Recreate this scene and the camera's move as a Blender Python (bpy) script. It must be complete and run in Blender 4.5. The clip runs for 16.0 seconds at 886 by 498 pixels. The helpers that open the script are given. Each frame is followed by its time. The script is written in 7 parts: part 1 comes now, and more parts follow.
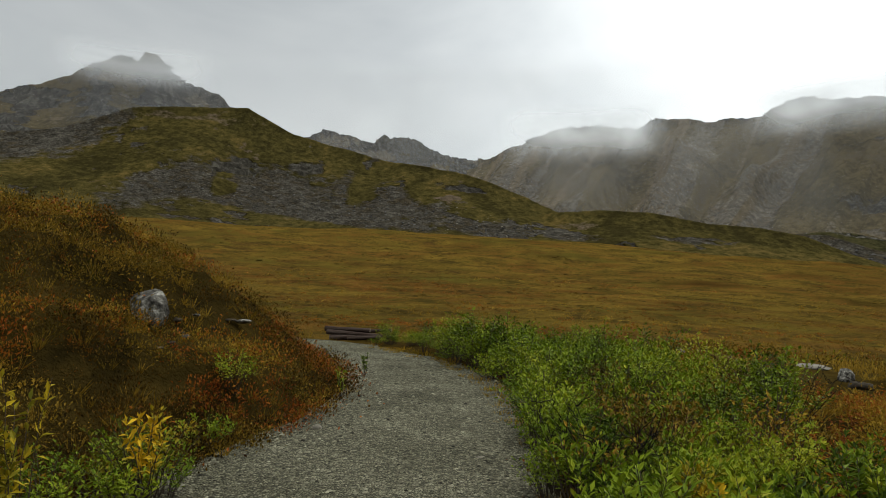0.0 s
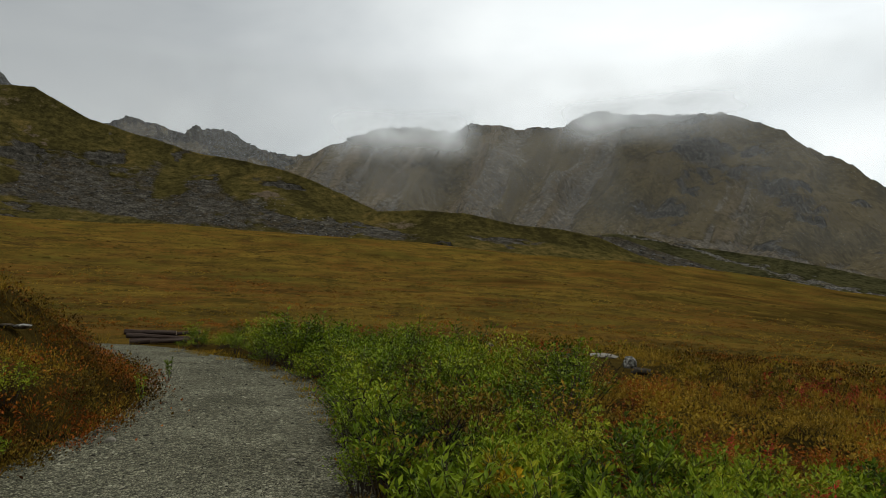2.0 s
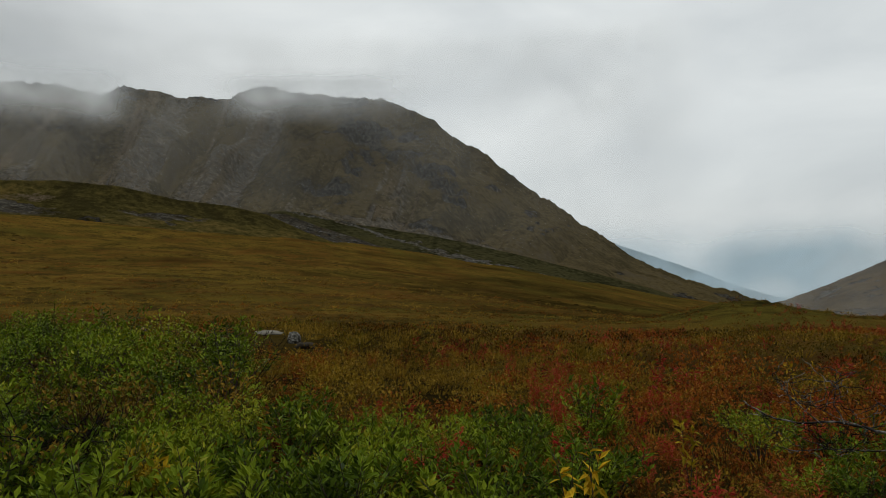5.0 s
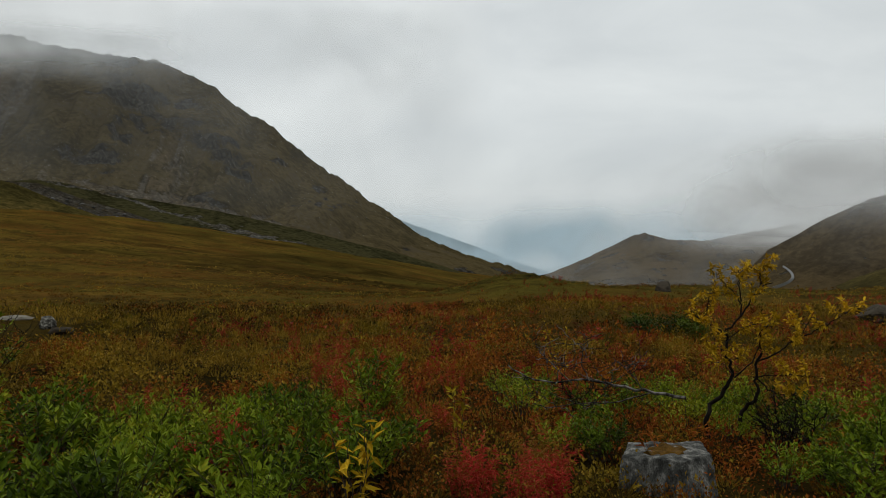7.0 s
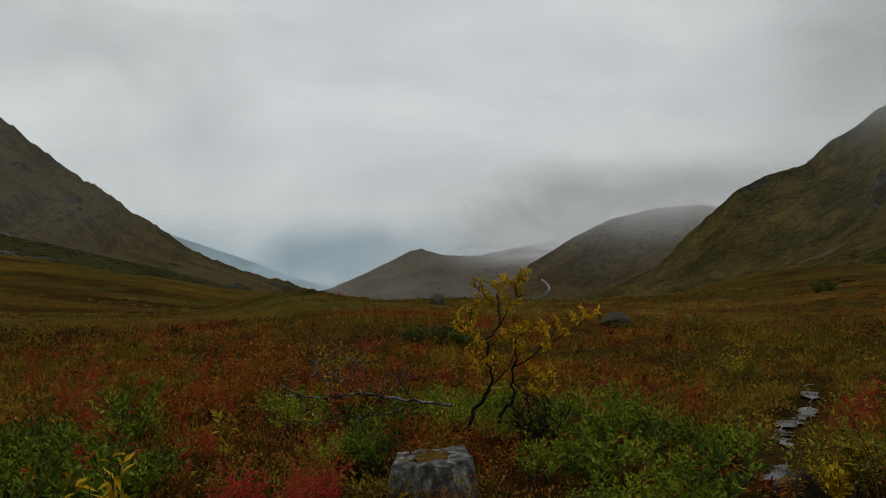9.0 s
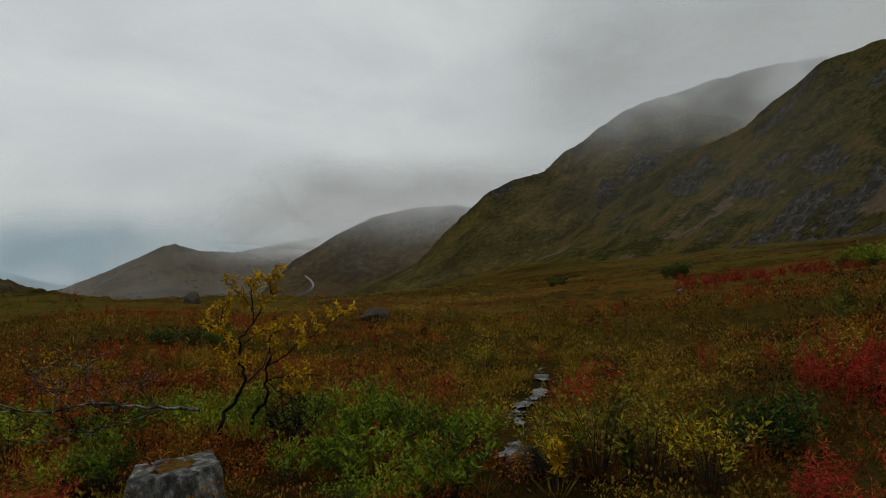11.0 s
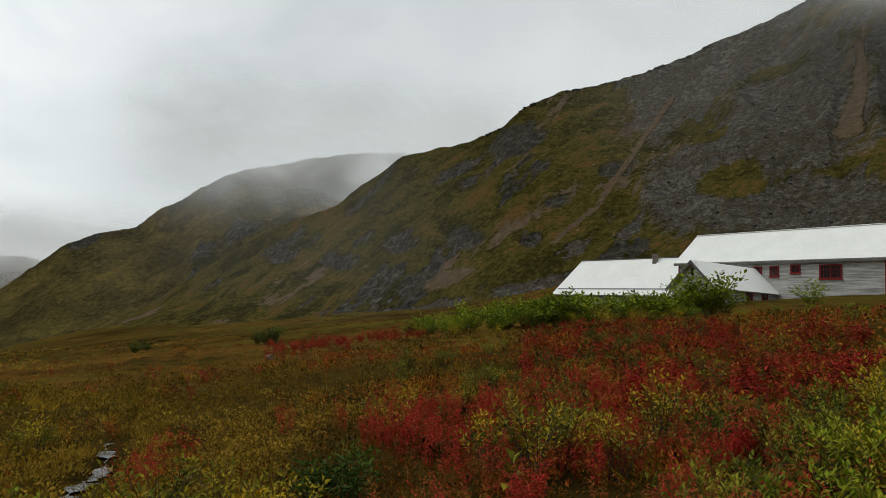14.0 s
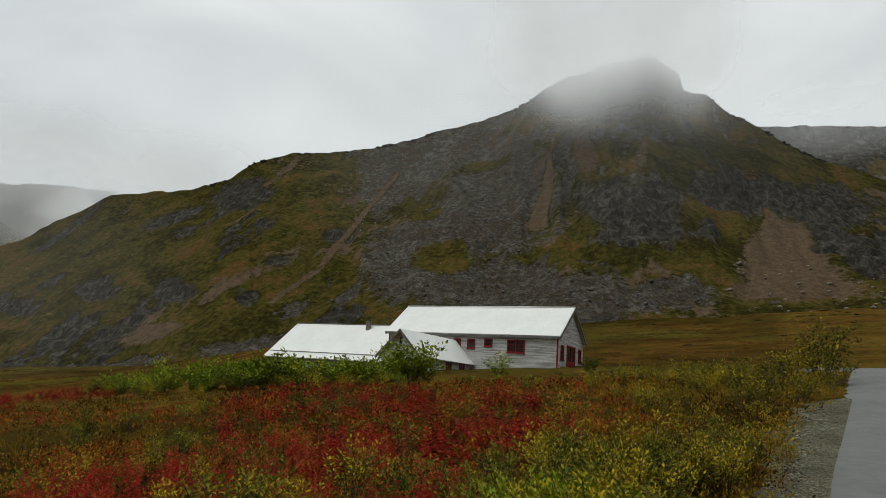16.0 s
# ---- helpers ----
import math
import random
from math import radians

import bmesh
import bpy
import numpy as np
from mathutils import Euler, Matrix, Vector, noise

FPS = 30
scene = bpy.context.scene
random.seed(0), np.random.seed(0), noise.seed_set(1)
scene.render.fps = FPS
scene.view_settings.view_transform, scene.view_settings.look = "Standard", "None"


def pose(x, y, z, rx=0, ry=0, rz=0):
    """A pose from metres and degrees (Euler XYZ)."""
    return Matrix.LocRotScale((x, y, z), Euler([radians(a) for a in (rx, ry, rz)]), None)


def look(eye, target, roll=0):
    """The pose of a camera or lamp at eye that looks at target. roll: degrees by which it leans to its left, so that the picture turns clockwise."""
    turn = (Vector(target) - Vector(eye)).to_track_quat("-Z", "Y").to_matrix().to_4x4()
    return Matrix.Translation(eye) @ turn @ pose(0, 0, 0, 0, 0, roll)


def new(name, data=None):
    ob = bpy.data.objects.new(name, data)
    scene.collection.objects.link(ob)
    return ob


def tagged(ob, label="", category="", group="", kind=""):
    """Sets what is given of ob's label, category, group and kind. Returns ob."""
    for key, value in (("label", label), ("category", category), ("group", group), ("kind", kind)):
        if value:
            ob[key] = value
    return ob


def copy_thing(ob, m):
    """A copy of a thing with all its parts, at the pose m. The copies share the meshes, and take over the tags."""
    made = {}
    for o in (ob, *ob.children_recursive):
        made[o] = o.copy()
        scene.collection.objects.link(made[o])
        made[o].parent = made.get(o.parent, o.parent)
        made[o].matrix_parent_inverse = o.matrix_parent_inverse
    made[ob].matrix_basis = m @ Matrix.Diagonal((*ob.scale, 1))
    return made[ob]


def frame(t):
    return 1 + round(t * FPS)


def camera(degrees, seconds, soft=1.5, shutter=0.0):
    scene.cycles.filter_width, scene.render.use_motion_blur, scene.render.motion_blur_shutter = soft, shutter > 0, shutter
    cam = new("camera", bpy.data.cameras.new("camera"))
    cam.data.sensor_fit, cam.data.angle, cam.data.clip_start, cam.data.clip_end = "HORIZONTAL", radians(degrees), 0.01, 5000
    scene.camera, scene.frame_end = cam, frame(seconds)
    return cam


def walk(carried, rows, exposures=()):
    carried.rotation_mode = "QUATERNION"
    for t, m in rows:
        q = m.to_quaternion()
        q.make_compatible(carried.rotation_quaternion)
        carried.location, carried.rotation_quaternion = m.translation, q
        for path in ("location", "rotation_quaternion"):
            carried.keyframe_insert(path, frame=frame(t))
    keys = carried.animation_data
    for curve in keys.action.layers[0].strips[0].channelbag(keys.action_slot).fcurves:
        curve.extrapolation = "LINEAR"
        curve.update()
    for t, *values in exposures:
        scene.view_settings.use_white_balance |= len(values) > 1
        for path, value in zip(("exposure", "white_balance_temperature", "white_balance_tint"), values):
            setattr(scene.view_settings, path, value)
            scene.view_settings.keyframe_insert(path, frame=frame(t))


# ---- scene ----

# ---------------------------------------------------------------- camera and walk
cam = camera(66.0, 16.0, soft=0.6)
EYE, TILT, ARM = 1.55, 3.0, 0.2
ROWS = [
    (0.0, 0.00, 0.00, 0.00), (0.5, -3.54, -0.07, 0.26), (1.0, -7.31, -0.12, -0.06), (1.5, -11.14, -0.15, -0.21),
    (2.0, -15.04, -0.08, -0.43), (2.5, -19.74, 0.03, -0.71), (3.0, -24.54, -0.02, -1.02), (3.5, -29.27, -0.04, -1.16),
    (4.0, -33.59, -0.36, -1.02), (6.5, -55.65, -3.44, -1.16), (7.0, -60.02, -3.39, -1.59), (7.5, -65.00, -3.21, -1.74),
    (8.0, -69.69, -2.70, -1.85), (8.5, -74.00, -1.97, -2.11), (11.0, -97.94, -0.78, -3.21), (11.5, -103.63, -0.25, -3.32),
    (12.0, -108.97, 1.13, -3.44), (12.5, -114.26, 2.46, -3.89), (13.0, -120.03, 3.94, -4.27), (13.5, -126.25, 5.45, -4.67),
    (14.0, -131.05, 7.07, -4.81), (14.5, -136.18, 8.51, -5.42), (15.0, -141.40, 10.16, -5.27), (15.5, -148.18, 13.19, -5.54),
    (16.0, -154.82, 14.46, -5.53),
]


def held(yaw, pitch, roll):
    """The phone, held at arm's length by someone who turns on the spot."""
    a = radians(-yaw)
    return pose(0, 0, EYE, TILT, 0, 0) @ pose(ARM * math.sin(a), ARM * (math.cos(a) - 1), 0, 90 + pitch, roll, yaw)


walk(cam, [(t, held(yaw, pitch, roll)) for t, yaw, pitch, roll in ROWS],
     exposures=[(0.0, 0.48), (1.5, 0.26), (2.5, -0.02), (4.0, -0.34), (7.0, -0.31), (8.5, -0.52), (11.0, -0.58), (12.0, -0.33), (13.5, -0.01), (16.0, 0.08)])

# ---------------------------------------------------------------- world and sun
SUN_AZ, SUN_EL = 42.0, 58.0
world = bpy.data.worlds.new("overcast_sky")
scene.world = world
world.use_nodes = True
wt = world.node_tree
wt.nodes.clear()


def wnode(kind, **values):
    n = wt.nodes.new(kind)
    for key, value in values.items():
        n.inputs[key].default_value = value
    return n


w_out = wnode("ShaderNodeOutputWorld")
w_bg = wnode("ShaderNodeBackground", Strength=1.0)
w_sky = wt.nodes.new("ShaderNodeTexSky")
w_sky.sky_type = "NISHITA"
w_sky.sun_disc = False
w_sky.sun_elevation, w_sky.sun_rotation = radians(SUN_EL), radians(SUN_AZ)
w_dim = wnode("ShaderNodeMixRGB", Fac=1.0, Color2=(0.1, 0.1, 0.1, 1))
w_dim.blend_type = "MULTIPLY"
w_co = wt.nodes.new("ShaderNodeTexCoord")
w_map = wnode("ShaderNodeMapping", Scale=(1.0, 1.0, 2.0), Location=(0.3, 0.55, 0.2))
w_noise = wnode("ShaderNodeTexNoise", Scale=2.3, Detail=7.0, Roughness=0.50, Distortion=0.5)
w_ramp = wt.nodes.new("ShaderNodeValToRGB")
w_ramp.color_ramp.elements[0].position, w_ramp.color_ramp.elements[0].color = 0.28, (0.560, 0.598, 0.610, 1)
w_ramp.color_ramp.elements[1].position, w_ramp.color_ramp.elements[1].color = 0.70, (0.815, 0.848, 0.838, 1)


def w_lobe(az, el, low, high, to_low, to_high):
    """Cloud that is thinner or thicker towards one side of the sky."""
    d, r = wt.nodes.new("ShaderNodeVectorMath"), wnode("ShaderNodeMapRange")
    d.operation = "DOT_PRODUCT"
    a, e = radians(az), radians(el)
    d.inputs[1].default_value = (math.sin(a) * math.cos(e), math.cos(a) * math.cos(e), math.sin(e))
    for key, value in (("From Min", low), ("From Max", high), ("To Min", to_low), ("To Max", to_high)):
        r.inputs[key].default_value = value
    r.interpolation_type = "SMOOTHSTEP"
    wt.links.new(w_co.outputs["Generated"], d.inputs[0])
    wt.links.new(d.outputs["Value"], r.inputs["Value"])
    return r


w_glow, w_heavy = w_lobe(63, 22, 0.55, 0.97, 0.95, 1.28), w_lobe(-38, 18, 0.6, 1.0, 1.0, 0.52)
w_sep = wt.nodes.new("ShaderNodeSeparateXYZ")
w_zen = wnode("ShaderNodeMapRange")
w_zen.inputs["From Min"].default_value, w_zen.inputs["From Max"].default_value = 0.45, 1.0
w_zen.inputs["To Min"].default_value, w_zen.inputs["To Max"].default_value = 1.0, 1.3
w_lit = wt.nodes.new("ShaderNodeMath")
w_lit.operation = "MULTIPLY"
w_both = wt.nodes.new("ShaderNodeMath")
w_both.operation = "MULTIPLY"
w_mul = wt.nodes.new("ShaderNodeVectorMath")
w_mul.operation = "SCALE"
w_mix = wnode("ShaderNodeMixRGB", Fac=0.94)
for a, b in ((w_sky.outputs[0], w_dim.inputs["Color1"]), (w_co.outputs["Generated"], w_map.inputs["Vector"]),
             (w_map.outputs[0], w_noise.inputs["Vector"]), (w_noise.outputs["Fac"], w_ramp.inputs["Fac"]),
             (w_glow.outputs[0], w_lit.inputs[0]), (w_heavy.outputs[0], w_lit.inputs[1]),
             (w_ramp.outputs["Color"], w_mul.inputs[0]), (w_co.outputs["Generated"], w_sep.inputs[0]), (w_sep.outputs["Z"], w_zen.inputs["Value"]), (w_lit.outputs[0], w_both.inputs[0]), (w_zen.outputs[0], w_both.inputs[1]), (w_both.outputs[0], w_mul.inputs["Scale"]),
             (w_dim.outputs[0], w_mix.inputs["Color1"]), (w_mul.outputs[0], w_mix.inputs["Color2"]),
             (w_mix.outputs[0], w_bg.inputs["Color"]), (w_bg.outputs[0], w_out.inputs["Surface"])):
    wt.links.new(a, b)

sun = new("sun", bpy.data.lights.new("sun", "SUN"))
sun.data.energy, sun.data.angle, sun.data.color = 0.9, radians(35), (1.0, 0.97, 0.93)
sun.matrix_world = look((60 * math.sin(radians(SUN_AZ)), 60 * math.cos(radians(SUN_AZ)), 110), (0, 0, 0))

# ---------------------------------------------------------------- noise and mesh helpers


def lattice(ix, iy, seed):
    h = (ix.astype(np.int64) * 374761393 + iy.astype(np.int64) * 668265263 + seed * 974711) & 0xFFFFFFFF
    h = ((h ^ (h >> 13)) * 1274126177) & 0xFFFFFFFF
    return ((h ^ (h >> 16)) & 0xFFFF) / 65535.0


def vnoise(x, y, seed=0):
    """Smooth noise from -1 to 1."""
    x, y = np.asarray(x, float), np.asarray(y, float)
    ix, iy = np.floor(x), np.floor(y)
    fx, fy = x - ix, y - iy
    fx, fy = fx * fx * (3 - 2 * fx), fy * fy * (3 - 2 * fy)
    a, b = lattice(ix, iy, seed), lattice(ix + 1, iy, seed)
    c, d = lattice(ix, iy + 1, seed), lattice(ix + 1, iy + 1, seed)
    return 2 * ((a + (b - a) * fx) * (1 - fy) + (c + (d - c) * fx) * fy) - 1


def fbm(x, y, octaves=4, seed=0, gain=0.5):
    total, amp, norm = 0.0, 1.0, 0.0
    for k in range(octaves):
        total = total + amp * vnoise(x * 2.03 ** k + 17.3 * k, y * 2.03 ** k - 9.1 * k, seed + k)
        norm += amp
        amp *= gain
    return total / norm


def smooth(a, b, x):
    t = np.clip((np.asarray(x, float) - a) / (b - a), 0, 1)
    return t * t * (3 - 2 * t)


def mesh_of(name, verts, faces, material=None, shade_smooth=False):
    """A mesh from arrays: faces is one array of triangles or of quads."""
    verts, faces = np.asarray(verts, np.float32), np.asarray(faces, np.int32)
    me = bpy.data.meshes.new(name)
    n, k = faces.shape
    me.vertices.add(len(verts))
    me.vertices.foreach_set("co", verts.ravel())
    me.loops.add(n * k)
    me.loops.foreach_set("vertex_index", faces.ravel())
    me.polygons.add(n)
    me.polygons.foreach_set("loop_start", np.arange(0, n * k, k, dtype=np.int32))
    me.polygons.foreach_set("loop_total", np.full(n, k, np.int32))
    me.polygons.foreach_set("use_smooth", np.full(n, shade_smooth, bool))
    me.update(calc_edges=True)
    if material:
        me.materials.append(material)
    return me


def grid_faces(rows, cols, wrap=False):
    i, j = np.meshgrid(np.arange(rows - 1), np.arange(cols if wrap else cols - 1), indexing="ij")
    i, j = i.ravel(), j.ravel()
    k = (j + 1) % cols
    return np.stack([i * cols + j, i * cols + k, (i + 1) * cols + k, (i + 1) * cols + j], 1)


def cover(me, values, name="cover"):
    """Which kind of ground lies at each vertex, as weights for the material."""
    at = me.color_attributes.new(name, "FLOAT_COLOR", "POINT")
    at.data.foreach_set("color", np.clip(np.concatenate([values, np.ones((len(values), 1))], 1), 0, 1).astype(np.float32).ravel())


def part(name, bm, material, parent=None, label=""):
    """Links a bmesh or a mesh as one object under a thing or a part."""
    if isinstance(bm, bpy.types.Mesh):
        me = bm
    else:
        me = bpy.data.meshes.new(name)
        bm.to_mesh(me)
        bm.free()
    if material and not me.materials:
        me.materials.append(material)
    ob = new(name, me)
    ob.parent = parent
    if name in ("wood", "foliage", "twig_spray", "crown", "wood"):
        tagged(ob, kind="stuff")
    return tagged(ob, label)


def box(x0, x1, y0, y1, z0, z1, bevel=0.0):
    bm = bmesh.new()
    bmesh.ops.create_cube(bm, size=1.0, matrix=Matrix.LocRotScale(((x0 + x1) / 2, (y0 + y1) / 2, (z0 + z1) / 2), None, (x1 - x0, y1 - y0, z1 - z0)))
    if bevel:
        bmesh.ops.bevel(bm, geom=bm.edges[:], offset=bevel, segments=1, affect="EDGES")
    return bm


# ---------------------------------------------------------------- materials


def material(name):
    m = bpy.data.materials.new(name)
    m.use_nodes = True
    t = m.node_tree
    t.nodes.clear()

    def node(kind, **values):
        n = t.nodes.new(kind)
        for key, value in values.items():
            n.inputs[key.replace("_", " ")].default_value = value
        return n

    def link(a, b):
        t.links.new(a, b)

    out = node("ShaderNodeOutputMaterial")
    return m, node, link, out


def ramp_node(node, stops):
    r = node("ShaderNodeValToRGB")
    el = r.color_ramp.elements
    while len(el) < len(stops):
        el.new(0.5)
    for e, (p, c) in zip(el, stops):
        e.position, e.color = p, (*c, 1)
    return r


def surface(name, stops, scale=5.0, detail=6.0, rough=0.9, bump=0.3, bump_scale=None, metal=0.0, fine=0.0, fine_scale=None, stretch=(1, 1, 1), specular=0.1, island=0.0, thing=0.0):
    """An opaque surface: a colour ramp over noise, a finer grain over it, relief, and a shift from piece to piece."""
    m, node, link, out = material(name)
    co, mp = node("ShaderNodeTexCoord"), node("ShaderNodeMapping", Scale=stretch)
    link(co.outputs["Object"], mp.inputs["Vector"])
    n1 = node("ShaderNodeTexNoise", Scale=scale, Detail=detail, Roughness=0.6)
    n2 = node("ShaderNodeTexNoise", Scale=fine_scale or scale * 9, Detail=3.0, Roughness=0.6)
    link(mp.outputs[0], n1.inputs["Vector"])
    link(mp.outputs[0], n2.inputs["Vector"])
    r = ramp_node(node, stops)
    link(n1.outputs["Fac"], r.inputs["Fac"])
    shade = node("ShaderNodeMapRange", From_Min=0.3, From_Max=0.7, To_Min=1 - fine, To_Max=1 + fine)
    link(n2.outputs["Fac"], shade.inputs["Value"])
    mul = node("ShaderNodeVectorMath")
    mul.operation = "SCALE"
    link(r.outputs["Color"], mul.inputs[0])
    last = shade.outputs[0]
    for amount, kind, socket in ((island, "ShaderNodeNewGeometry", "Random Per Island"), (thing, "ShaderNodeObjectInfo", "Random")):
        if amount:
            g = node(kind)
            mr = node("ShaderNodeMapRange", To_Min=1 - amount, To_Max=1 + amount)
            link(g.outputs[socket], mr.inputs["Value"])
            mm = node("ShaderNodeMath")
            mm.operation = "MULTIPLY"
            link(last, mm.inputs[0])
            link(mr.outputs[0], mm.inputs[1])
            last = mm.outputs[0]
    link(last, mul.inputs["Scale"])
    b = node("ShaderNodeBsdfPrincipled", Roughness=rough, Metallic=metal)
    b.inputs["Specular IOR Level"].default_value = specular
    link(mul.outputs[0], b.inputs["Base Color"])
    if bump:
        n3 = node("ShaderNodeTexNoise", Scale=bump_scale or scale * 4, Detail=6.0, Roughness=0.65)
        link(mp.outputs[0], n3.inputs["Vector"])
        bp = node("ShaderNodeBump", Strength=bump, Distance=0.3 / (bump_scale or scale * 4))
        link(n3.outputs["Fac"], bp.inputs["Height"])
        link(bp.outputs[0], b.inputs["Normal"])
    link(b.outputs[0], out.inputs["Surface"])
    return m


def leafage(name, stops, clump=0.6, thing=0.30, gloss=0.02):
    """Leaves: thin, a little glossy, letting light through; each leaf differs, and patches differ."""
    m, node, link, out = material(name)
    g, oi, co = node("ShaderNodeNewGeometry"), node("ShaderNodeObjectInfo"), node("ShaderNodeTexCoord")
    n = node("ShaderNodeTexNoise", Scale=clump * 2.2, Detail=4.0, Roughness=0.6)
    link(g.outputs["Position"], n.inputs["Vector"])
    a = node("ShaderNodeMapRange", From_Min=0.3, From_Max=0.7, To_Min=-0.45, To_Max=0.45)
    link(n.outputs["Fac"], a.inputs["Value"])
    s1 = node("ShaderNodeMath")
    s1.operation = "ADD"
    vary = node("ShaderNodeMapRange", To_Min=0.30, To_Max=0.72)
    link(g.outputs["Random Per Island"], vary.inputs["Value"])
    link(vary.outputs[0], s1.inputs[0])
    link(a.outputs[0], s1.inputs[1])
    o = node("ShaderNodeMapRange", To_Min=-thing, To_Max=thing)
    link(oi.outputs["Random"], o.inputs["Value"])
    s2 = node("ShaderNodeMath")
    s2.operation = "ADD"
    link(s1.outputs[0], s2.inputs[0])
    link(o.outputs[0], s2.inputs[1])
    r = ramp_node(node, stops)
    link(s2.outputs[0], r.inputs["Fac"])
    b = node("ShaderNodeBsdfPrincipled", Roughness=0.45)
    b.inputs["Specular IOR Level"].default_value = gloss
    tr = node("ShaderNodeBsdfTranslucent")
    link(r.outputs["Color"], b.inputs["Base Color"])
    link(r.outputs["Color"], tr.inputs["Color"])
    mx = node("ShaderNodeMixShader", Fac=0.09)
    link(b.outputs[0], mx.inputs[1])
    link(tr.outputs[0], mx.inputs[2])
    link(mx.outputs[0], out.inputs["Surface"])
    return m


def terrain(name, base, other, covers, scale, fine_scale, other_scale, breakup=0.5):
    """Land: two base tones and three kinds of cover (each two colours), chosen by the cover weights and broken up by noise."""
    m, node, link, out = material(name)
    co = node("ShaderNodeTexCoord")
    big = node("ShaderNodeTexNoise", Scale=scale, Detail=8.0, Roughness=0.62)
    small = node("ShaderNodeTexNoise", Scale=fine_scale, Detail=7.0, Roughness=0.7)
    tint = node("ShaderNodeTexNoise", Scale=other_scale, Detail=7.0, Roughness=0.62, Distortion=0.8)
    for n in (big, small, tint):
        link(co.outputs["Object"], n.inputs["Vector"])
    at = node("ShaderNodeVertexColor")
    at.layer_name = "cover"
    sep = node("ShaderNodeSeparateColor")
    link(at.outputs["Color"], sep.inputs[0])
    avg = node("ShaderNodeMath")
    avg.operation = "ADD"
    link(big.outputs["Fac"], avg.inputs[0])
    link(small.outputs["Fac"], avg.inputs[1])
    grain = node("ShaderNodeMapRange", From_Min=0.0, From_Max=2.0)
    link(avg.outputs[0], grain.inputs["Value"])

    def two(stops):
        r = ramp_node(node, [(0.42, stops[0]), (0.5, tuple((a + b) / 2 for a, b in zip(*stops))), (0.58, stops[1])])
        link(grain.outputs[0], r.inputs["Fac"])
        return r.outputs["Color"]

    def mix(share, a, b):
        n = node("ShaderNodeMixRGB")
        link(share, n.inputs["Fac"])
        link(a, n.inputs["Color1"])
        link(b, n.inputs["Color2"])
        return n.outputs["Color"]

    share = node("ShaderNodeMapRange", From_Min=0.47, From_Max=0.66)
    link(tint.outputs["Fac"], share.inputs["Value"])
    col = mix(share.outputs[0], two(base), two(other))
    off = node("ShaderNodeMapRange", From_Min=0.65, From_Max=1.35, To_Min=-breakup, To_Max=breakup)
    link(avg.outputs[0], off.inputs["Value"])
    for k, stops in enumerate(covers):
        add = node("ShaderNodeMath")
        add.operation = "ADD"
        link(sep.outputs[k], add.inputs[0])
        link(off.outputs[0], add.inputs[1])
        w = node("ShaderNodeMapRange", From_Min=0.36, From_Max=0.64)
        w.interpolation_type = "SMOOTHSTEP"
        link(add.outputs[0], w.inputs["Value"])
        col = mix(w.outputs[0], col, two(stops))
    b = node("ShaderNodeBsdfPrincipled", Roughness=1.0)
    b.inputs["Specular IOR Level"].default_value = 0.0
    link(col, b.inputs["Base Color"])
    bp = node("ShaderNodeBump", Strength=1.0, Distance=0.5)
    link(small.outputs["Fac"], bp.inputs["Height"])
    link(bp.outputs[0], b.inputs["Normal"])
    link(b.outputs[0], out.inputs["Surface"])
    return m


TUNDRA = ((0.046, 0.033, 0.008), (0.158, 0.099, 0.017))
HEATH = ((0.034, 0.017, 0.005), (0.128, 0.064, 0.014))
MOSS = ((0.022, 0.019, 0.006), (0.092, 0.071, 0.013))
# third cover: dark crowberry, and the painted shade in gaps between near plants
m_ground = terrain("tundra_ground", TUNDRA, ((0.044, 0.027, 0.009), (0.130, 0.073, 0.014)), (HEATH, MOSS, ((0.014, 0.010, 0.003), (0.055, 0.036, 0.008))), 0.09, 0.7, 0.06)


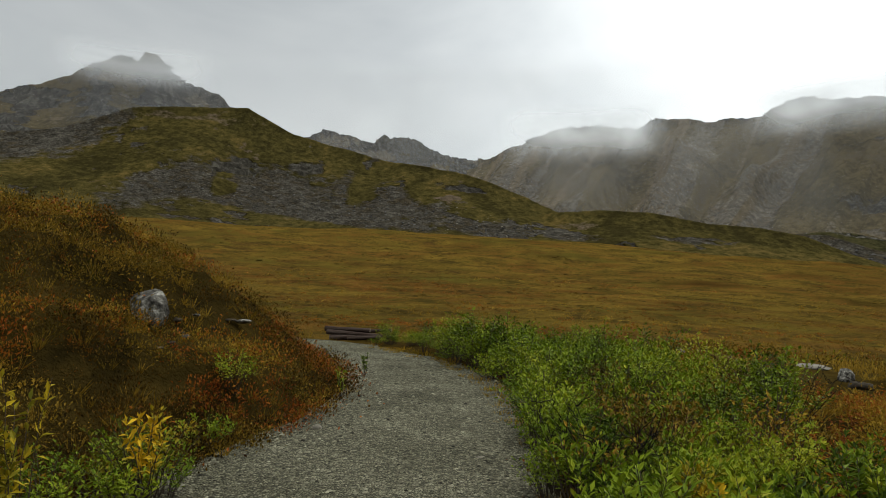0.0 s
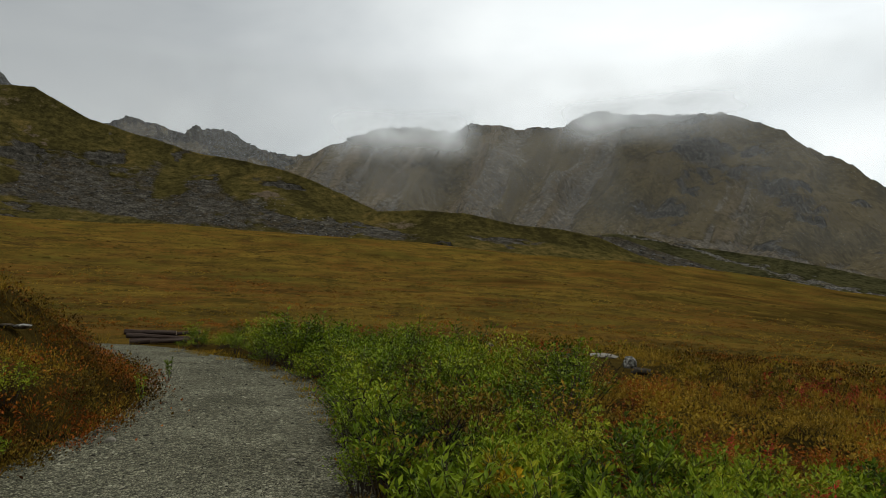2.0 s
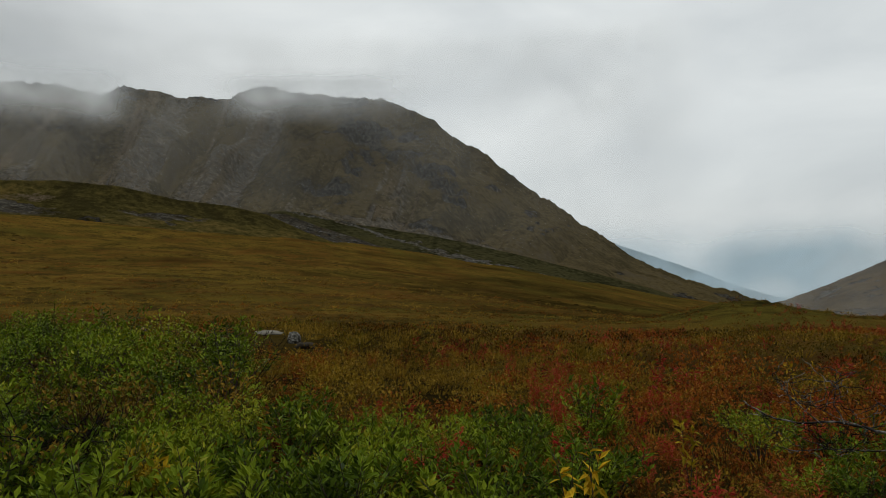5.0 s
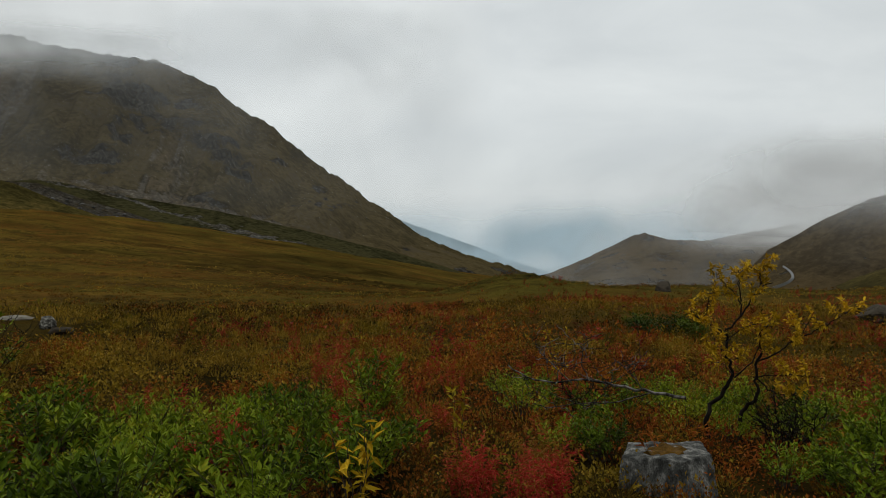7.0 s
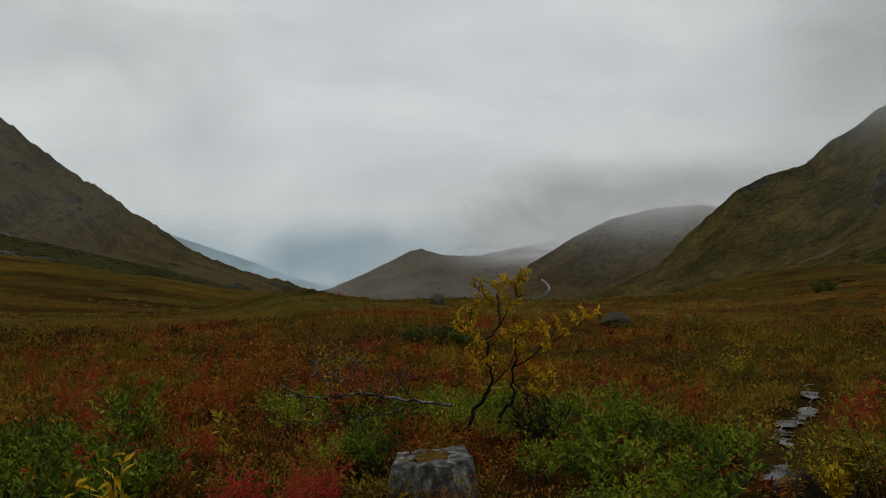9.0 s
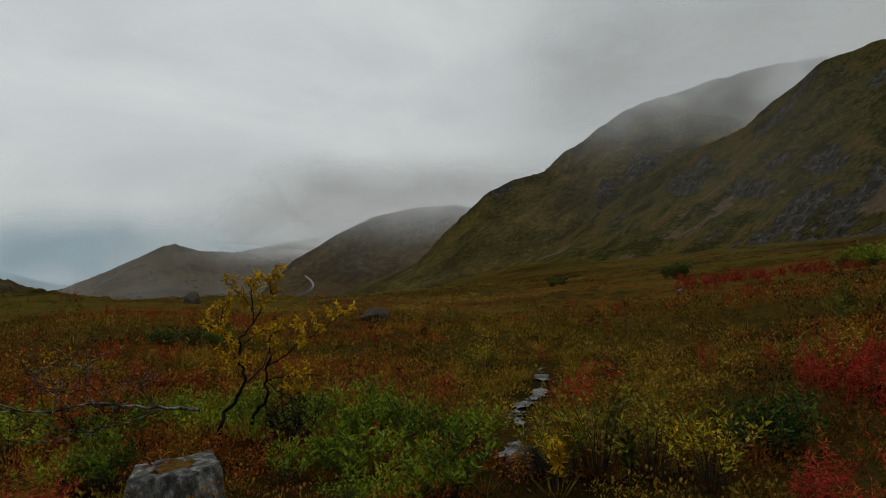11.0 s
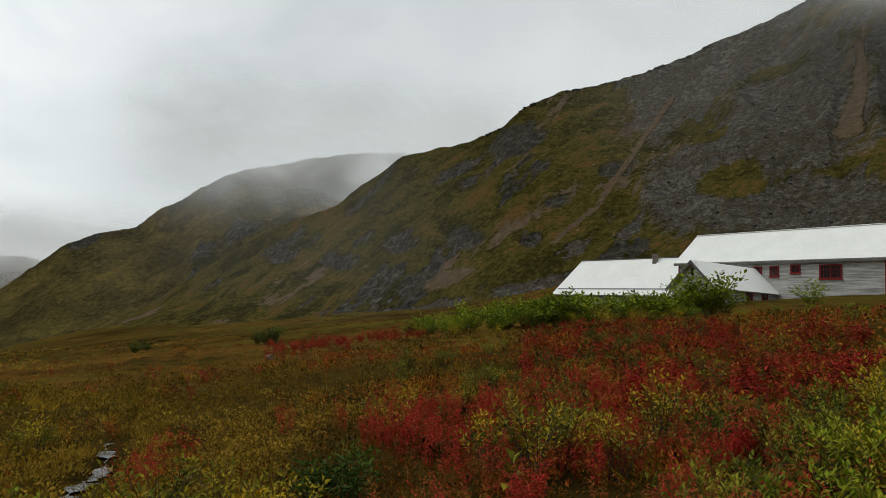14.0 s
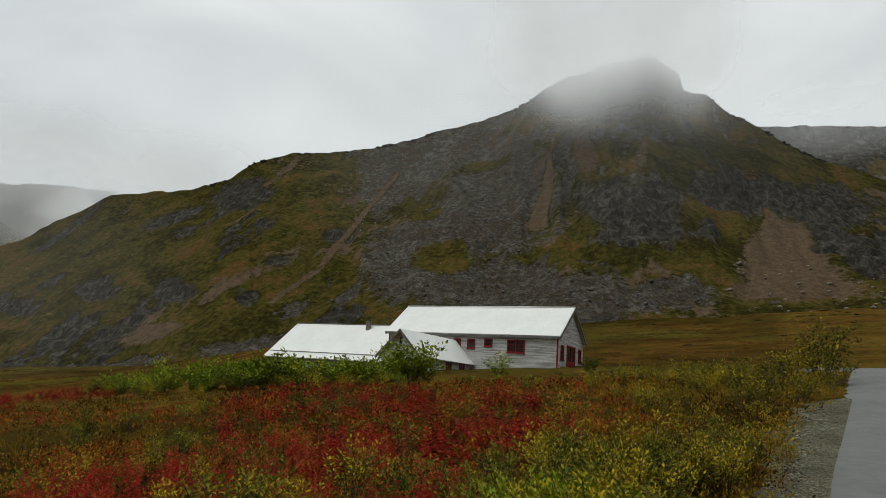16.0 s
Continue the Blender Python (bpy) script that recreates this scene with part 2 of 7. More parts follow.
def slope_material(name, grass, scree, earth, rock, unit, tint, relief=1.0, grain=1.0):
    """A mountain side: grass, scree, bare earth and rock by the cover weights, broken up at the size of stones (unit, in metres)."""
    m, node, link, out = material(name)
    co = node("ShaderNodeTexCoord").outputs["Object"]

    def noise_at(size, detail=4.0, rough=0.6, kind="FBM", scale=(1, 1, 1), bent=0.0):
        mp = node("ShaderNodeMapping", Scale=scale)
        link(co, mp.inputs["Vector"])
        n = node("ShaderNodeTexNoise", Scale=1.0 / size, Detail=detail, Roughness=rough, Distortion=bent)
        n.noise_type = kind
        link(mp.outputs[0], n.inputs["Vector"])
        return n.outputs["Fac"]

    def ranged(value, lo, hi, to_lo=0.0, to_hi=1.0):
        r = node("ShaderNodeMapRange", From_Min=lo, From_Max=hi, To_Min=to_lo, To_Max=to_hi)
        link(value, r.inputs["Value"])
        return r.outputs[0]

    def combine(kind, x, y):
        q = node("ShaderNodeMath")
        q.operation = kind
        for k, w in enumerate((x, y)):
            if isinstance(w, float):
                q.inputs[k].default_value = w
            else:
                link(w, q.inputs[k])
        return q.outputs[0]

    def scaled(colour, by):
        q = node("ShaderNodeVectorMath")
        q.operation = "SCALE"
        link(colour, q.inputs[0])
        link(by, q.inputs["Scale"])
        return q.outputs[0]

    def mix(fac, x, y):
        q = node("ShaderNodeMixRGB")
        link(fac, q.inputs["Fac"])
        link(x, q.inputs["Color1"])
        link(y, q.inputs["Color2"])
        return q.outputs["Color"]

    def coloured(value, stops):
        r = ramp_node(node, stops)
        link(value, r.inputs["Fac"])
        return r.outputs["Color"]

    at = node("ShaderNodeVertexColor")
    at.layer_name = "cover"
    sep = node("ShaderNodeSeparateColor")
    link(at.outputs["Color"], sep.inputs[0])
    broad, tuft, grit = noise_at(unit * 34, 7.0, 0.62, bent=0.6), noise_at(unit * 3.2, 5.0, 0.68), noise_at(unit * 0.9, 3.0, 0.7)
    cell = node("ShaderNodeTexVoronoi", Scale=1.0 / unit)
    link(co, cell.inputs["Vector"])
    tone = node("ShaderNodeSeparateColor")
    link(cell.outputs["Color"], tone.inputs[0])
    gap = ranged(cell.outputs["Distance"], 0.3, 0.8, 1 + 0.10 * grain, 1 - 0.30 * grain)
    patch = coloured(combine("ADD", ranged(broad, 0.0, 1.0, -0.12, 0.88), ranged(tuft, 0.0, 1.0, -0.18, 0.42)), [(0.36, grass[0]), (0.47, grass[1]), (0.56, grass[2]), (0.66, tint)])
    patch = scaled(patch, combine("MULTIPLY", ranged(tuft, 0.32, 0.68, 1 - 0.34 * grain, 1 + 0.34 * grain), ranged(grit, 0.3, 0.7, 1 - 0.25 * grain, 1 + 0.25 * grain)))
    block = node("ShaderNodeTexVoronoi", Scale=0.32 / unit)
    link(co, block.inputs["Vector"])
    hue = node("ShaderNodeSeparateColor")
    link(block.outputs["Color"], hue.inputs[0])
    stone = coloured(combine("ADD", ranged(broad, 0.0, 1.0, 0.0, 0.7), ranged(hue.outputs[0], 0.0, 1.0, 0.0, 0.3)), [(0.36, tuple(k * q for k, q in zip(scree[0], (1.05, 0.95, 0.78)))), (0.50, scree[0]), (0.68, scree[1])])
    stone = scaled(stone, combine("MULTIPLY", combine("MULTIPLY", ranged(tone.outputs[0], 0.0, 1.0, 1 - 0.5 * grain, 1 + 0.5 * grain), gap), ranged(tuft, 0.3, 0.7, 0.72, 1.28)))
    soil = coloured(combine("ADD", ranged(tuft, 0.0, 1.0, 0.0, 0.6), ranged(grit, 0.0, 1.0, 0.0, 0.4)), [(0.38, earth[0]), (0.62, earth[1])])
    split = noise_at(unit * 6.0, 8.0, 0.62, "RIDGED_MULTIFRACTAL", (1, 1, 0.45), 0.4)
    facet = noise_at(unit * 4.2, 8.0, 0.72, scale=(1, 1, 0.6), bent=0.8)
    crag = coloured(facet, [(0.34, rock[0]), (0.50, rock[1]), (0.64, rock[2])])
    crag = scaled(crag, ranged(split, 0.25, 1.1, 1.18, 0.45))
    rough_edge = combine("ADD", ranged(tuft, 0.3, 0.7, -0.26, 0.26), ranged(grit, 0.3, 0.7, -0.16, 0.16))
    col = patch
    for k, layer in enumerate((stone, soil, crag)):
        w = ranged(combine("ADD", sep.outputs[k], rough_edge), 0.34, 0.66)
        col = mix(w, col, layer)
    b = node("ShaderNodeBsdfPrincipled", Roughness=1.0)
    b.inputs["Specular IOR Level"].default_value = 0.0
    link(col, b.inputs["Base Color"])
    stony = ranged(combine("ADD", sep.outputs[0], sep.outputs[2]), 0.3, 0.7, 0.35, 1.0)
    height = combine("MULTIPLY", combine("ADD", combine("ADD", tuft, ranged(cell.outputs["Distance"], 0.0, 1.0, 0.35, 0.0)), ranged(facet, 0.0, 1.0, 0.0, 1.2)), stony)
    bp = node("ShaderNodeBump", Strength=1.0, Distance=1.5 * unit * relief)
    link(height, bp.inputs["Height"])
    link(bp.outputs[0], b.inputs["Normal"])
    link(b.outputs[0], out.inputs["Surface"])
    return m


GRASS = ((0.023, 0.020, 0.006), (0.040, 0.035, 0.009), (0.057, 0.048, 0.012))
TURF = ((0.034, 0.028, 0.010), (0.050, 0.041, 0.013), (0.066, 0.053, 0.016))
GREY = ((0.070, 0.066, 0.057), (0.118, 0.112, 0.098))
EARTH = ((0.056, 0.042, 0.028), (0.112, 0.084, 0.055))
CRAG = ((0.015, 0.0136, 0.0105), (0.039, 0.0355, 0.028), (0.086, 0.079, 0.063))
m_hill = slope_material("scree_and_heath", tuple(tuple(0.86 * k for k in c) for c in TURF), ((0.050, 0.045, 0.035), (0.082, 0.074, 0.058)), EARTH, CRAG, 1.5, (0.084, 0.060, 0.018), 0.9, 0.75)
m_spur = slope_material("grassy_spur", tuple(tuple(m * k for m, k in zip((1.02, 1.02, 1.15), c)) for c in TURF), GREY, EARTH, CRAG, 2.2, (0.094, 0.068, 0.020), 0.7, 0.5)
m_bench = slope_material("dark_bench", ((0.021, 0.020, 0.009), (0.032, 0.030, 0.013), (0.043, 0.039, 0.017)), ((0.080, 0.075, 0.063), (0.135, 0.127, 0.107)), EARTH, CRAG, 1.5, (0.040, 0.036, 0.014))
m_crag = slope_material("crag_and_heath", GRASS, ((0.064, 0.058, 0.047), (0.106, 0.098, 0.081)), ((0.060, 0.042, 0.026), (0.112, 0.080, 0.050)), CRAG, 0.8, (0.085, 0.048, 0.016), 1.0, 0.7)
m_ridge = slope_material("bare_mountain", ((0.043, 0.034, 0.015), (0.061, 0.047, 0.021), (0.080, 0.061, 0.027)), ((0.096, 0.083, 0.062), (0.134, 0.115, 0.084)), ((0.078, 0.058, 0.033), (0.118, 0.090, 0.052)), CRAG, 2.6, (0.072, 0.057, 0.032), 1.0, 0.45)
m_far = slope_material("far_hill", ((0.050, 0.037, 0.019), (0.070, 0.052, 0.027), (0.086, 0.063, 0.032)), GREY, EARTH, CRAG, 6.0, (0.090, 0.064, 0.032), 0.6, 0.4)


def gravel(name, low, high, cells):
    """Crushed stone: single stones of differing grey, painted shade between them, over broad drier and damper patches.
    """
    m, node, link, out = material(name)
    co = node("ShaderNodeTexCoord")
    warp = node("ShaderNodeTexNoise", Scale=0.9, Detail=6.0, Roughness=0.6)
    link(co.outputs["Object"], warp.inputs["Vector"])
    ramp = ramp_node(node, [(0.32, low), (0.66, high)])
    link(warp.outputs["Fac"], ramp.inputs["Fac"])
    col, height = ramp.outputs["Color"], None
    for scale, lo, hi in ((cells, 0.42, 1.62), (cells * 2.3, 0.62, 1.38)):
        vo = node("ShaderNodeTexVoronoi", Scale=scale)
        link(co.outputs["Object"], vo.inputs["Vector"])
        tone = node("ShaderNodeSeparateColor")
        link(vo.outputs["Color"], tone.inputs[0])
        lit = node("ShaderNodeMapRange", To_Min=lo, To_Max=hi)
        link(tone.outputs[0], lit.inputs["Value"])
        sc = node("ShaderNodeVectorMath")
        sc.operation = "SCALE"
        link(col, sc.inputs[0])
        link(lit.outputs[0], sc.inputs["Scale"])
        col = sc.outputs[0]
        if height is None:
            height = vo
            gap = node("ShaderNodeTexVoronoi", Scale=scale)
            gap.feature = "DISTANCE_TO_EDGE"
            link(co.outputs["Object"], gap.inputs["Vector"])
            # shadow between the stones, put into the colour along the cell edges
            gap_shade = node("ShaderNodeMapRange", From_Min=0.02, From_Max=0.16, To_Min=0.30, To_Max=1.12)
            link(gap.outputs["Distance"], gap_shade.inputs["Value"])
            dk = node("ShaderNodeVectorMath")
            dk.operation = "SCALE"
            link(col, dk.inputs[0])
            link(gap_shade.outputs[0], dk.inputs["Scale"])
            col = dk.outputs[0]
    b = node("ShaderNodeBsdfPrincipled", Roughness=0.9)
    b.inputs["Specular IOR Level"].default_value = 0.05
    link(col, b.inputs["Base Color"])
    bp = node("ShaderNodeBump", Strength=1.0, Distance=0.03)
    bp.invert = True
    link(height.outputs["Distance"], bp.inputs["Height"])
    link(bp.outputs[0], b.inputs["Normal"])
    link(b.outputs[0], out.inputs["Surface"])
    return m


m_gravel = gravel("gravel", (0.096, 0.091, 0.058), (0.178, 0.169, 0.112), 42.0)
m_asphalt = surface("asphalt", [(0.3, (0.112, 0.115, 0.106)), (0.7, (0.148, 0.151, 0.140))], 0.6, 8, 0.6, 0.35, 60, fine=0.12)

# ---------------------------------------------------------------- the lie of the land
# heights by bearing (clockwise from the first view) and distance
REACH = (2, 5, 10, 20, 40, 90, 200, 400, 800, 2000)
LAND = {
    -40: (0, 0, 0.1, 0.2, 0.0, 0.5, 9, 42, 95, 95),
    0: (0, 0, 0, -0.1, -1.0, -0.9, 4.5, 33, 70, 70),
    30: (0, -0.1, -0.3, -0.8, -2.2, -4.2, -2.5, 12, 48, 20),
    60: (0, -0.2, -0.6, -1.3, -3.0, -8, -18, -30, -46, -215),
    75: (0, -0.2, -0.6, -1.2, -2.4, -6, -26, -47, -86, -225),
    90: (0, -0.2, -0.7, -1.4, -2.9, -7, -18, -38, -86, -225),
    110: (0, -0.2, -0.7, -1.2, -2.0, -4, -10, -17, -14, -60),
    130: (0, 0.0, 0.0, 0.0, 0.5, 0.6, -2, 6, 45, 45),
    150: (0, 0.25, 0.6, 1.15, 1.6, 4.8, 16, 50, 130, 130),
    185: (0, 0.5, 1.0, 2.3, 4.0, 8.5, 28, 68, 150, 150),
}
FOOT = ((-7.5, 2.6), (-5, 3.6), (-3.4, 4.4), (-2.2, 5.4), (-1.4, 7.2), (-1.2, 9.6), (-1.8, 12.5), (-3.0, 15.5), (-6, 18), (-11, 19.5))
PATH_LEFT = ((-5.0, -19), (-4.5, -17), (-4.3, -13), (-4.2, -8), (-4.0, -3), (-4.2, 1), (-3.6, 3.2), (-2.28, 5.06), (-1.4, 7.08), (-1.16, 9.63), (-1.5, 12), (-2.3, 14.2), (-3.8, 17.3), (-6.5, 19.2), (-10, 20.3))
PATH_RIGHT = ((-1.7, -19), (-0.8, -17), (-0.12, -13), (-0.15, -9.3), (-0.1, -7), (0.2, -3), (0.45, 0.5), (0.5, 3.2), (0.52, 5.2), (1.0, 8.0), (0.9, 10.2), (0.4, 13), (-0.8, 15.6), (-2.4, 18.4), (-6.2, 22.2))


def resample(points, n):
    p = np.array(points, float)
    s = np.concatenate([[0], np.cumsum(np.hypot(*np.diff(p, axis=0).T))])
    u = np.linspace(0, s[-1], n)
    q = np.stack([np.interp(u, s, p[:, 0]), np.interp(u, s, p[:, 1])], 1)
    for _ in range(3):
        q[1:-1] = 0.25 * q[:-2] + 0.5 * q[1:-1] + 0.25 * q[2:]
    return q


def segment_distance(x, y, points):
    """Distance to a polyline, and on which side (positive: left of its direction)."""
    best, side = np.full(np.shape(x), 1e9), np.zeros(np.shape(x))
    for (ax, ay), (bx, by) in zip(points[:-1], points[1:]):
        dx, dy = bx - ax, by - ay
        t = np.clip(((x - ax) * dx + (y - ay) * dy) / (dx * dx + dy * dy), 0, 1)
        d = np.hypot(x - ax - t * dx, y - ay - t * dy)
        s = dx * (y - ay) - dy * (x - ax)
        near = d < best
        best, side = np.where(near, d, best), np.where(near, s, side)
    return best, side


FOOT_LINE = resample(FOOT, 40)
EDGE_L, EDGE_R = resample(PATH_LEFT, 70), resample(PATH_RIGHT, 70)
LOG_R = np.linspace(math.log(1.0), math.log(5000), 260)
AZ_TABLE = np.arange(0, 360, 2.0)


def bake_land():
    keys = sorted(LAND)
    r = np.log(np.array(REACH, float))
    rows = []
    for k in keys:
        h = np.array(LAND[k], float) / np.array(REACH, float)
        tail = min(h[-1], -0.108) if h[-1] < -0.04 else h[-1] * 0.3
        rows.append(np.interp(LOG_R, np.append(r, math.log(4000)), np.append(h, tail)) * np.exp(LOG_R))
    back = 0.5 * (rows[0] + rows[-1])
    keys = [k - 360 for k in keys[-2:]] + keys + [252, keys[0] + 360, keys[1] + 360]
    keys = keys[:2] + keys[2:]
    rows = rows[-2:] + rows + [back, rows[0], rows[1]]
    rows = np.array(rows)
    out = np.stack([np.interp(AZ_TABLE, keys, rows[:, j]) for j in range(len(LOG_R))], 1)
    for _ in range(14):
        out = 0.25 * np.roll(out, 1, 0) + 0.5 * out + 0.25 * np.roll(out, -1, 0)
        out[:, 1:-1] = 0.25 * out[:, :-2] + 0.5 * out[:, 1:-1] + 0.25 * out[:, 2:]
    return out


TABLE = bake_land()


def land(x, y):
    """The smooth height of the land."""
    x, y = np.asarray(x, float), np.asarray(y, float)
    r = np.log(np.clip(np.hypot(x, y), 1.0, 4999))
    a = (np.degrees(np.arctan2(x, y)) % 360) / 2.0
    j = np.clip((r - LOG_R[0]) / (LOG_R[1] - LOG_R[0]), 0, len(LOG_R) - 1.001)
    i0, j0 = np.floor(a).astype(int), np.floor(j).astype(int)
    fa, fj = a - i0, j - j0
    i0, i1 = i0 % 180, (i0 + 1) % 180
    return (TABLE[i0, j0] * (1 - fj) + TABLE[i0, j0 + 1] * fj) * (1 - fa) + (TABLE[i1, j0] * (1 - fj) + TABLE[i1, j0 + 1] * fj) * fa




def on_path(x, y):
    """1 on the gravel, 0 a good half metre off it."""
    dl, sl = segment_distance(x, y, EDGE_L[::2])
    dr, sr = segment_distance(x, y, EDGE_R[::2])
    inside = np.minimum(np.where(sl < 0, dl, -dl), np.where(sr > 0, dr, -dr))
    return smooth(-0.75, -0.2, inside), inside


def mound(x, y):
    d, s = segment_distance(x, y, FOOT_LINE)
    d = np.where((s > 0) & (x < 0), d, 0)
    d = np.maximum(0, d + 0.35 * fbm(x * 0.8, y * 0.8, 3, 5) * smooth(0, 1, d))
    lumps = 0.36 * fbm(x * 1.2, y * 1.2, 3, 6, 0.6) + 0.16 * np.abs(fbm(x * 3, y * 3, 2, 7))
    return (2.65 * (1 - np.exp(-(d / 2.5) ** 1.6)) + lumps * smooth(0.3, 1.2, d)) * smooth(26, 15, np.hypot(x, y))


def ground_z(x, y):
    x, y = np.asarray(x, float), np.asarray(y, float)
    r = np.hypot(x, y)
    z = land(x, y)
    near = r < 60
    extra = np.zeros_like(z)
    if near.any():
        xn, yn = x[near], y[near]
        gravel, _ = on_path(xn, yn)
        rn = r[near]
        hum = 0.10 * fbm(xn * 0.55, yn * 0.55, 3, 11) + 0.05 * fbm(xn * 1.7, yn * 1.7, 3, 23)
        hum += 0.30 * fbm(xn * 0.12, yn * 0.12, 2, 31) * smooth(6, 25, rn)
        extra[near] = hum * smooth(1.0, 4.0, rn) * (1 - gravel) + mound(xn, yn) * (1 - gravel) + 0.012 * gravel * fbm(xn * 0.9, yn * 0.9, 3, 41)
    a = np.degrees(np.arctan2(x, y))
    extra += 1.7 * np.exp(-((a - 66) / 5.5) ** 2 - ((r - 58) / 13.0) ** 2)
    far = 0.45 * smooth(30, 90, r) * fbm(x / 9, y / 9, 4, 51) + smooth(60, 300, r) * 2.0 * fbm(x / 45, y / 45, 4, 52) + smooth(200, 700, r) * 6 * fbm(x / 160, y / 160, 4, 53)
    return z + extra + far


def polar(az, dist):
    a = np.radians(az)
    return dist * np.sin(a), dist * np.cos(a)


def ground_cover(x, y):
    """Heath, moss and dark crowberry over the tundra, in patches; near the viewer also painted shade between the
    plants.
    """
    r, a = np.hypot(x, y), np.degrees(np.arctan2(x, y))
    w = np.zeros((len(x), 3))
    n = fbm(x / 14, y / 14, 3, 61)
    bend = smooth(18, 40, a) * smooth(140, 120, a)
    turned = smooth(30, 50, a)
    fine = fbm(x / 3.5, y / 3.5, 4, 67, 0.65)
    bands = fbm(a / 7 + fbm(x / 30, y / 30, 2, 64), np.log(r + 1) * 13, 4, 63)
    w[:, 0] = 0.40 + 0.35 * n + 0.25 * bend * smooth(60, 15, r) + 0.10 * bands * smooth(20, 60, r) + 0.30 * fine + 0.16 * turned * smooth(40, 90, r) + 0.15 * smooth(88, 100, a) * smooth(30, 50, r)
    w[:, 1] = 0.26 + 0.4 * fbm(x / 30, y / 30, 3, 62) + 0.08 * smooth(45, 90, r) * smooth(60, 110, np.abs(a)) + 0.12 * fbm(a / 6, np.log(r + 1) * 11, 4, 66) * smooth(20, 60, r)
    w[:, 1] += 0.7 * np.exp(-((a - 66) / 6.0) ** 2 - ((r - 54) / 13.0) ** 2) + 0.20 * turned * smooth(40, 90, r) + 0.30 * fine
    # the 0.75 term darkens the near ground's colour, as shade between the plants
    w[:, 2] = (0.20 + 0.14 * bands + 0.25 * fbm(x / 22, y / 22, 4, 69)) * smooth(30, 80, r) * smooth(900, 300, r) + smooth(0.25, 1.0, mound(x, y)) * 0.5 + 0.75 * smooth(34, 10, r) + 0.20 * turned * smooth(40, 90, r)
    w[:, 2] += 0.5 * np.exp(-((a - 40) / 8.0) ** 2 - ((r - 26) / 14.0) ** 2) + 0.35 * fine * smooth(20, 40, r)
    w[:, 2] += (0.25 + 0.35 * turned) * fbm(x / 55, y / 55, 4, 71) * smooth(50, 90, r)
    return w


def build_ground():
    radii = np.concatenate([[0.01], np.geomspace(0.5, 4700, 270)])
    az = np.radians(np.arange(0, 360, 1.2))
    rr, aa = np.meshgrid(radii, az, indexing="ij")
    x, y = (rr * np.sin(aa)).ravel(), (rr * np.cos(aa)).ravel()
    z = ground_z(x, y)
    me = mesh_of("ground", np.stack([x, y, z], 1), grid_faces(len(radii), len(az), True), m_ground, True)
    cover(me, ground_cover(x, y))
    tagged(new("ground", me), "autumn tundra of brown heath and moss rolling towards the valley", "ground", kind="structure")


build_ground()


def build_strip(name, left, right, z_up, mat, across, label, category, ragged=0.0):
    n = len(left)
    u = np.linspace(0, 1, across)
    p = left[:, None, :] * (1 - u)[None, :, None] + right[:, None, :] * u[None, :, None]
    if ragged:
        w = np.abs(u - 0.5)[None, :] ** 3 * 8
        d = (right - left) / np.linalg.norm(right - left, axis=1)[:, None]
        k = ragged * fbm(p[..., 0] * 2.3, p[..., 1] * 2.3, 3, 77)
        p = p + d[:, None, :] * (k * w)[..., None]
    x, y = p[..., 0].ravel(), p[..., 1].ravel()
    crown = z_up * np.minimum(1, np.tile(4 * u * (1 - u) * 3 - 0.25, n))
    z = ground_z(x, y) + crown
    me = mesh_of(name, np.stack([x, y, z], 1), grid_faces(n, across), mat, True)
    return tagged(new(name, me), label, category, kind="structure")


def widened(left, right, by):
    d = (right - left) / np.linalg.norm(right - left, axis=1)[:, None]
    return left - d * by, right + d * by


build_strip("gravel_path", *widened(resample(PATH_LEFT, 240), resample(PATH_RIGHT, 240), 0.45), 0.035, m_gravel, 30, "grey crushed-gravel path curving round the mound", "path", 0.16)
ROAD_R = np.array([(-0.02, -6.6), (-0.25, -9.5), (-0.65, -13), (-1.42, -20), (-2.1, -28), (-3.0, -38), (-1.0, -46)])
ROAD_L = np.array([(-3.4, -6.6), (-3.6, -9.5), (-4.0, -13), (-4.8, -20), (-5.6, -28), (-7.0, -40), (-6.0, -52)])
build_strip("road", resample(ROAD_R, 90), resample(ROAD_L, 90), 0.07, m_asphalt, 14, "smooth grey paved road edged with gravel", "road")

# ---------------------------------------------------------------- mountains


FACES = {}


def laid(w, kind, inside):
    """Lays one kind of cover over what is there: grass, scree, earth or rock."""
    for k, other in enumerate(("scree", "earth", "rock")):
        w[k] = np.maximum(w[k] * (1 - inside) if kind != other else w[k], inside if kind == other else 0)


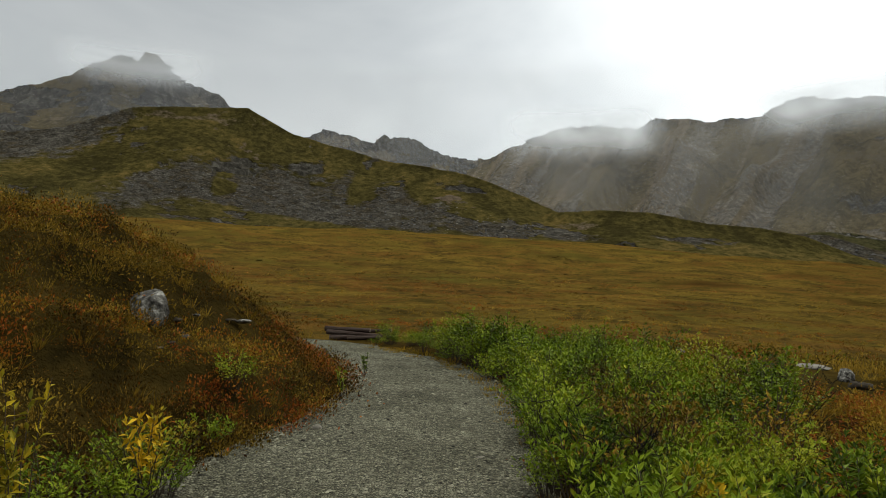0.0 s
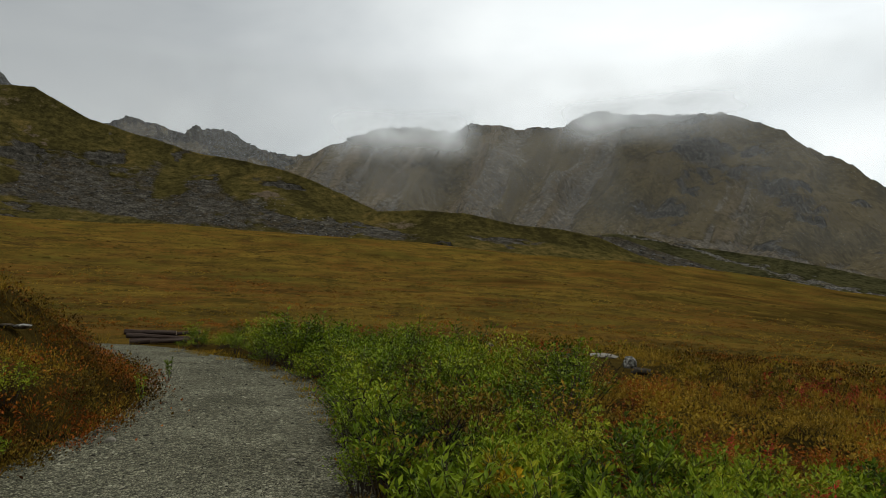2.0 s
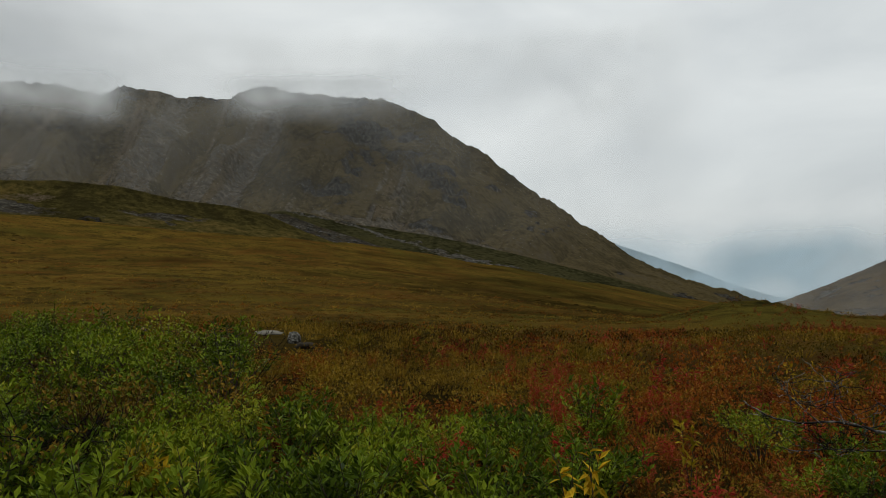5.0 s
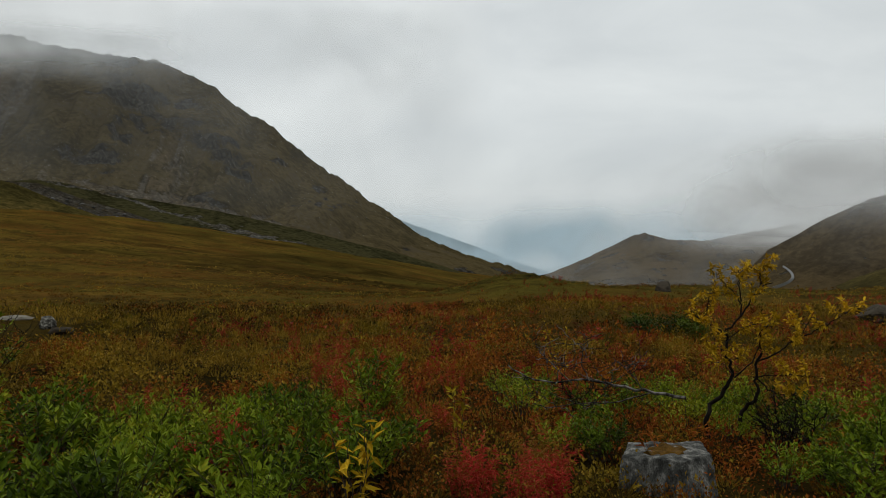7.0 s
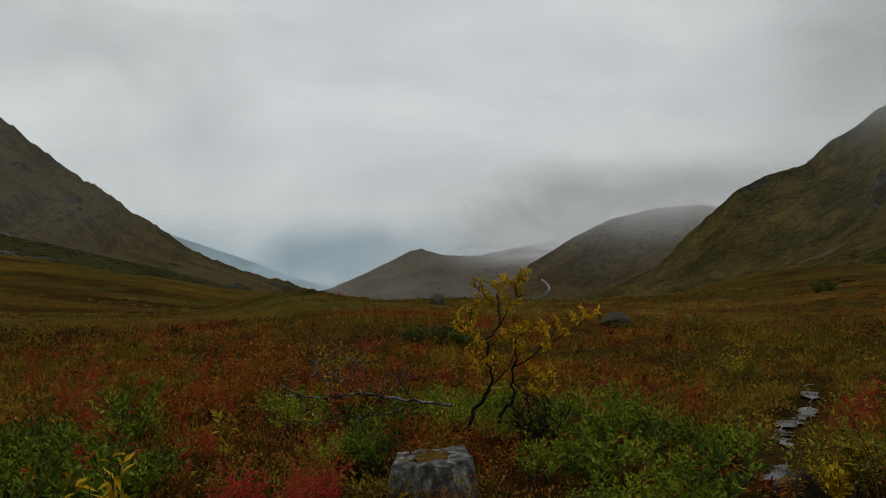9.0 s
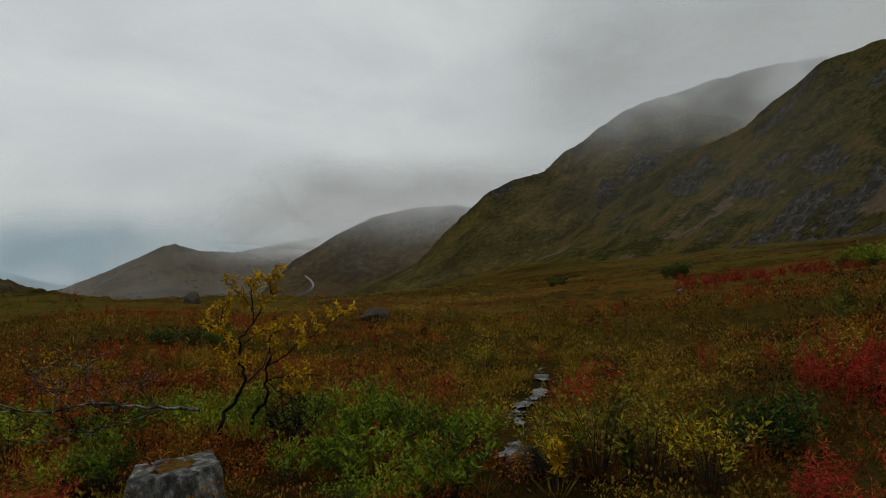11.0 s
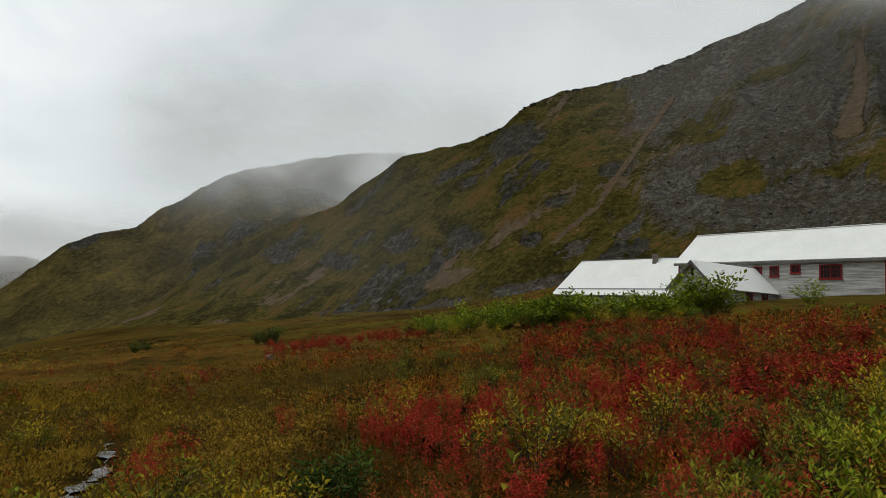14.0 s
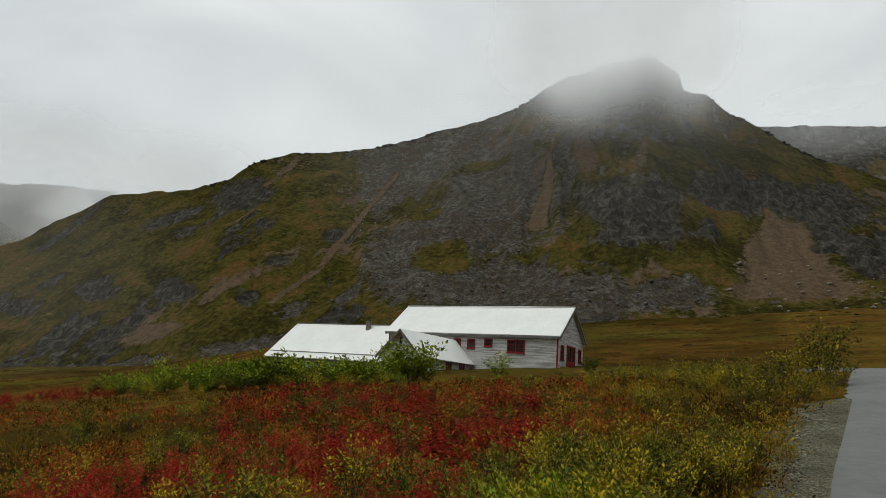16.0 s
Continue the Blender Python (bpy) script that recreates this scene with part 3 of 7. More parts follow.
def mountain(name, label, crest, far, near, mat, seed, jag=0.004, rib=(0.10, 60.0), rows=110, step=0.12, scree=-0.3, rock=-0.3, earth=-0.6, bow=0.75, terrace=5.0, lumps=(9.0, 1.0), slant=0.0, fans=0.0, patches=(), chutes=()):
    """A mountain side: a crest (bearing, height in degrees) at some distance, a ribbed face with ledges of rock down to its foot, and a back.
    Patches and chutes are kinds of cover laid over it, by bearing and height in degrees."""
    c = np.array(crest, float)
    az = np.arange(c[0, 0], c[-1, 0] + 1e-6, step)
    el = np.interp(az, c[:, 0], c[:, 1])
    along = lambda k: np.interp(az, *zip(*k)) if isinstance(k, (list, tuple)) else np.full(len(az), float(k))
    dist_far, dist_near = along(far), along(near)
    run = np.radians(az) * dist_far.mean()
    top = EYE + dist_far * np.tan(np.radians(el)) + dist_far * jag * fbm(run / 18, 0 * run, 6, seed, 0.68)
    fx, fy = polar(az, dist_near)
    foot = ground_z(fx, fy) - 4
    v = np.linspace(0, 1, rows)[:, None]
    half = int(5.0 / step)
    window_ = np.hanning(2 * half + 1)
    soft = np.convolve(np.pad(top, half, mode="edge"), window_ / window_.sum(), mode="valid")
    top = top + (soft - top) * smooth(0.0, 0.35, v)
    dist = dist_far + (dist_near - dist_far) * v
    height = top - foot
    z = foot + height * (1 - v ** bow) ** 1.15
    sway = 18 * fbm(run / 90, v * 2 + 0 * run, 3, seed + 3) + slant * v
    ridged = 1 - 2 * np.abs(fbm((run + sway) / rib[1], v * 0.9 + 0 * run, 4, seed + 5))
    ridged = 0.8 * ridged + 0.25 * (1 - 2 * np.abs(fbm((run + sway) / (rib[1] * 0.3), v * 1.6 + 0 * run, 4, seed + 6)))
    mid = (np.sin(np.pi * np.clip(v, 0, 1)) ** 0.7) * smooth(0, 0.06, v)
    px, py = polar(az[None, :], dist)
    z = z + height * rib[0] * ridged * mid * 0.8 + height * 0.05 * fbm(px / 70, py / 70, 4, seed + 7) * mid
    # the cover
    dust = fbm(px / (1.3 * lumps[0]), py / (1.3 * lumps[0]) + z / (2 * lumps[0]), 4, seed + 9, 0.65)
    big = fbm(px / (9 * lumps[0]), py / (9 * lumps[0]), 4, seed + 10)
    show = np.degrees(np.arctan2(z - EYE, dist))
    wa, we = az[None, :] + 0.55 * big + 0.5 * dust, show + 0.45 * fbm(px / (5 * lumps[0]), py / (5 * lumps[0]), 4, seed + 11) + 0.35 * dust
    w = [smooth(-0.10, 0.10, along(scree) + 0.7 * big + 0.35 * dust - 0.25 * ridged), smooth(-0.12, 0.12, along(earth) + 0.7 * fbm(px / 55, py / 55, 4, seed + 12) + 0.3 * dust), smooth(-0.08, 0.08, along(rock) + 0.6 * fbm(px / (4 * lumps[0]), py / (4 * lumps[0]) + z / 60, 5, seed + 13, 0.6) + 0.25 * ridged)]
    if fans:
        lane = 1.0 * fbm((run + sway) / 60, 0.5 * v + 0 * run, 3, seed + 18) + 0.30 * fbm((run + sway) / 19, 0.8 * v + 0 * run, 3, seed + 19) - 0.12 * ridged
        laid(w, "scree", 0.85 * smooth(-0.2, 0.4, lane + fans * (v - 0.5) + 0.12 * dust) * smooth(50, 36, az))
        laid(w, "earth", 0.65 * smooth(50, 36, az) * smooth(0.05, 0.45, fbm((run + sway) / 26, 0.6 * v + 0 * run, 3, seed + 14) + 0.25 * (v - 0.5)))
    for kind, a0, e0, sa, se, tilt, amount in patches:
        t = radians(tilt)
        da, de = wa - a0, we - e0
        r = np.hypot((da * math.cos(t) + de * math.sin(t)) / sa, (de * math.cos(t) - da * math.sin(t)) / se) + 0.55 * dust
        laid(w, kind, amount * smooth(1.45, 0.5, r))
    for kind, line, w0, w1 in chutes:
        for (a0, e0), (a1, e1), k0, k1 in zip(line[:-1], line[1:], np.linspace(0, 1, len(line))[:-1], np.linspace(0, 1, len(line))[1:]):
            raw = (e0 - show) / (e0 - e1)
            k = np.clip(raw, 0, 1)
            wide = w0 + (w1 - w0) * (k0 + (k1 - k0) * k) ** 1.4
            off = np.abs(az[None, :] + 0.25 * dust * (1 + wide) - a0 - (a1 - a0) * k) / wide
            laid(w, kind, smooth(1.2, 0.5, off) * smooth(-0.06, 0.02, raw) * smooth(1.08, 0.85, raw + 0.15 * dust))
    # ledges of rock, stones and tussocks
    ledge = z / terrace + 0.9 * fbm(px / (3 * lumps[0]), py / (3 * lumps[0]), 4, seed + 15)
    step_up = (np.floor(ledge) + smooth(0.5, 0.85, ledge - np.floor(ledge)) - ledge) * terrace
    z = z + 0.75 * w[2] * mid * step_up + w[2] * mid * lumps[1] * 1.6 * fbm(px / (0.5 * lumps[0]), py / (0.5 * lumps[0]), 4, seed + 16, 0.65)
    z = z + lumps[1] * (0.5 + 0.4 * w[0]) * fbm(px / lumps[0] * 2, py / lumps[0] * 2, 4, seed + 17, 0.65) * mid
    back = np.array([1.08, 1.4])[:, None]
    bz = np.stack([top[0] - 0.10 * np.abs(height[0]), np.minimum(foot - 10, top[0] - 60)])
    bx, by = polar(az[None, :], dist_far[None, :] * back)
    x, y, z = np.concatenate([bx[::-1], px]), np.concatenate([by[::-1], py]), np.concatenate([bz[::-1], z])
    verts = np.stack([x.ravel(), y.ravel(), z.ravel()], 1)
    me = mesh_of(name, verts, grid_faces(rows + 2, len(az)), mat, True)
    kinds = np.concatenate([np.zeros((2 * len(az), 3)), np.stack([k + 0 * px for k in w], -1).reshape(-1, 3)])
    cover(me, kinds)
    FACES[name] = (verts, kinds, np.concatenate([np.zeros((2, len(az))), v + 0 * run]).ravel())
    return tagged(new(name, me), label, "mountain", kind="structure")


mountain("mountain_far_peak", "dark rocky peak with its summit in cloud", [(-46, 10), (-38, 12.5), (-33.4, 13.5), (-31.3, 14.2), (-28.8, 15.4), (-27.3, 16.4), (-25.6, 17.1), (-24.4, 16.9), (-23.9, 17.6), (-23.2, 17.5), (-22.6, 17.1), (-21.7, 16.1), (-20.2, 15.4), (-18.4, 15.0), (-17.6, 14.2), (-15, 13), (-10, 10)],
         1000, 680, m_ridge, 101, 0.006, (0.12, 90), 120, 0.1, scree=-0.12, rock=-0.15, earth=-0.3, terrace=14, lumps=(18, 2.5))
mountain("mountain_scree_hill", "hill of grey scree under mossy green shoulders", [(-48, 10.5), (-33.3, 10.6), (-29.1, 11.6), (-24.9, 13.4), (-20.9, 13.9), (-17.6, 14.0), (-16.1, 14.1), (-14.7, 13.4), (-12.5, 12.3), (-8.7, 11.3), (-5.0, 10.3), (-1.1, 9.8), (1.7, 9.3), (4.1, 8.5), (6.9, 7.3), (9.5, 6.0), (13, 4.3), (17, 3.2)],
         [(-60, 600), (-17, 580), (10, 480), (17, 450)], [(-60, 390), (-33, 400), (0, 395), (17, 390)], m_hill, 131, 0.0022, (0.05, 70), 140, 0.11, scree=-0.26, rock=-0.40, earth=-0.48, bow=0.8, terrace=6, lumps=(9, 0.9),
         patches=[("scree", -31, 10.6, 5.5, 1.5, 12, 0.9), ("scree", -27.5, 12.2, 3.5, 1.3, 25, 0.85), ("rock", -31.5, 12.0, 2.0, 0.6, 20, 0.8), ("rock", -29, 12.6, 1.4, 0.6, 20, 0.8), ("scree", -22, 7.9, 5.5, 1.3, 20, 0.8), ("scree", -15.5, 8.0, 7.0, 1.8, -6, 0.85), ("scree", -10, 6.2, 12, 1.0, -7, 1), ("scree", -4.5, 7.0, 5.5, 1.5, -14, 0.95),
                  ("scree", 4.5, 4.7, 7.0, 0.8, -9, 1), ("rock", -17.2, 9.5, 2.3, 0.7, 0, 0.9), ("rock", -11.5, 9.4, 1.6, 0.6, -10, 0.85), ("grass", -17.9, 8.0, 0.9, 0.8, 50, 1), ("grass", -6.8, 7.9, 1.0, 1.6, -35, 1), ("grass", -1.8, 7.9, 1.6, 1.2, -20, 0.9), ("grass", -19.5, 6.2, 2.4, 0.25, 0, 0.9), ("earth", -20.5, 13.2, 4.5, 0.3, 0, 0.5), ("grass", -28, 8.9, 3.0, 0.5, 22, 0.9), ("grass", 3.0, 5.7, 2.0, 0.4, -15, 0.9)])
mountain("mountain_saddle", "distant jagged ridge under low cloud", [(-16, 11), (-10.8, 12.3), (-9.9, 12.7), (-9.0, 12.5), (-7.8, 12.3), (-5.9, 11.7), (-5.0, 12.4), (-4.2, 12.1), (-3.0, 12.4), (-2.4, 12.1), (-1.1, 11.4), (0.8, 10.6), (2.2, 10.4), (4.8, 10.6), (8, 10)],
         2300, 1800, m_ridge, 151, 0.0055, (0.10, 110), 60, 0.1, scree=0.1, rock=0.1, terrace=20, lumps=(30, 3))
mountain("mountain_knoll", "low mossy moraine below the big ridge", [(2, 5.0), (6, 5.6), (9.5, 6.0), (12.9, 6.1), (16.9, 5.8), (21.2, 4.8), (25, 4.3), (28, 3.6), (31, 2.2), (35, 0.6), (40, -1.2)],
         470, 380, m_hill, 171, 0.0012, (0.03, 50), 70, 0.12, scree=-0.34, rock=-0.5, patches=[("scree", 9.5, 4.3, 3.0, 0.5, -10, 0.9), ("scree", 20, 3.6, 3.0, 0.3, -8, 0.7), ("earth", 11, 5.0, 2, 0.4, 0, 0.5)])
mountain("mountain_bench", "dark green bench under the big ridge", [(26, 3.4), (29, 3.9), (31, 3.7), (34, 2.9), (37.5, 2.3), (41, 1.7), (45, 0.8), (50, -0.5), (56, -2.2), (60, -3.6), (65, -5.6), (70, -8)],
         640, 540, m_bench, 175, 0.0008, (0.03, 40), 60, 0.12, scree=-0.6, rock=-0.7, earth=-0.9, patches=[("scree", 35, 2.4, 7.0, 0.18, -18, 0.9), ("scree", 46, -0.9, 6.0, 0.22, -14, 0.8)])
mountain("mountain_moraine", "grey stony moraine below the big ridge", [(24, 3.3), (27, 3.8), (29.5, 3.6), (32, 2.6), (35, 1.6), (38, 0.5), (41, -0.6), (45, -1.9)],
         500, 440, m_hill, 181, 0.001, (0.03, 30), 50, 0.12, scree=0.5, rock=-0.4, patches=[("grass", 44, -1.6, 4, 1.2, -10, 1), ("grass", 28, 2.0, 4, 0.6, -15, 0.8)])
mountain("mountain_big_ridge", "broad bare mountain streaked with scree chutes", [(2, 9.5), (5.2, 11.1), (7.9, 12.3), (10.2, 12.9), (13.0, 12.9), (15.9, 12.4), (17.5, 13.2), (19.9, 13.0), (21.5, 12.6), (23.8, 12.9), (25.2, 12.5), (26.6, 13.6), (28.0, 13.8), (30.1, 13.4), (33.0, 13.1), (37.3, 13.0), (39.6, 12.2), (41.9, 11.1), (43.2, 10.0), (45.0, 9.1), (47.6, 7.1), (50.5, 4.8), (54.4, 2.0), (58.1, -0.6), (61.4, -2.4), (66.9, -4.2), (70, -5.2), (74, -7), (80, -9)],
         [(2, 1450), (40, 1380), (80, 1400)], [(2, 970), (30, 950), (60, 980), (80, 1100)], m_ridge, 191, 0.0062, (0.26, 120), 140, 0.115, scree=-0.6, rock=[(2, -0.55), (28, -0.5), (36, -0.32), (60, -0.36), (80, -0.5)], earth=-0.7, terrace=16, lumps=(24, 3.0), slant=150, fans=0.7,
         patches=[("grass", 36.5, 5.0, 1.6, 0.8, -30, 0.8), ("rock", 36, 10.5, 2.5, 1.2, -20, 0.8), ("rock", 42, 6.5, 3.0, 1.0, -35, 0.7), ("scree", 40, 1.9, 8, 0.35, -11, 0.8)])
mountain("mountain_valley_east", "grey hill beside the valley mouth, topped by cloud", [(64, -6), (69.0, -4.3), (72.5, -2.5), (75.6, -1.0), (76.5, -0.8), (78, -1.3), (81, -1.5), (84, -0.9), (88, -0.2), (92, 0.2), (97, -0.5), (102, -3)],
         2900, 2100, m_far, 211, 0.002, (0.06, 160), 50, 0.16, scree=-0.2, rock=-0.4)
mountain("mountain_valley_round", "rounded brown hill above the valley road", [(82, -6), (83.9, -4.1), (85.5, -2.2), (87.4, -1.1), (89.3, 0.1), (92.2, 1.5), (95.8, 2.3), (99, 2.5), (104, 1.5), (112, -2)],
         2000, 1550, m_far, 231, 0.001, (0.05, 140), 60, 0.16, scree=-0.4, rock=-0.5)
mountain("mountain_green_spur", "long green mountain spur rising into cloud", [(90, -5.2), (95.8, -2.3), (98.7, 0.8), (101.5, 3.4), (103.6, 4.5), (106.2, 5.2), (108.0, 6.8), (110.3, 8.3), (112.1, 9.6), (114.2, 10.6), (116.8, 11.2), (119, 11.9), (122.5, 12.5), (127, 13.0), (130, 12), (134, 8), (145, 5)],
         1250, [(90, 1000), (110, 860), (145, 820)], m_spur, 251, 0.004, (0.12, 70), 105, 0.13, scree=-0.6, rock=-0.42, earth=-0.45, terrace=9, lumps=(16, 2.0),
         patches=[("rock", 103, 4.0, 1.6, 0.4, 35, 0.8), ("rock", 112, 8.6, 1.5, 0.5, 30, 0.6), ("rock", 115.6, 3.4, 0.9, 0.5, 0, 0.8)])
mountain("mountain_crag", "steep green mountainside with grey crags and scree above the house", [(106, -2), (112, 2.8), (116.0, 5.7), (118.5, 6.9), (121.6, 8.2), (123.6, 9.9), (126.7, 12.4), (129.0, 13.1), (132.6, 14.2), (135.1, 15.3), (137.1, 16.9), (140.2, 18.2), (144.0, 18.9), (147.8, 19.8), (151.2, 20.9), (155.2, 22.1), (158.6, 23.3), (160.6, 24.5), (162.0, 25.4), (164.5, 26.3), (167.4, 27.3), (170.7, 27.6), (173.1, 26.2), (173.5, 24.9), (175.3, 24.3), (177.1, 22.7), (179.2, 21.7), (180.8, 20.5), (182.7, 19.3), (185.3, 18.2), (192, 15), (205, 10)],
         [(106, 640), (120, 560), (135, 470), (170, 440), (205, 480)], [(106, 470), (120, 360), (135, 250), (165, 215), (205, 230)], m_crag, 271, 0.0065, (0.08, 60), 200, 0.155, scree=[(106, -0.6), (138, -0.5), (144, -0.05), (150, 0.20), (160, 0.15), (170, -0.1), (205, -0.2)], rock=-0.36, earth=-0.30, bow=0.85, terrace=6.5, lumps=(7, 1.0), slant=-40,
         patches=[("scree", 158, 16.0, 5.5, 4.8, 0, 0.9), ("scree", 150.5, 10.5, 3.6, 3.5, 40, 0.9), ("scree", 147.3, 16.2, 1.5, 2.8, 25, 0.85), ("scree", 163, 8.6, 13, 1.7, 3, 1), ("grass", 142.2, 14.5, 4.0, 4.0, 0, 0.95), ("grass", 154.5, 10.9, 3.2, 1.4, 0, 1), ("grass", 156.5, 18.6, 2.4, 0.6, 15, 0.9), ("grass", 152.0, 14.4, 1.6, 0.5, 10, 0.8), ("grass", 161.0, 11.5, 1.3, 0.7, 0, 0.8),
                  ("rock", 167, 24.8, 8, 1.8, 0, 0.85), ("grass", 171, 20.0, 6, 1.5, -8, 0.8), ("earth", 165.6, 20.3, 1.0, 1.6, 10, 0.8), ("earth", 170.5, 20.2, 0.7, 1.4, -25, 0.7), ("rock", 169.8, 16.3, 4.6, 2.2, -4, 1), ("rock", 171.0, 13.8, 3.6, 0.9, -4, 1), ("rock", 177.0, 17.0, 3.4, 1.6, -12, 1), ("rock", 183, 15.6, 4.0, 1.5, -14, 1), ("rock", 186.3, 11.4, 1.8, 1.1, -20, 1), ("grass", 167.5, 12.0, 4.6, 0.8, 0, 1), ("grass", 175.0, 12.4, 2.2, 1.4, -25, 1), ("grass", 174.0, 15.2, 1.0, 1.2, 0, 0.7),
                  ("rock", 136.6, 14.3, 2.8, 1.2, 24, 0.9), ("rock", 131.5, 11.7, 2.4, 0.5, 28, 0.85), ("rock", 127.4, 5.6, 1.7, 1.0, 10, 0.9), ("rock", 132.5, 5.9, 1.6, 0.9, 10, 0.9), ("rock", 138.0, 6.1, 0.9, 0.7, 0, 1), ("rock", 122.2, 3.7, 1.8, 0.8, 10, 0.9), ("rock", 117.6, 3.9, 1.3, 0.6, 20, 0.85), ("rock", 144.5, 12.0, 1.2, 0.7, 0, 0.8), ("rock", 140.0, 9.5, 1.2, 0.5, 10, 0.7), ("earth", 131.0, 2.7, 2.4, 0.6, 22, 1), ("scree", 128.5, -0.2, 4.5, 0.5, 12, 1), ("scree", 140, 2.4, 6, 0.9, 10, 0.8)],
         chutes=[("earth", [(149.1, 17.5), (143.2, 8.9), (139.5, 5.5)], 0.3, 0.3), ("earth", [(162.6, 21.5), (162.3, 17.0), (161.6, 13.6)], 0.10, 1.3), ("earth", [(179.7, 15.4), (180.4, 13.2), (181.8, 8.4)], 0.25, 5.8)])
mountain("mountain_far_blue", "faint blue hill beyond the valley mouth", [(44, 3.4), (52, 1.9), (56.1, 0.7), (58.9, -0.3), (62.7, -1.7), (65.5, -2.9), (70, -4.6), (76, -7)],
         4400, 3500, m_far, 331, 0.001, (0.04, 200), 30, 0.16)
mountain("mountain_back_ridge", "dark ridge half lost in cloud", [(172, 20), (176, 21.4), (179.6, 21.6), (182.4, 21.4), (188, 20.7), (198, 19), (215, 14)],
         1500, 900, m_ridge, 291, 0.003, (0.06, 90), 50, 0.16, scree=0.0, rock=0.1, terrace=14, lumps=(20, 2.5))
mountain("mountain_behind", "plain mountain closing the valley", [(200, 9), (225, 13), (250, 11), (280, 14), (305, 12), (316, 9)],
         1300, 600, m_ridge, 311, 0.002, (0.06, 120), 40, 0.6)

# ---------------------------------------------------------------- low cloud and painted haze


def mist_material(name, colour, scale):
    m, node, link, out = material(name)
    at = node("ShaderNodeVertexColor")
    at.layer_name = "cover"
    sep = node("ShaderNodeSeparateColor")
    link(at.outputs["Color"], sep.inputs[0])
    co = node("ShaderNodeTexCoord")
    n = node("ShaderNodeTexNoise", Scale=scale, Detail=2.5, Roughness=0.5, Distortion=0.4)
    link(co.outputs["Object"], n.inputs["Vector"])
    off = node("ShaderNodeMapRange", From_Min=0.3, From_Max=0.7, To_Min=0.55, To_Max=1.3)
    link(n.outputs["Fac"], off.inputs["Value"])
    mul = node("ShaderNodeMath")
    mul.operation, mul.use_clamp = "MULTIPLY", True
    link(sep.outputs[0], mul.inputs[0])
    link(off.outputs[0], mul.inputs[1])
    vapour = node("ShaderNodeBsdfDiffuse", Color=(*colour, 1))
    tr, mx = node("ShaderNodeBsdfTransparent"), node("ShaderNodeMixShader")
    link(mul.outputs[0], mx.inputs["Fac"])
    link(tr.outputs[0], mx.inputs[1])
    link(vapour.outputs[0], mx.inputs[2])
    link(mx.outputs[0], out.inputs["Surface"])
    return m


m_mist = mist_material("cloud_and_haze_vapour", (0.84, 0.855, 0.855), 0.009)
# blue of the distance, painted on a sheet before the far hills
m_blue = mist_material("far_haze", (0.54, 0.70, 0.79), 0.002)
m_grey = mist_material("grey_cloud_and_haze", (0.70, 0.705, 0.70), 0.005)
# darker copy of the vapour, its colour dimmed to match the dull sky behind
m_dim = mist_material("dimmed_cloud_and_haze", (0.56, 0.57, 0.57), 0.006)


def mist(az0, az1, el0, el1, dist, thick, mat=None, lean=0.22, fade_in=0.45, fade_out=0.35, side=0.25, seed=0):
    """A sheet for a bank of cloud and for painted-in haze, lying back against a mountain, thin at its edges."""
    nu, nv = 70, 26
    u, v = np.meshgrid(np.linspace(0, 1, nu), np.linspace(0, 1, nv))
    az, el = az0 + (az1 - az0) * u, el0 + (el1 - el0) * v
    d = dist * (1 + lean * v + 0.02 * fbm(u * 4, v * 2, 2, seed))
    x, y = polar(az, d)
    z = EYE + d * np.tan(np.radians(el))
    me = mesh_of("low_cloud", np.stack([x.ravel(), y.ravel(), z.ravel()], 1), grid_faces(nv, nu), mat or m_mist, True)
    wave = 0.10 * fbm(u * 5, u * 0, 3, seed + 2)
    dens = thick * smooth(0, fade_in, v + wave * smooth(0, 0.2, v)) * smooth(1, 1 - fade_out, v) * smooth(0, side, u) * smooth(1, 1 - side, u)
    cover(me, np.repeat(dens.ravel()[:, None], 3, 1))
    tagged(new("low_cloud", me), "pale sheet of low cloud and painted-in haze drifting along the mountains", "cloud", kind="structure")


# thickness 0.22 or less, and the blue sheet: painted haze; the others are cloud
mist(-48, -6, 7.0, 19, 640, 0.12, m_dim, fade_in=0.6, side=0.2, seed=16)
mist(-31, -18, 14.6, 18.6, 850, 0.58, m_dim, seed=1)
mist(4.0, 19.0, 9.6, 15.0, 1130, 0.66, lean=0.15, fade_in=0.6, seed=2)
mist(23, 42, 10.6, 15.6, 1110, 0.55, lean=0.15, fade_in=0.6, seed=3)
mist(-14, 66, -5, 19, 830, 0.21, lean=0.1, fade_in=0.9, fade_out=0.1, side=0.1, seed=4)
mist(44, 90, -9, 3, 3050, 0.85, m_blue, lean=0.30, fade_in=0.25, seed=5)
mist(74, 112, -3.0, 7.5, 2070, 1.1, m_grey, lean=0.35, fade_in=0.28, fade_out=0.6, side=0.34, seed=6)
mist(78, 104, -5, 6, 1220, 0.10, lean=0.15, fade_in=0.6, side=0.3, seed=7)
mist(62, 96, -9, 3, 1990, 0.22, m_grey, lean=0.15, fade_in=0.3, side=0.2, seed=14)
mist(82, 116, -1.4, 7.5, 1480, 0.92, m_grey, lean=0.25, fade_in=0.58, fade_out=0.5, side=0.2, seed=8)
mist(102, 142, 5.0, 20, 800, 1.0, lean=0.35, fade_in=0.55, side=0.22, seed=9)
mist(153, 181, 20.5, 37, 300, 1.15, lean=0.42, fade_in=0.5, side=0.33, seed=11)
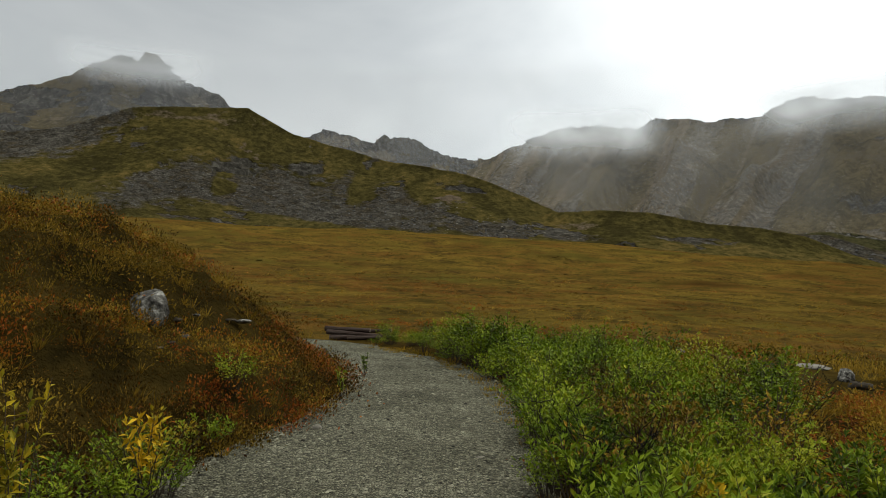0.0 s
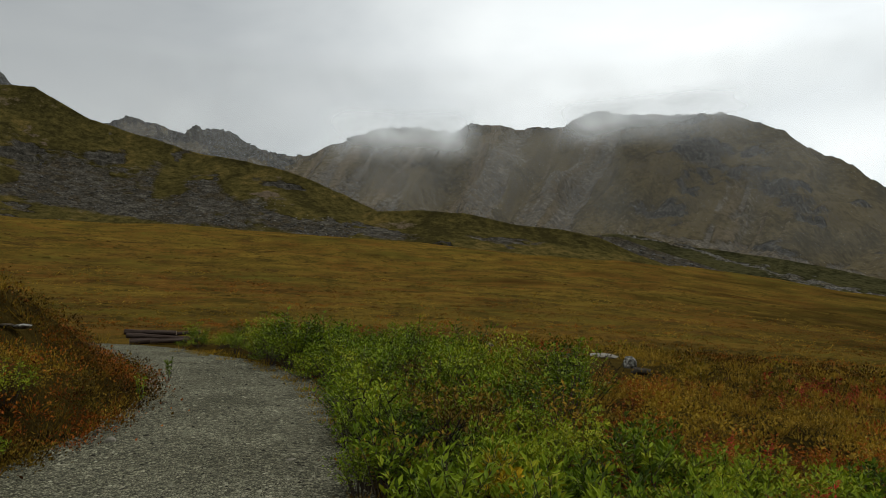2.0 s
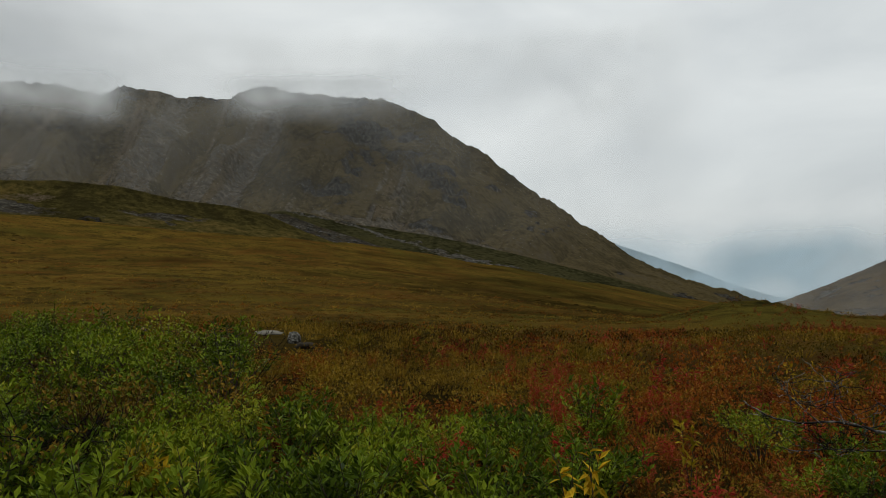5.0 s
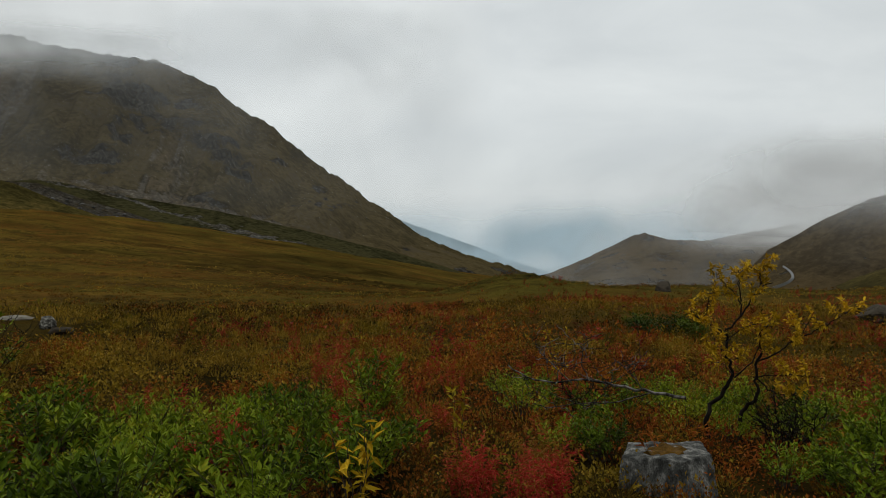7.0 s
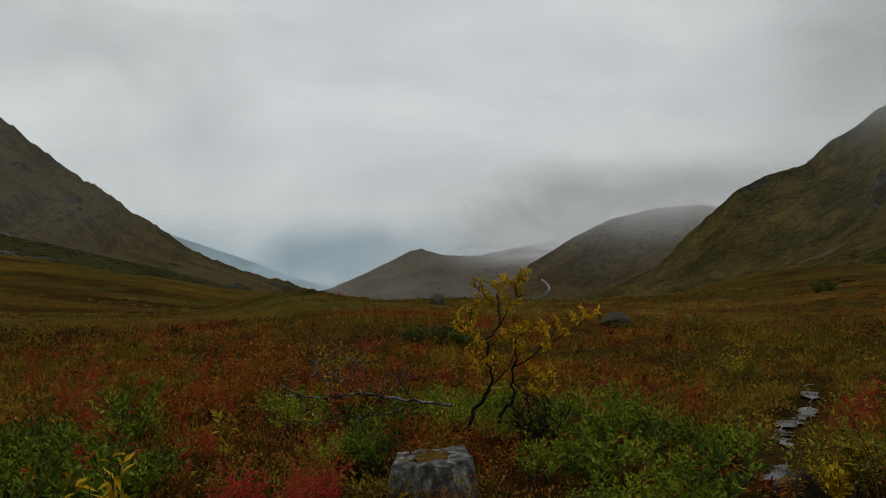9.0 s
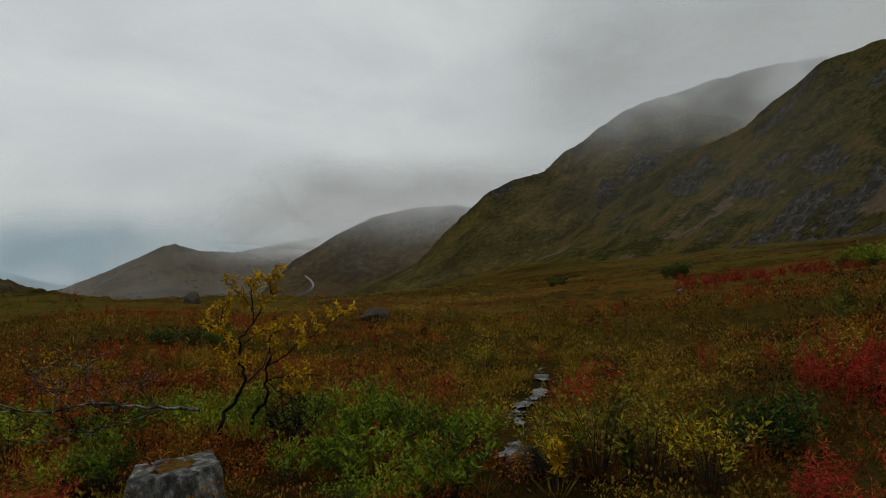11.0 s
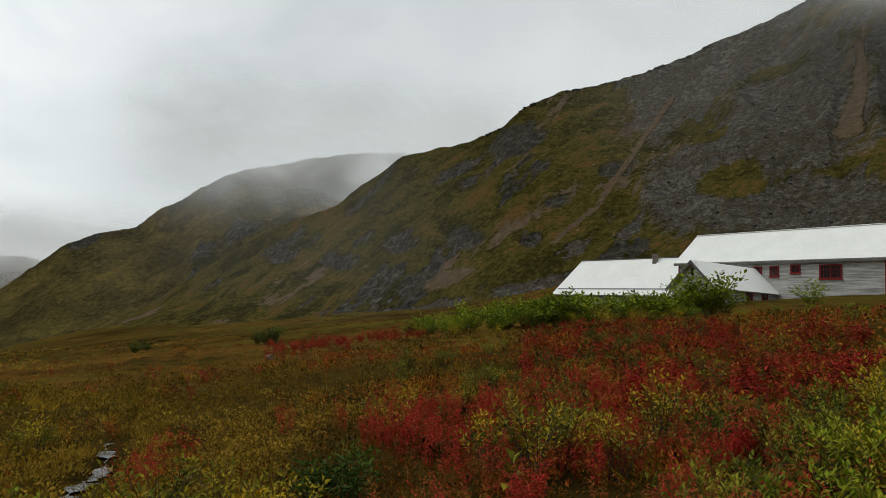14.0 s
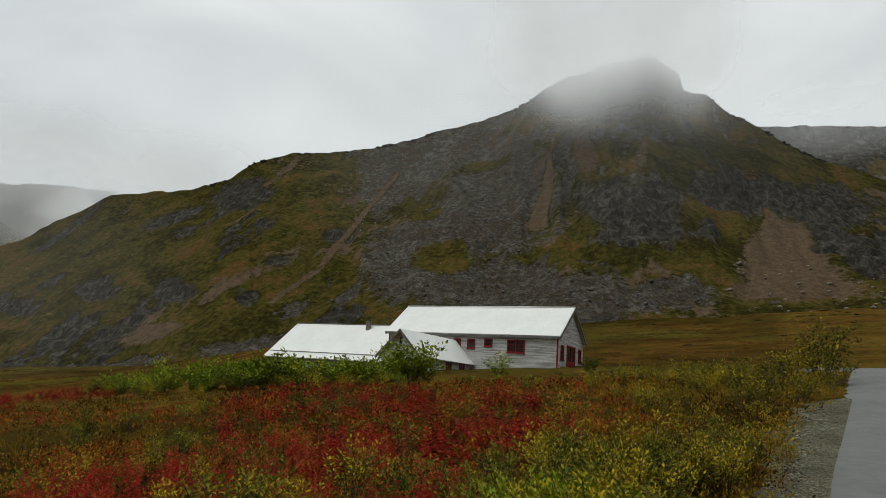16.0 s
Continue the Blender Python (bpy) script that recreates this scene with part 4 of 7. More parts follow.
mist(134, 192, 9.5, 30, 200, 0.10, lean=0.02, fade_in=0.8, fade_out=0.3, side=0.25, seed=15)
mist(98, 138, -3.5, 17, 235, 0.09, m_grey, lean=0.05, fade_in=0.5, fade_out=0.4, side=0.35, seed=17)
mist(174, 200, 18.0, 26, 850, 0.34, fade_in=0.7, side=0.3, seed=12)

# ---------------------------------------------------------------- leaves, stems and shrubs
RNG = np.random.default_rng(7)
m_bark = surface("willow_bark", [(0.3, (0.035, 0.025, 0.018)), (0.7, (0.10, 0.08, 0.06))], 14, 5, 0.9, 0.5)
# the pale last stop paints wet highlights onto the dark wood
m_deadwood = surface("dead_wood_with_glints", [(0.35, (0.010, 0.008, 0.006)), (0.50, (0.035, 0.029, 0.024)), (0.62, (0.26, 0.24, 0.21))], 9, 5, 0.6, 0.4)
m_twig = surface("red_brown_twig", [(0.3, (0.05, 0.022, 0.014)), (0.7, (0.12, 0.06, 0.035))], 14, 4, 0.85, 0.3)
m_green = leafage("willow_leaf_green", [(0.0, (0.026, 0.044, 0.005)), (0.3, (0.097, 0.148, 0.009)), (0.65, (0.200, 0.258, 0.014)), (0.9, (0.22, 0.26, 0.016)), (1.0, (0.31, 0.31, 0.02))], gloss=0.05)
m_olive = leafage("heath_leaf_olive", [(0.0, (0.035, 0.032, 0.004)), (0.35, (0.128, 0.084, 0.013)), (0.7, (0.230, 0.142, 0.019)), (1.0, (0.35, 0.215, 0.025))], 0.9)
m_dark = leafage("alder_leaf_dark", [(0.0, (0.014, 0.028, 0.005)), (0.5, (0.042, 0.075, 0.008)), (1.0, (0.10, 0.13, 0.012))], gloss=0.05)
m_lime = leafage("willow_leaf_lime", [(0.0, (0.028, 0.034, 0.006)), (0.35, (0.110, 0.116, 0.012)), (0.65, (0.26, 0.215, 0.016)), (1.0, (0.47, 0.34, 0.016))], 0.9, gloss=0.04)
m_yellow = leafage("willow_leaf_yellow", [(0.0, (0.22, 0.17, 0.010)), (0.45, (0.52, 0.33, 0.016)), (1.0, (0.78, 0.51, 0.03))])
m_red = leafage("fireweed_red", [(0.0, (0.070, 0.013, 0.009)), (0.2, (0.24, 0.026, 0.016)), (0.45, (0.40, 0.038, 0.025)), (0.72, (0.46, 0.046, 0.034)), (0.88, (0.42, 0.080, 0.036)), (1.0, (0.27, 0.13, 0.024))], 0.9)
m_heath = leafage("heath_leaf_rust", [(0.0, (0.040, 0.016, 0.005)), (0.3, (0.24, 0.058, 0.012)), (0.6, (0.36, 0.125, 0.017)), (0.85, (0.28, 0.17, 0.018)), (1.0, (0.38, 0.25, 0.022))], 0.9)
m_brown = leafage("crowberry_brown", [(0.0, (0.016, 0.011, 0.004)), (0.35, (0.050, 0.030, 0.006)), (0.7, (0.12, 0.060, 0.009)), (1.0, (0.22, 0.070, 0.012))], 1.1)
m_meadow = leafage("meadow_heath", [(0.0, (0.10, 0.075, 0.009)), (0.35, (0.20, 0.135, 0.014)), (0.7, (0.30, 0.19, 0.020)), (1.0, (0.38, 0.22, 0.022))], 0.5)
m_grass = leafage("dry_grass", [(0.0, (0.105, 0.073, 0.010)), (0.5, (0.28, 0.168, 0.020)), (1.0, (0.43, 0.28, 0.04))], 0.5)


def leaves(base, way, length, width, droop=0.0, fold=0.25):
    """Two-sided leaves, creased along the middle: four corners and two triangles each."""
    n = len(base)
    way = way / np.linalg.norm(way, axis=1)[:, None]
    across = np.cross(way, RNG.normal(0, 0.35, (n, 3)) + (0, 0, 1))
    across /= np.linalg.norm(across, axis=1)[:, None] + 1e-9
    up = np.cross(across, way)
    length, width = np.broadcast_to(length, n)[:, None], np.broadcast_to(width, n)[:, None]
    tip = base + way * length - np.array((0, 0, 1)) * length * droop
    mid = base + way * length * 0.45 - np.array((0, 0, 1)) * length * droop * 0.3
    a, b = mid + across * width * 0.5 + up * width * fold, mid - across * width * 0.5 + up * width * fold
    v = np.stack([base, a, tip, b], 1).reshape(-1, 3)
    k = 4 * np.arange(n)[:, None]
    return v, np.concatenate([k + (0, 1, 2), k + (0, 2, 3)], 1).reshape(-1, 3)


def tubes(lines, radii, sides=3):
    """Tapered stems along polylines: lines is (n, k, 3), radii (n, k)."""
    n, k, _ = lines.shape
    t = np.gradient(lines, axis=1)
    t /= np.linalg.norm(t, axis=2)[..., None] + 1e-9
    e1 = np.cross(t, (0.31, 0.87, 0.38))
    e1 /= np.linalg.norm(e1, axis=2)[..., None] + 1e-9
    e2 = np.cross(t, e1)
    a = np.arange(sides) * 2 * np.pi / sides
    ring = lines[:, :, None, :] + radii[:, :, None, None] * (np.cos(a)[:, None] * e1[:, :, None, :] + np.sin(a)[:, None] * e2[:, :, None, :])
    v = ring.reshape(-1, 3)
    f = grid_faces(k, sides, True)
    f = (f[None] + (np.arange(n) * k * sides)[:, None, None]).reshape(-1, 4)
    return v, np.concatenate([f[:, (0, 1, 2)], f[:, (0, 2, 3)]])


def shrub_form(height, spread, stems, per_stem, leaf, wide, start=0.25, bushy=0.06, lift=0.5, thick=0.006, droop=0.1):
    """Stems that spread from one root, with leaves along them: two meshes' worth of arrays."""
    a = RNG.uniform(0, 2 * np.pi, stems)
    reach = spread * np.sqrt(RNG.uniform(0.02, 1, stems))
    tall = height * RNG.uniform(0.6, 1.0, stems) * (1 - 0.3 * (reach / spread) ** 2)
    s = np.linspace(0, 1, 3)
    root = 0.12 * reach
    out = root[:, None] + (reach - root)[:, None] * s ** 1.2
    wob = RNG.normal(0, 0.03 * height, (stems, 3, 2)) * s[None, :, None]
    line = np.stack([np.cos(a)[:, None] * out + wob[..., 0], np.sin(a)[:, None] * out + wob[..., 1], tall[:, None] * s ** 0.85 - 0.05 * (s == 0)], 2)
    st = tubes(line, np.broadcast_to(thick * (1 - 0.75 * s), (stems, 3)))
    u = RNG.uniform(start, 1.0, (stems, per_stem)) ** 0.8
    i = np.repeat(np.arange(stems), per_stem)
    u = u.ravel()
    p = np.stack([np.interp(u + 2 * i, (s[None, :] + 2 * np.arange(stems)[:, None]).ravel(), line[..., k].ravel()) for k in range(3)], 1)
    turn = RNG.uniform(0, 2 * np.pi, len(u))
    way = np.stack([np.cos(turn), np.sin(turn), RNG.uniform(lift - 0.5, lift + 0.6, len(u)) + 0.6 * (u > 0.9)], 1)
    p = p + way * (1, 1, 0.6) * RNG.uniform(0, bushy, len(u))[:, None]
    size = leaf * RNG.uniform(0.6, 1.15, len(u))
    return st, leaves(p, way, size, size * wide, droop)


def grass_form(height, spread, blades, width=0.006):
    a, r = RNG.uniform(0, 2 * np.pi, blades), spread * 0.4 * np.sqrt(RNG.uniform(0, 1, blades))
    base = np.stack([np.cos(a) * r, np.sin(a) * r, np.full(blades, -0.02)], 1)
    way = np.stack([np.cos(a) * RNG.uniform(0, 0.9, blades), np.sin(a) * RNG.uniform(0, 0.9, blades), np.ones(blades)], 1)
    return leaves(base, way, height * RNG.uniform(0.5, 1.1, blades), width, RNG.uniform(0, 0.35, blades)[:, None], 0.1)


def clump_form(radius, height, n, leaf, wide):
    a, r = RNG.uniform(0, 2 * np.pi, n), radius * np.sqrt(RNG.uniform(0, 1, n))
    base = np.stack([np.cos(a) * r, np.sin(a) * r, height * (1 - (r / radius) ** 2 * 0.7) * RNG.uniform(0.2, 1, n)], 1)
    t = RNG.uniform(0, 2 * np.pi, n)
    way = np.stack([np.cos(t), np.sin(t), RNG.uniform(0.0, 1.6, n)], 1)
    size = leaf * RNG.uniform(0.6, 1.2, n)
    return leaves(base, way, size, size * wide, 0.1)


def sow(name, label, category, forms, x, y, size, mat, sink=0.0):
    """Strews copies of the forms over the land, joined into one object that nobody could count."""
    x, y = np.asarray(x), np.asarray(y)
    z = ground_z(x, y) - sink
    turn = RNG.uniform(0, 2 * np.pi, len(x))
    pick = RNG.integers(0, len(forms), len(x))
    vs, fs, count = [], [], 0
    for k, (v, f) in enumerate(forms):
        i = np.nonzero(pick == k)[0]
        if not len(i):
            continue
        c, s = np.cos(turn[i])[:, None], np.sin(turn[i])[:, None]
        sc = size[i][:, None]
        vx = (v[None, :, 0] * c - v[None, :, 1] * s) * sc + x[i][:, None]
        vy = (v[None, :, 0] * s + v[None, :, 1] * c) * sc + y[i][:, None]
        vz = v[None, :, 2] * sc + z[i][:, None]
        vs.append(np.stack([vx, vy, vz], 2).reshape(-1, 3))
        fs.append((f[None] + (count + np.arange(len(i)) * len(v))[:, None, None]).reshape(-1, 3))
        count += len(i) * len(v)
    me = mesh_of(name, np.concatenate(vs), np.concatenate(fs), mat)
    return tagged(new(name, me), label, category, kind="stuff")


RILL = np.array([polar(a, r) for a, r in ((104.8, 5.4), (105.9, 5.9), (106.6, 6.5), (105.4, 7.2), (105.6, 8.2), (106.8, 9.4), (107.2, 10.6), (107.0, 12.0))])


def free(x, y, gap=0.12):
    """True off the path, the road and the rill."""
    _, inside = on_path(x, y)
    ok = inside < -gap
    d, _ = segment_distance(x, y, RILL)
    ok &= d > 0.24
    road = (y < -6) & (y > -50) & (x < np.interp(y, ROAD_R[::-1, 1], ROAD_R[::-1, 0]) + 0.1 + gap) & (x > np.interp(y, ROAD_L[::-1, 1], ROAD_L[::-1, 0]) - 0.2)
    return ok & ~road


def strew(n, az0, az1, r0, r1, power=1.0, gap=0.12, patch=None):
    az, r = RNG.uniform(az0, az1, n), r0 + (r1 - r0) * RNG.uniform(0, 1, n) ** power
    x, y = polar(az, r)
    ok = free(x, y, gap)
    if patch:
        scale, level, seed = patch
        ok &= fbm(x / scale, y / scale, 3, seed) > level
    return x[ok], y[ok]


def shrub_kind(name, label, forms, leaf_mat, stem_mat, category="shrub"):
    """One shrub of each form, with its stems and foliage as parts."""
    made = []
    for st, lf in forms:
        root = tagged(new(name), label, category, "shrubs on the tundra")
        part("wood", mesh_of("wood", *st, stem_mat), None, root)
        part("foliage", mesh_of("foliage", *lf, leaf_mat), None, root)
        made.append(root)
    return made


def plant(kinds, x, y, size, sink=0.03):
    """Sets shrubs at places: the first of each kind is moved, the rest are copies."""
    x, y = np.asarray(x, float), np.asarray(y, float)
    z = ground_z(x, y) - sink
    for i in range(len(x)):
        src = kinds[i % len(kinds)]
        m = pose(x[i], y[i], z[i], RNG.uniform(-5, 5), RNG.uniform(-5, 5), RNG.uniform(0, 360))
        k = float(np.broadcast_to(size, len(x))[i]) * RNG.uniform(0.85, 1.15)
        if i < len(kinds):
            src.scale = (k, k, k)
            src.matrix_basis = m @ Matrix.Diagonal((k, k, k, 1))
            continue
        ob = copy_thing(src, m)
        ob.scale = (k, k, k)


willow = lambda n: [shrub_form(h, 0.44, 24, 25, 0.056, 0.46, 0.35, 0.05, 0.5) for h in (0.75, 0.6, 0.85, 0.5)[:n]]
GREEN = shrub_kind("willow_shrub", "leafy green willow shrub growing beside the gravel path", willow(4), m_green, m_bark)
x1, y1 = strew(520, -6, 27, 5.0, 18.5, 0.8, 0.12)
edge, _ = segment_distance(x1, y1, EDGE_R)
keep = (edge < np.interp(np.hypot(x1, y1), (5, 9, 17), (3.5, 4.6, 2.8))) & ((np.hypot(x1, y1) > 6.0) | (np.degrees(np.arctan2(x1, y1)) < 15))
plant(GREEN, x1[keep][:135], y1[keep][:135], RNG.uniform(0.6, 1.35, 135) * np.interp(np.hypot(x1[keep], y1[keep])[:135], (5, 8, 13, 16), (0.72, 0.95, 1.15, 0.7)))
LOW = shrub_kind("low_willow", "low bright green willow with upright leafy shoots", [shrub_form(h, 0.34, 20, 23, 0.066, 0.38, 0.35, 0.03, 0.65) for h in (0.55, 0.42, 0.62)], m_green, m_bark)
x1, y1 = strew(46, -3, 17, 11.0, 15.5, 1.0, 0.5)
edge, _ = segment_distance(x1, y1, EDGE_R)
plant(shrub_kind("willow_shrub", "tall bushy green willow at the bend of the path", willow(3), m_green, m_bark), x1[edge < 3.6], y1[edge < 3.6], RNG.uniform(0.95, 1.3, (edge < 3.6).sum()))
x2, y2 = strew(122, 9, 57, 3.7, 6.8, 1.0, 0.2)
plant(LOW, x2, y2, RNG.uniform(0.55, 1.2, len(x2)))
x2, y2 = strew(54, 66, 97, 4.8, 8.0, 1.0, 0.2, (1.2, -0.12, 17))
MIXED = shrub_kind("mixed_willow", "twiggy olive-brown willow shrub thinning in autumn", [shrub_form(0.7, 0.45, 24, 9, 0.07, 0.45, 0.3, 0.06, 0.7) for _ in range(3)], m_olive, m_twig)
mx_, my_ = strew(18, 6, 25, 4.4, 13, 0.9, 0.2)
plant(MIXED, mx_, my_, 1.0)
LOW2 = shrub_kind("low_willow", "low green willow growing round the yellow tree", [shrub_form(0.46, 0.34, 20, 26, 0.054, 0.40, 0.35, 0.03, 0.65) for _ in range(3)], m_green, m_bark)
x3, y3 = strew(46, 70, 104, 4.3, 6.3, 1.0, 0.3, (1.0, -0.1, 18))
x2, y2 = np.concatenate([x2, x3]), np.concatenate([y2, y3])
plant(LOW2, x2, y2, RNG.uniform(0.6, 1.1, len(x2)))
m_sage = leafage("willow_leaf_sage", [(0.0, (0.026, 0.036, 0.007)), (0.4, (0.094, 0.110, 0.014)), (0.75, (0.190, 0.195, 0.022)), (1.0, (0.30, 0.27, 0.028))], 0.9)
SLOPE = shrub_kind("slope_willow", "olive-green willow bush standing among the red fireweed", [shrub_form(0.6, 0.36, 18, 22, 0.060, 0.36, 0.25, 0.03, 0.8) for _ in range(3)], m_sage, m_bark)
x2, y2 = strew(150, 126, 170, 4.6, 20, 0.9, 0.2, (1.6, -0.05, 91))
x3, y3 = strew(34, 153, 176, 4.7, 8.0, 1.0, 0.2)
x2, y2 = np.concatenate([x2, x3]), np.concatenate([y2, y3])
plant(SLOPE, x2, y2, 0.85)
LIME = shrub_kind("yellowing_willow", "willow shrub turning from green to yellow", [shrub_form(0.72, 0.40, 24, 23, 0.052, 0.42, 0.35, 0.045, 0.6) for _ in range(3)], m_lime, m_bark)
lime = np.array([polar(a, r) for a, r in ((18.5, 4.4), (20.8, 4.3), (-23.5, 5.25), (109.2, 5.0), (112.5, 5.2), (116.5, 5.2), (120.9, 5.0), (140, 6.2), (142, 6.6), (146, 6.1), (136, 6.9), (149, 7.2),
                                          (168, 6.6), (170, 7.2), (172, 7.0), (174, 7.6), (176, 7.8), (176.5, 8.6), (173, 8.4), (177, 9.2), (174, 9.6), (138, 8.4), (152, 9.5), (171, 9.4), (169, 8.8), (147, 11), (157, 12), (165, 12), (134, 10), (128, 9))])
lime = np.concatenate([lime, np.array([polar(RNG.uniform(163, 176), RNG.uniform(5.2, 8.8)) for _ in range(30)])])
plant(LIME, lime[:, 0], lime[:, 1], 0.95)
low3 = np.array([polar(RNG.uniform(159, 172), RNG.uniform(4.7, 6.2)) for _ in range(18)])
plant(LOW, low3[:, 0], low3[:, 1], 0.95)
MOUNDG = shrub_kind("willow_shrub", "green willow shrub at the foot of the heath mound", willow(2), m_green, m_bark)
mg = np.array([polar(a, r) for a, r in ((-22, 5.35), (-25, 5.1), (-26.5, 5.5), (-28.5, 5.0), (-30, 5.4), (-33, 5.2), (-24, 5.7), (-19, 6.7), (-17, 7.6))])
plant(MOUNDG, mg[:, 0], mg[:, 1], 0.75)
DARK = shrub_kind("alder_bush", "dense dark green alder bush on the rise", [shrub_form(1.3, 0.85, 30, 26, 0.13, 0.55, 0.1, 0.14) for _ in range(3)], m_dark, m_bark)
dk = [(124, 5.8, 0.42), (125.5, 6.0, 0.42), (122.5, 6.1, 0.35), (167, 6.9, 0.42), (164.5, 6.6, 0.36), (107.2, 62, 1.0), (107.9, 63, 0.9), (116.9, 52, 0.9), (117.6, 52, 1.1), (116.2, 54, 0.7), (77, 16, 0.55), (78.5, 16.5, 0.6), (80, 17, 0.6), (81, 16, 0.5), (76.5, 17, 0.5),
      (139.5, 44, 1.0), (145.5, 45, 0.9), (166.5, 48, 1.0)]
dk = np.array(dk)
dx, dy = polar(dk[:, 0], dk[:, 1])
plant(DARK, dx, dy, dk[:, 2])
RISE = shrub_kind("yellowing_alder", "tall yellow-green alder shrub beside the road", [shrub_form(1.2, 0.7, 28, 21, 0.096, 0.45, 0.2, 0.09) for _ in range(3)], m_lime, m_bark)
rs = np.array([(183, 29, 1.75), (182.3, 29, 1.2), (181.2, 28, 1.1), (180, 27, 1.0), (178.6, 27, 1.0), (177, 26, 0.9), (175, 26, 0.9), (173, 27, 0.9), (171, 28, 0.8), (184, 27, 0.9), (183.4, 24, 0.8), (181.8, 23, 0.7), (179.5, 22, 0.6), (176, 22, 0.6), (173, 22, 0.6), (169, 30, 0.8), (154, 36, 0.4), (149, 34, 0.6), (101.6, 11.5, 0.5), (103.0, 12, 0.55), (99.0, 22, 0.5)] + [(RNG.uniform(132, 150), RNG.uniform(28, 40), RNG.uniform(0.5, 0.85)) for _ in range(14)] + [(RNG.uniform(150, 168), RNG.uniform(24, 36), RNG.uniform(0.3, 0.42)) for _ in range(14)] + [(RNG.uniform(166, 182.5), RNG.uniform(13, 27), RNG.uniform(0.45, 0.8)) for _ in range(26)])
rx, ry = polar(rs[:, 0], rs[:, 1])
plant(RISE, rx, ry, rs[:, 2])

CREST = shrub_kind("crest_willow", "thick green willow bush lining the rise before the house", [shrub_form(1.2, 0.85, 26, 18, 0.14, 0.5, 0.1, 0.12) for _ in range(3)], m_green, m_bark)
cr = np.array([(RNG.uniform(128, 168), RNG.uniform(34, 46), RNG.uniform(0.75, 1.25)) for _ in range(46)] + [(RNG.uniform(129, 149), RNG.uniform(35, 42), RNG.uniform(0.75, 1.1)) for _ in range(34)] + [(151.2, 42, 2.2), (152.2, 42, 2.6), (153.2, 43, 2.2), (150.3, 44, 1.9), (150.7, 41.5, 2.0), (151.7, 41.3, 2.1), (152.8, 41.8, 1.9), (149.6, 42, 1.6), (159.2, 50, 1.7), (159.8, 50, 1.3)])
cx, cy = polar(cr[:, 0], cr[:, 1])
plant(CREST, cx, cy, cr[:, 2] * np.where(cr[:, 2] > 1.5, 0.82, np.interp(cr[:, 0], (128, 140, 147, 150, 151.5, 168), (0.8, 1.45, 1.45, 1.0, 0.35, 0.3))))

# fireweed, heath and grass
fire_near = [shrub_form(h, 0.15, 5, 28, 0.070, 0.20, 0.12, 0.012, 0.35, 0.004, 0.35) for h in (0.55, 0.7, 0.85, 0.65)]
fire_far = [shrub_form(h, 0.22, 4, 14, 0.13, 0.24, 0.12, 0.04, 0.35, 0.005, 0.3) for h in (0.55, 0.7, 0.8)]


def joined(forms):
    return [(np.concatenate([a[0], b[0]]), np.concatenate([a[1], b[1] + len(a[0])])) for a, b in forms]


fx, fy = [], []
for n, a0, a1, r0, r1, lv in ((60, 119, 132, 5.0, 11, 0.1), (800, 126, 166, 4.2, 11, -0.04), (60, 108, 119, 5.5, 9, 0.1), (9, 62.5, 65.5, 4.1, 4.8, -0.5), (20, 67, 72, 4.0, 4.9, -0.5), (8, 41, 45, 4.6, 5.3, -0.5), (7, 53, 57, 4.9, 5.6, -0.5), (70, 82, 112, 4.6, 8, 0.05), (90, 44, 100, 7.0, 13, 0.1), (60, 26, 75, 5.2, 9.5, 0.05)):
    a, b = strew(n, a0, a1, r0, r1, 1.0, 0.2, (1.5, lv, 5))
    fx.append(a)
    fy.append(b)
fx, fy = np.concatenate(fx), np.concatenate(fy)
sow("fireweed", "crimson autumn fireweed standing among the heath", "fireweed", joined(fire_near), fx, fy, RNG.uniform(0.5, 0.95, len(fx)) * np.interp(np.hypot(fx, fy), (4, 8, 30), (0.85, 1.0, 1.0)), m_red)
fx, fy = [], []
for n, a0, a1, r0, r1, lv in ((360, 138, 148, 10, 36, -0.05), (430, 148, 166, 10, 25, -0.02), (60, 124, 138, 12, 30, 0.1), (70, 108, 126, 10, 30, 0.15), (110, 26, 78, 8, 22, 0.12), (380, 60, 114, 8, 34, 0.14), (420, 117, 131, 30, 46, -0.25), (160, 62, 100, 34, 60, 0.1)):
    a, b = strew(n, a0, a1, r0, r1, 1.0, 0.2, (3.4, lv, 5))
    fx.append(a)
    fy.append(b)
a, b = strew(300, 146, 163, 8, 17, 1.0, 0.2, (1.5, -0.05, 6))
fx, fy = np.concatenate(fx + [a]), np.concatenate(fy + [b])
sow("fireweed", "distant drifts of crimson fireweed", "fireweed", joined(fire_far), fx, fy, RNG.uniform(0.45, 0.9, len(fx)), m_red)
for n, a0, a1, r0, r1 in ((260, 54.5, 62, 22, 38), (190, 68, 76, 32, 41), (200, 87, 96, 38, 50), (70, 40, 53, 13, 18)):
    a, b = strew(n, a0, a1, r0, r1, 1.0, 0.2, (2.2, -0.15, 9))
    sow("fireweed", "low red fireweed in a thin drift across the tundra", "fireweed", joined(fire_far), a, b, RNG.uniform(0.22, 0.42, len(a)), m_red)
a, b = strew(420, 26, 112, 4.8, 14, 1.0, 0.2, (1.8, -0.1, 8))
sow("rusty_heath", "rust and orange heath stalks standing over the tundra", "heath", joined(fire_far), a, b, RNG.uniform(0.35, 0.65, len(a)), m_heath)
near_clumps = [clump_form(0.22, 0.20, 36, 0.042, 0.5) for _ in range(6)]
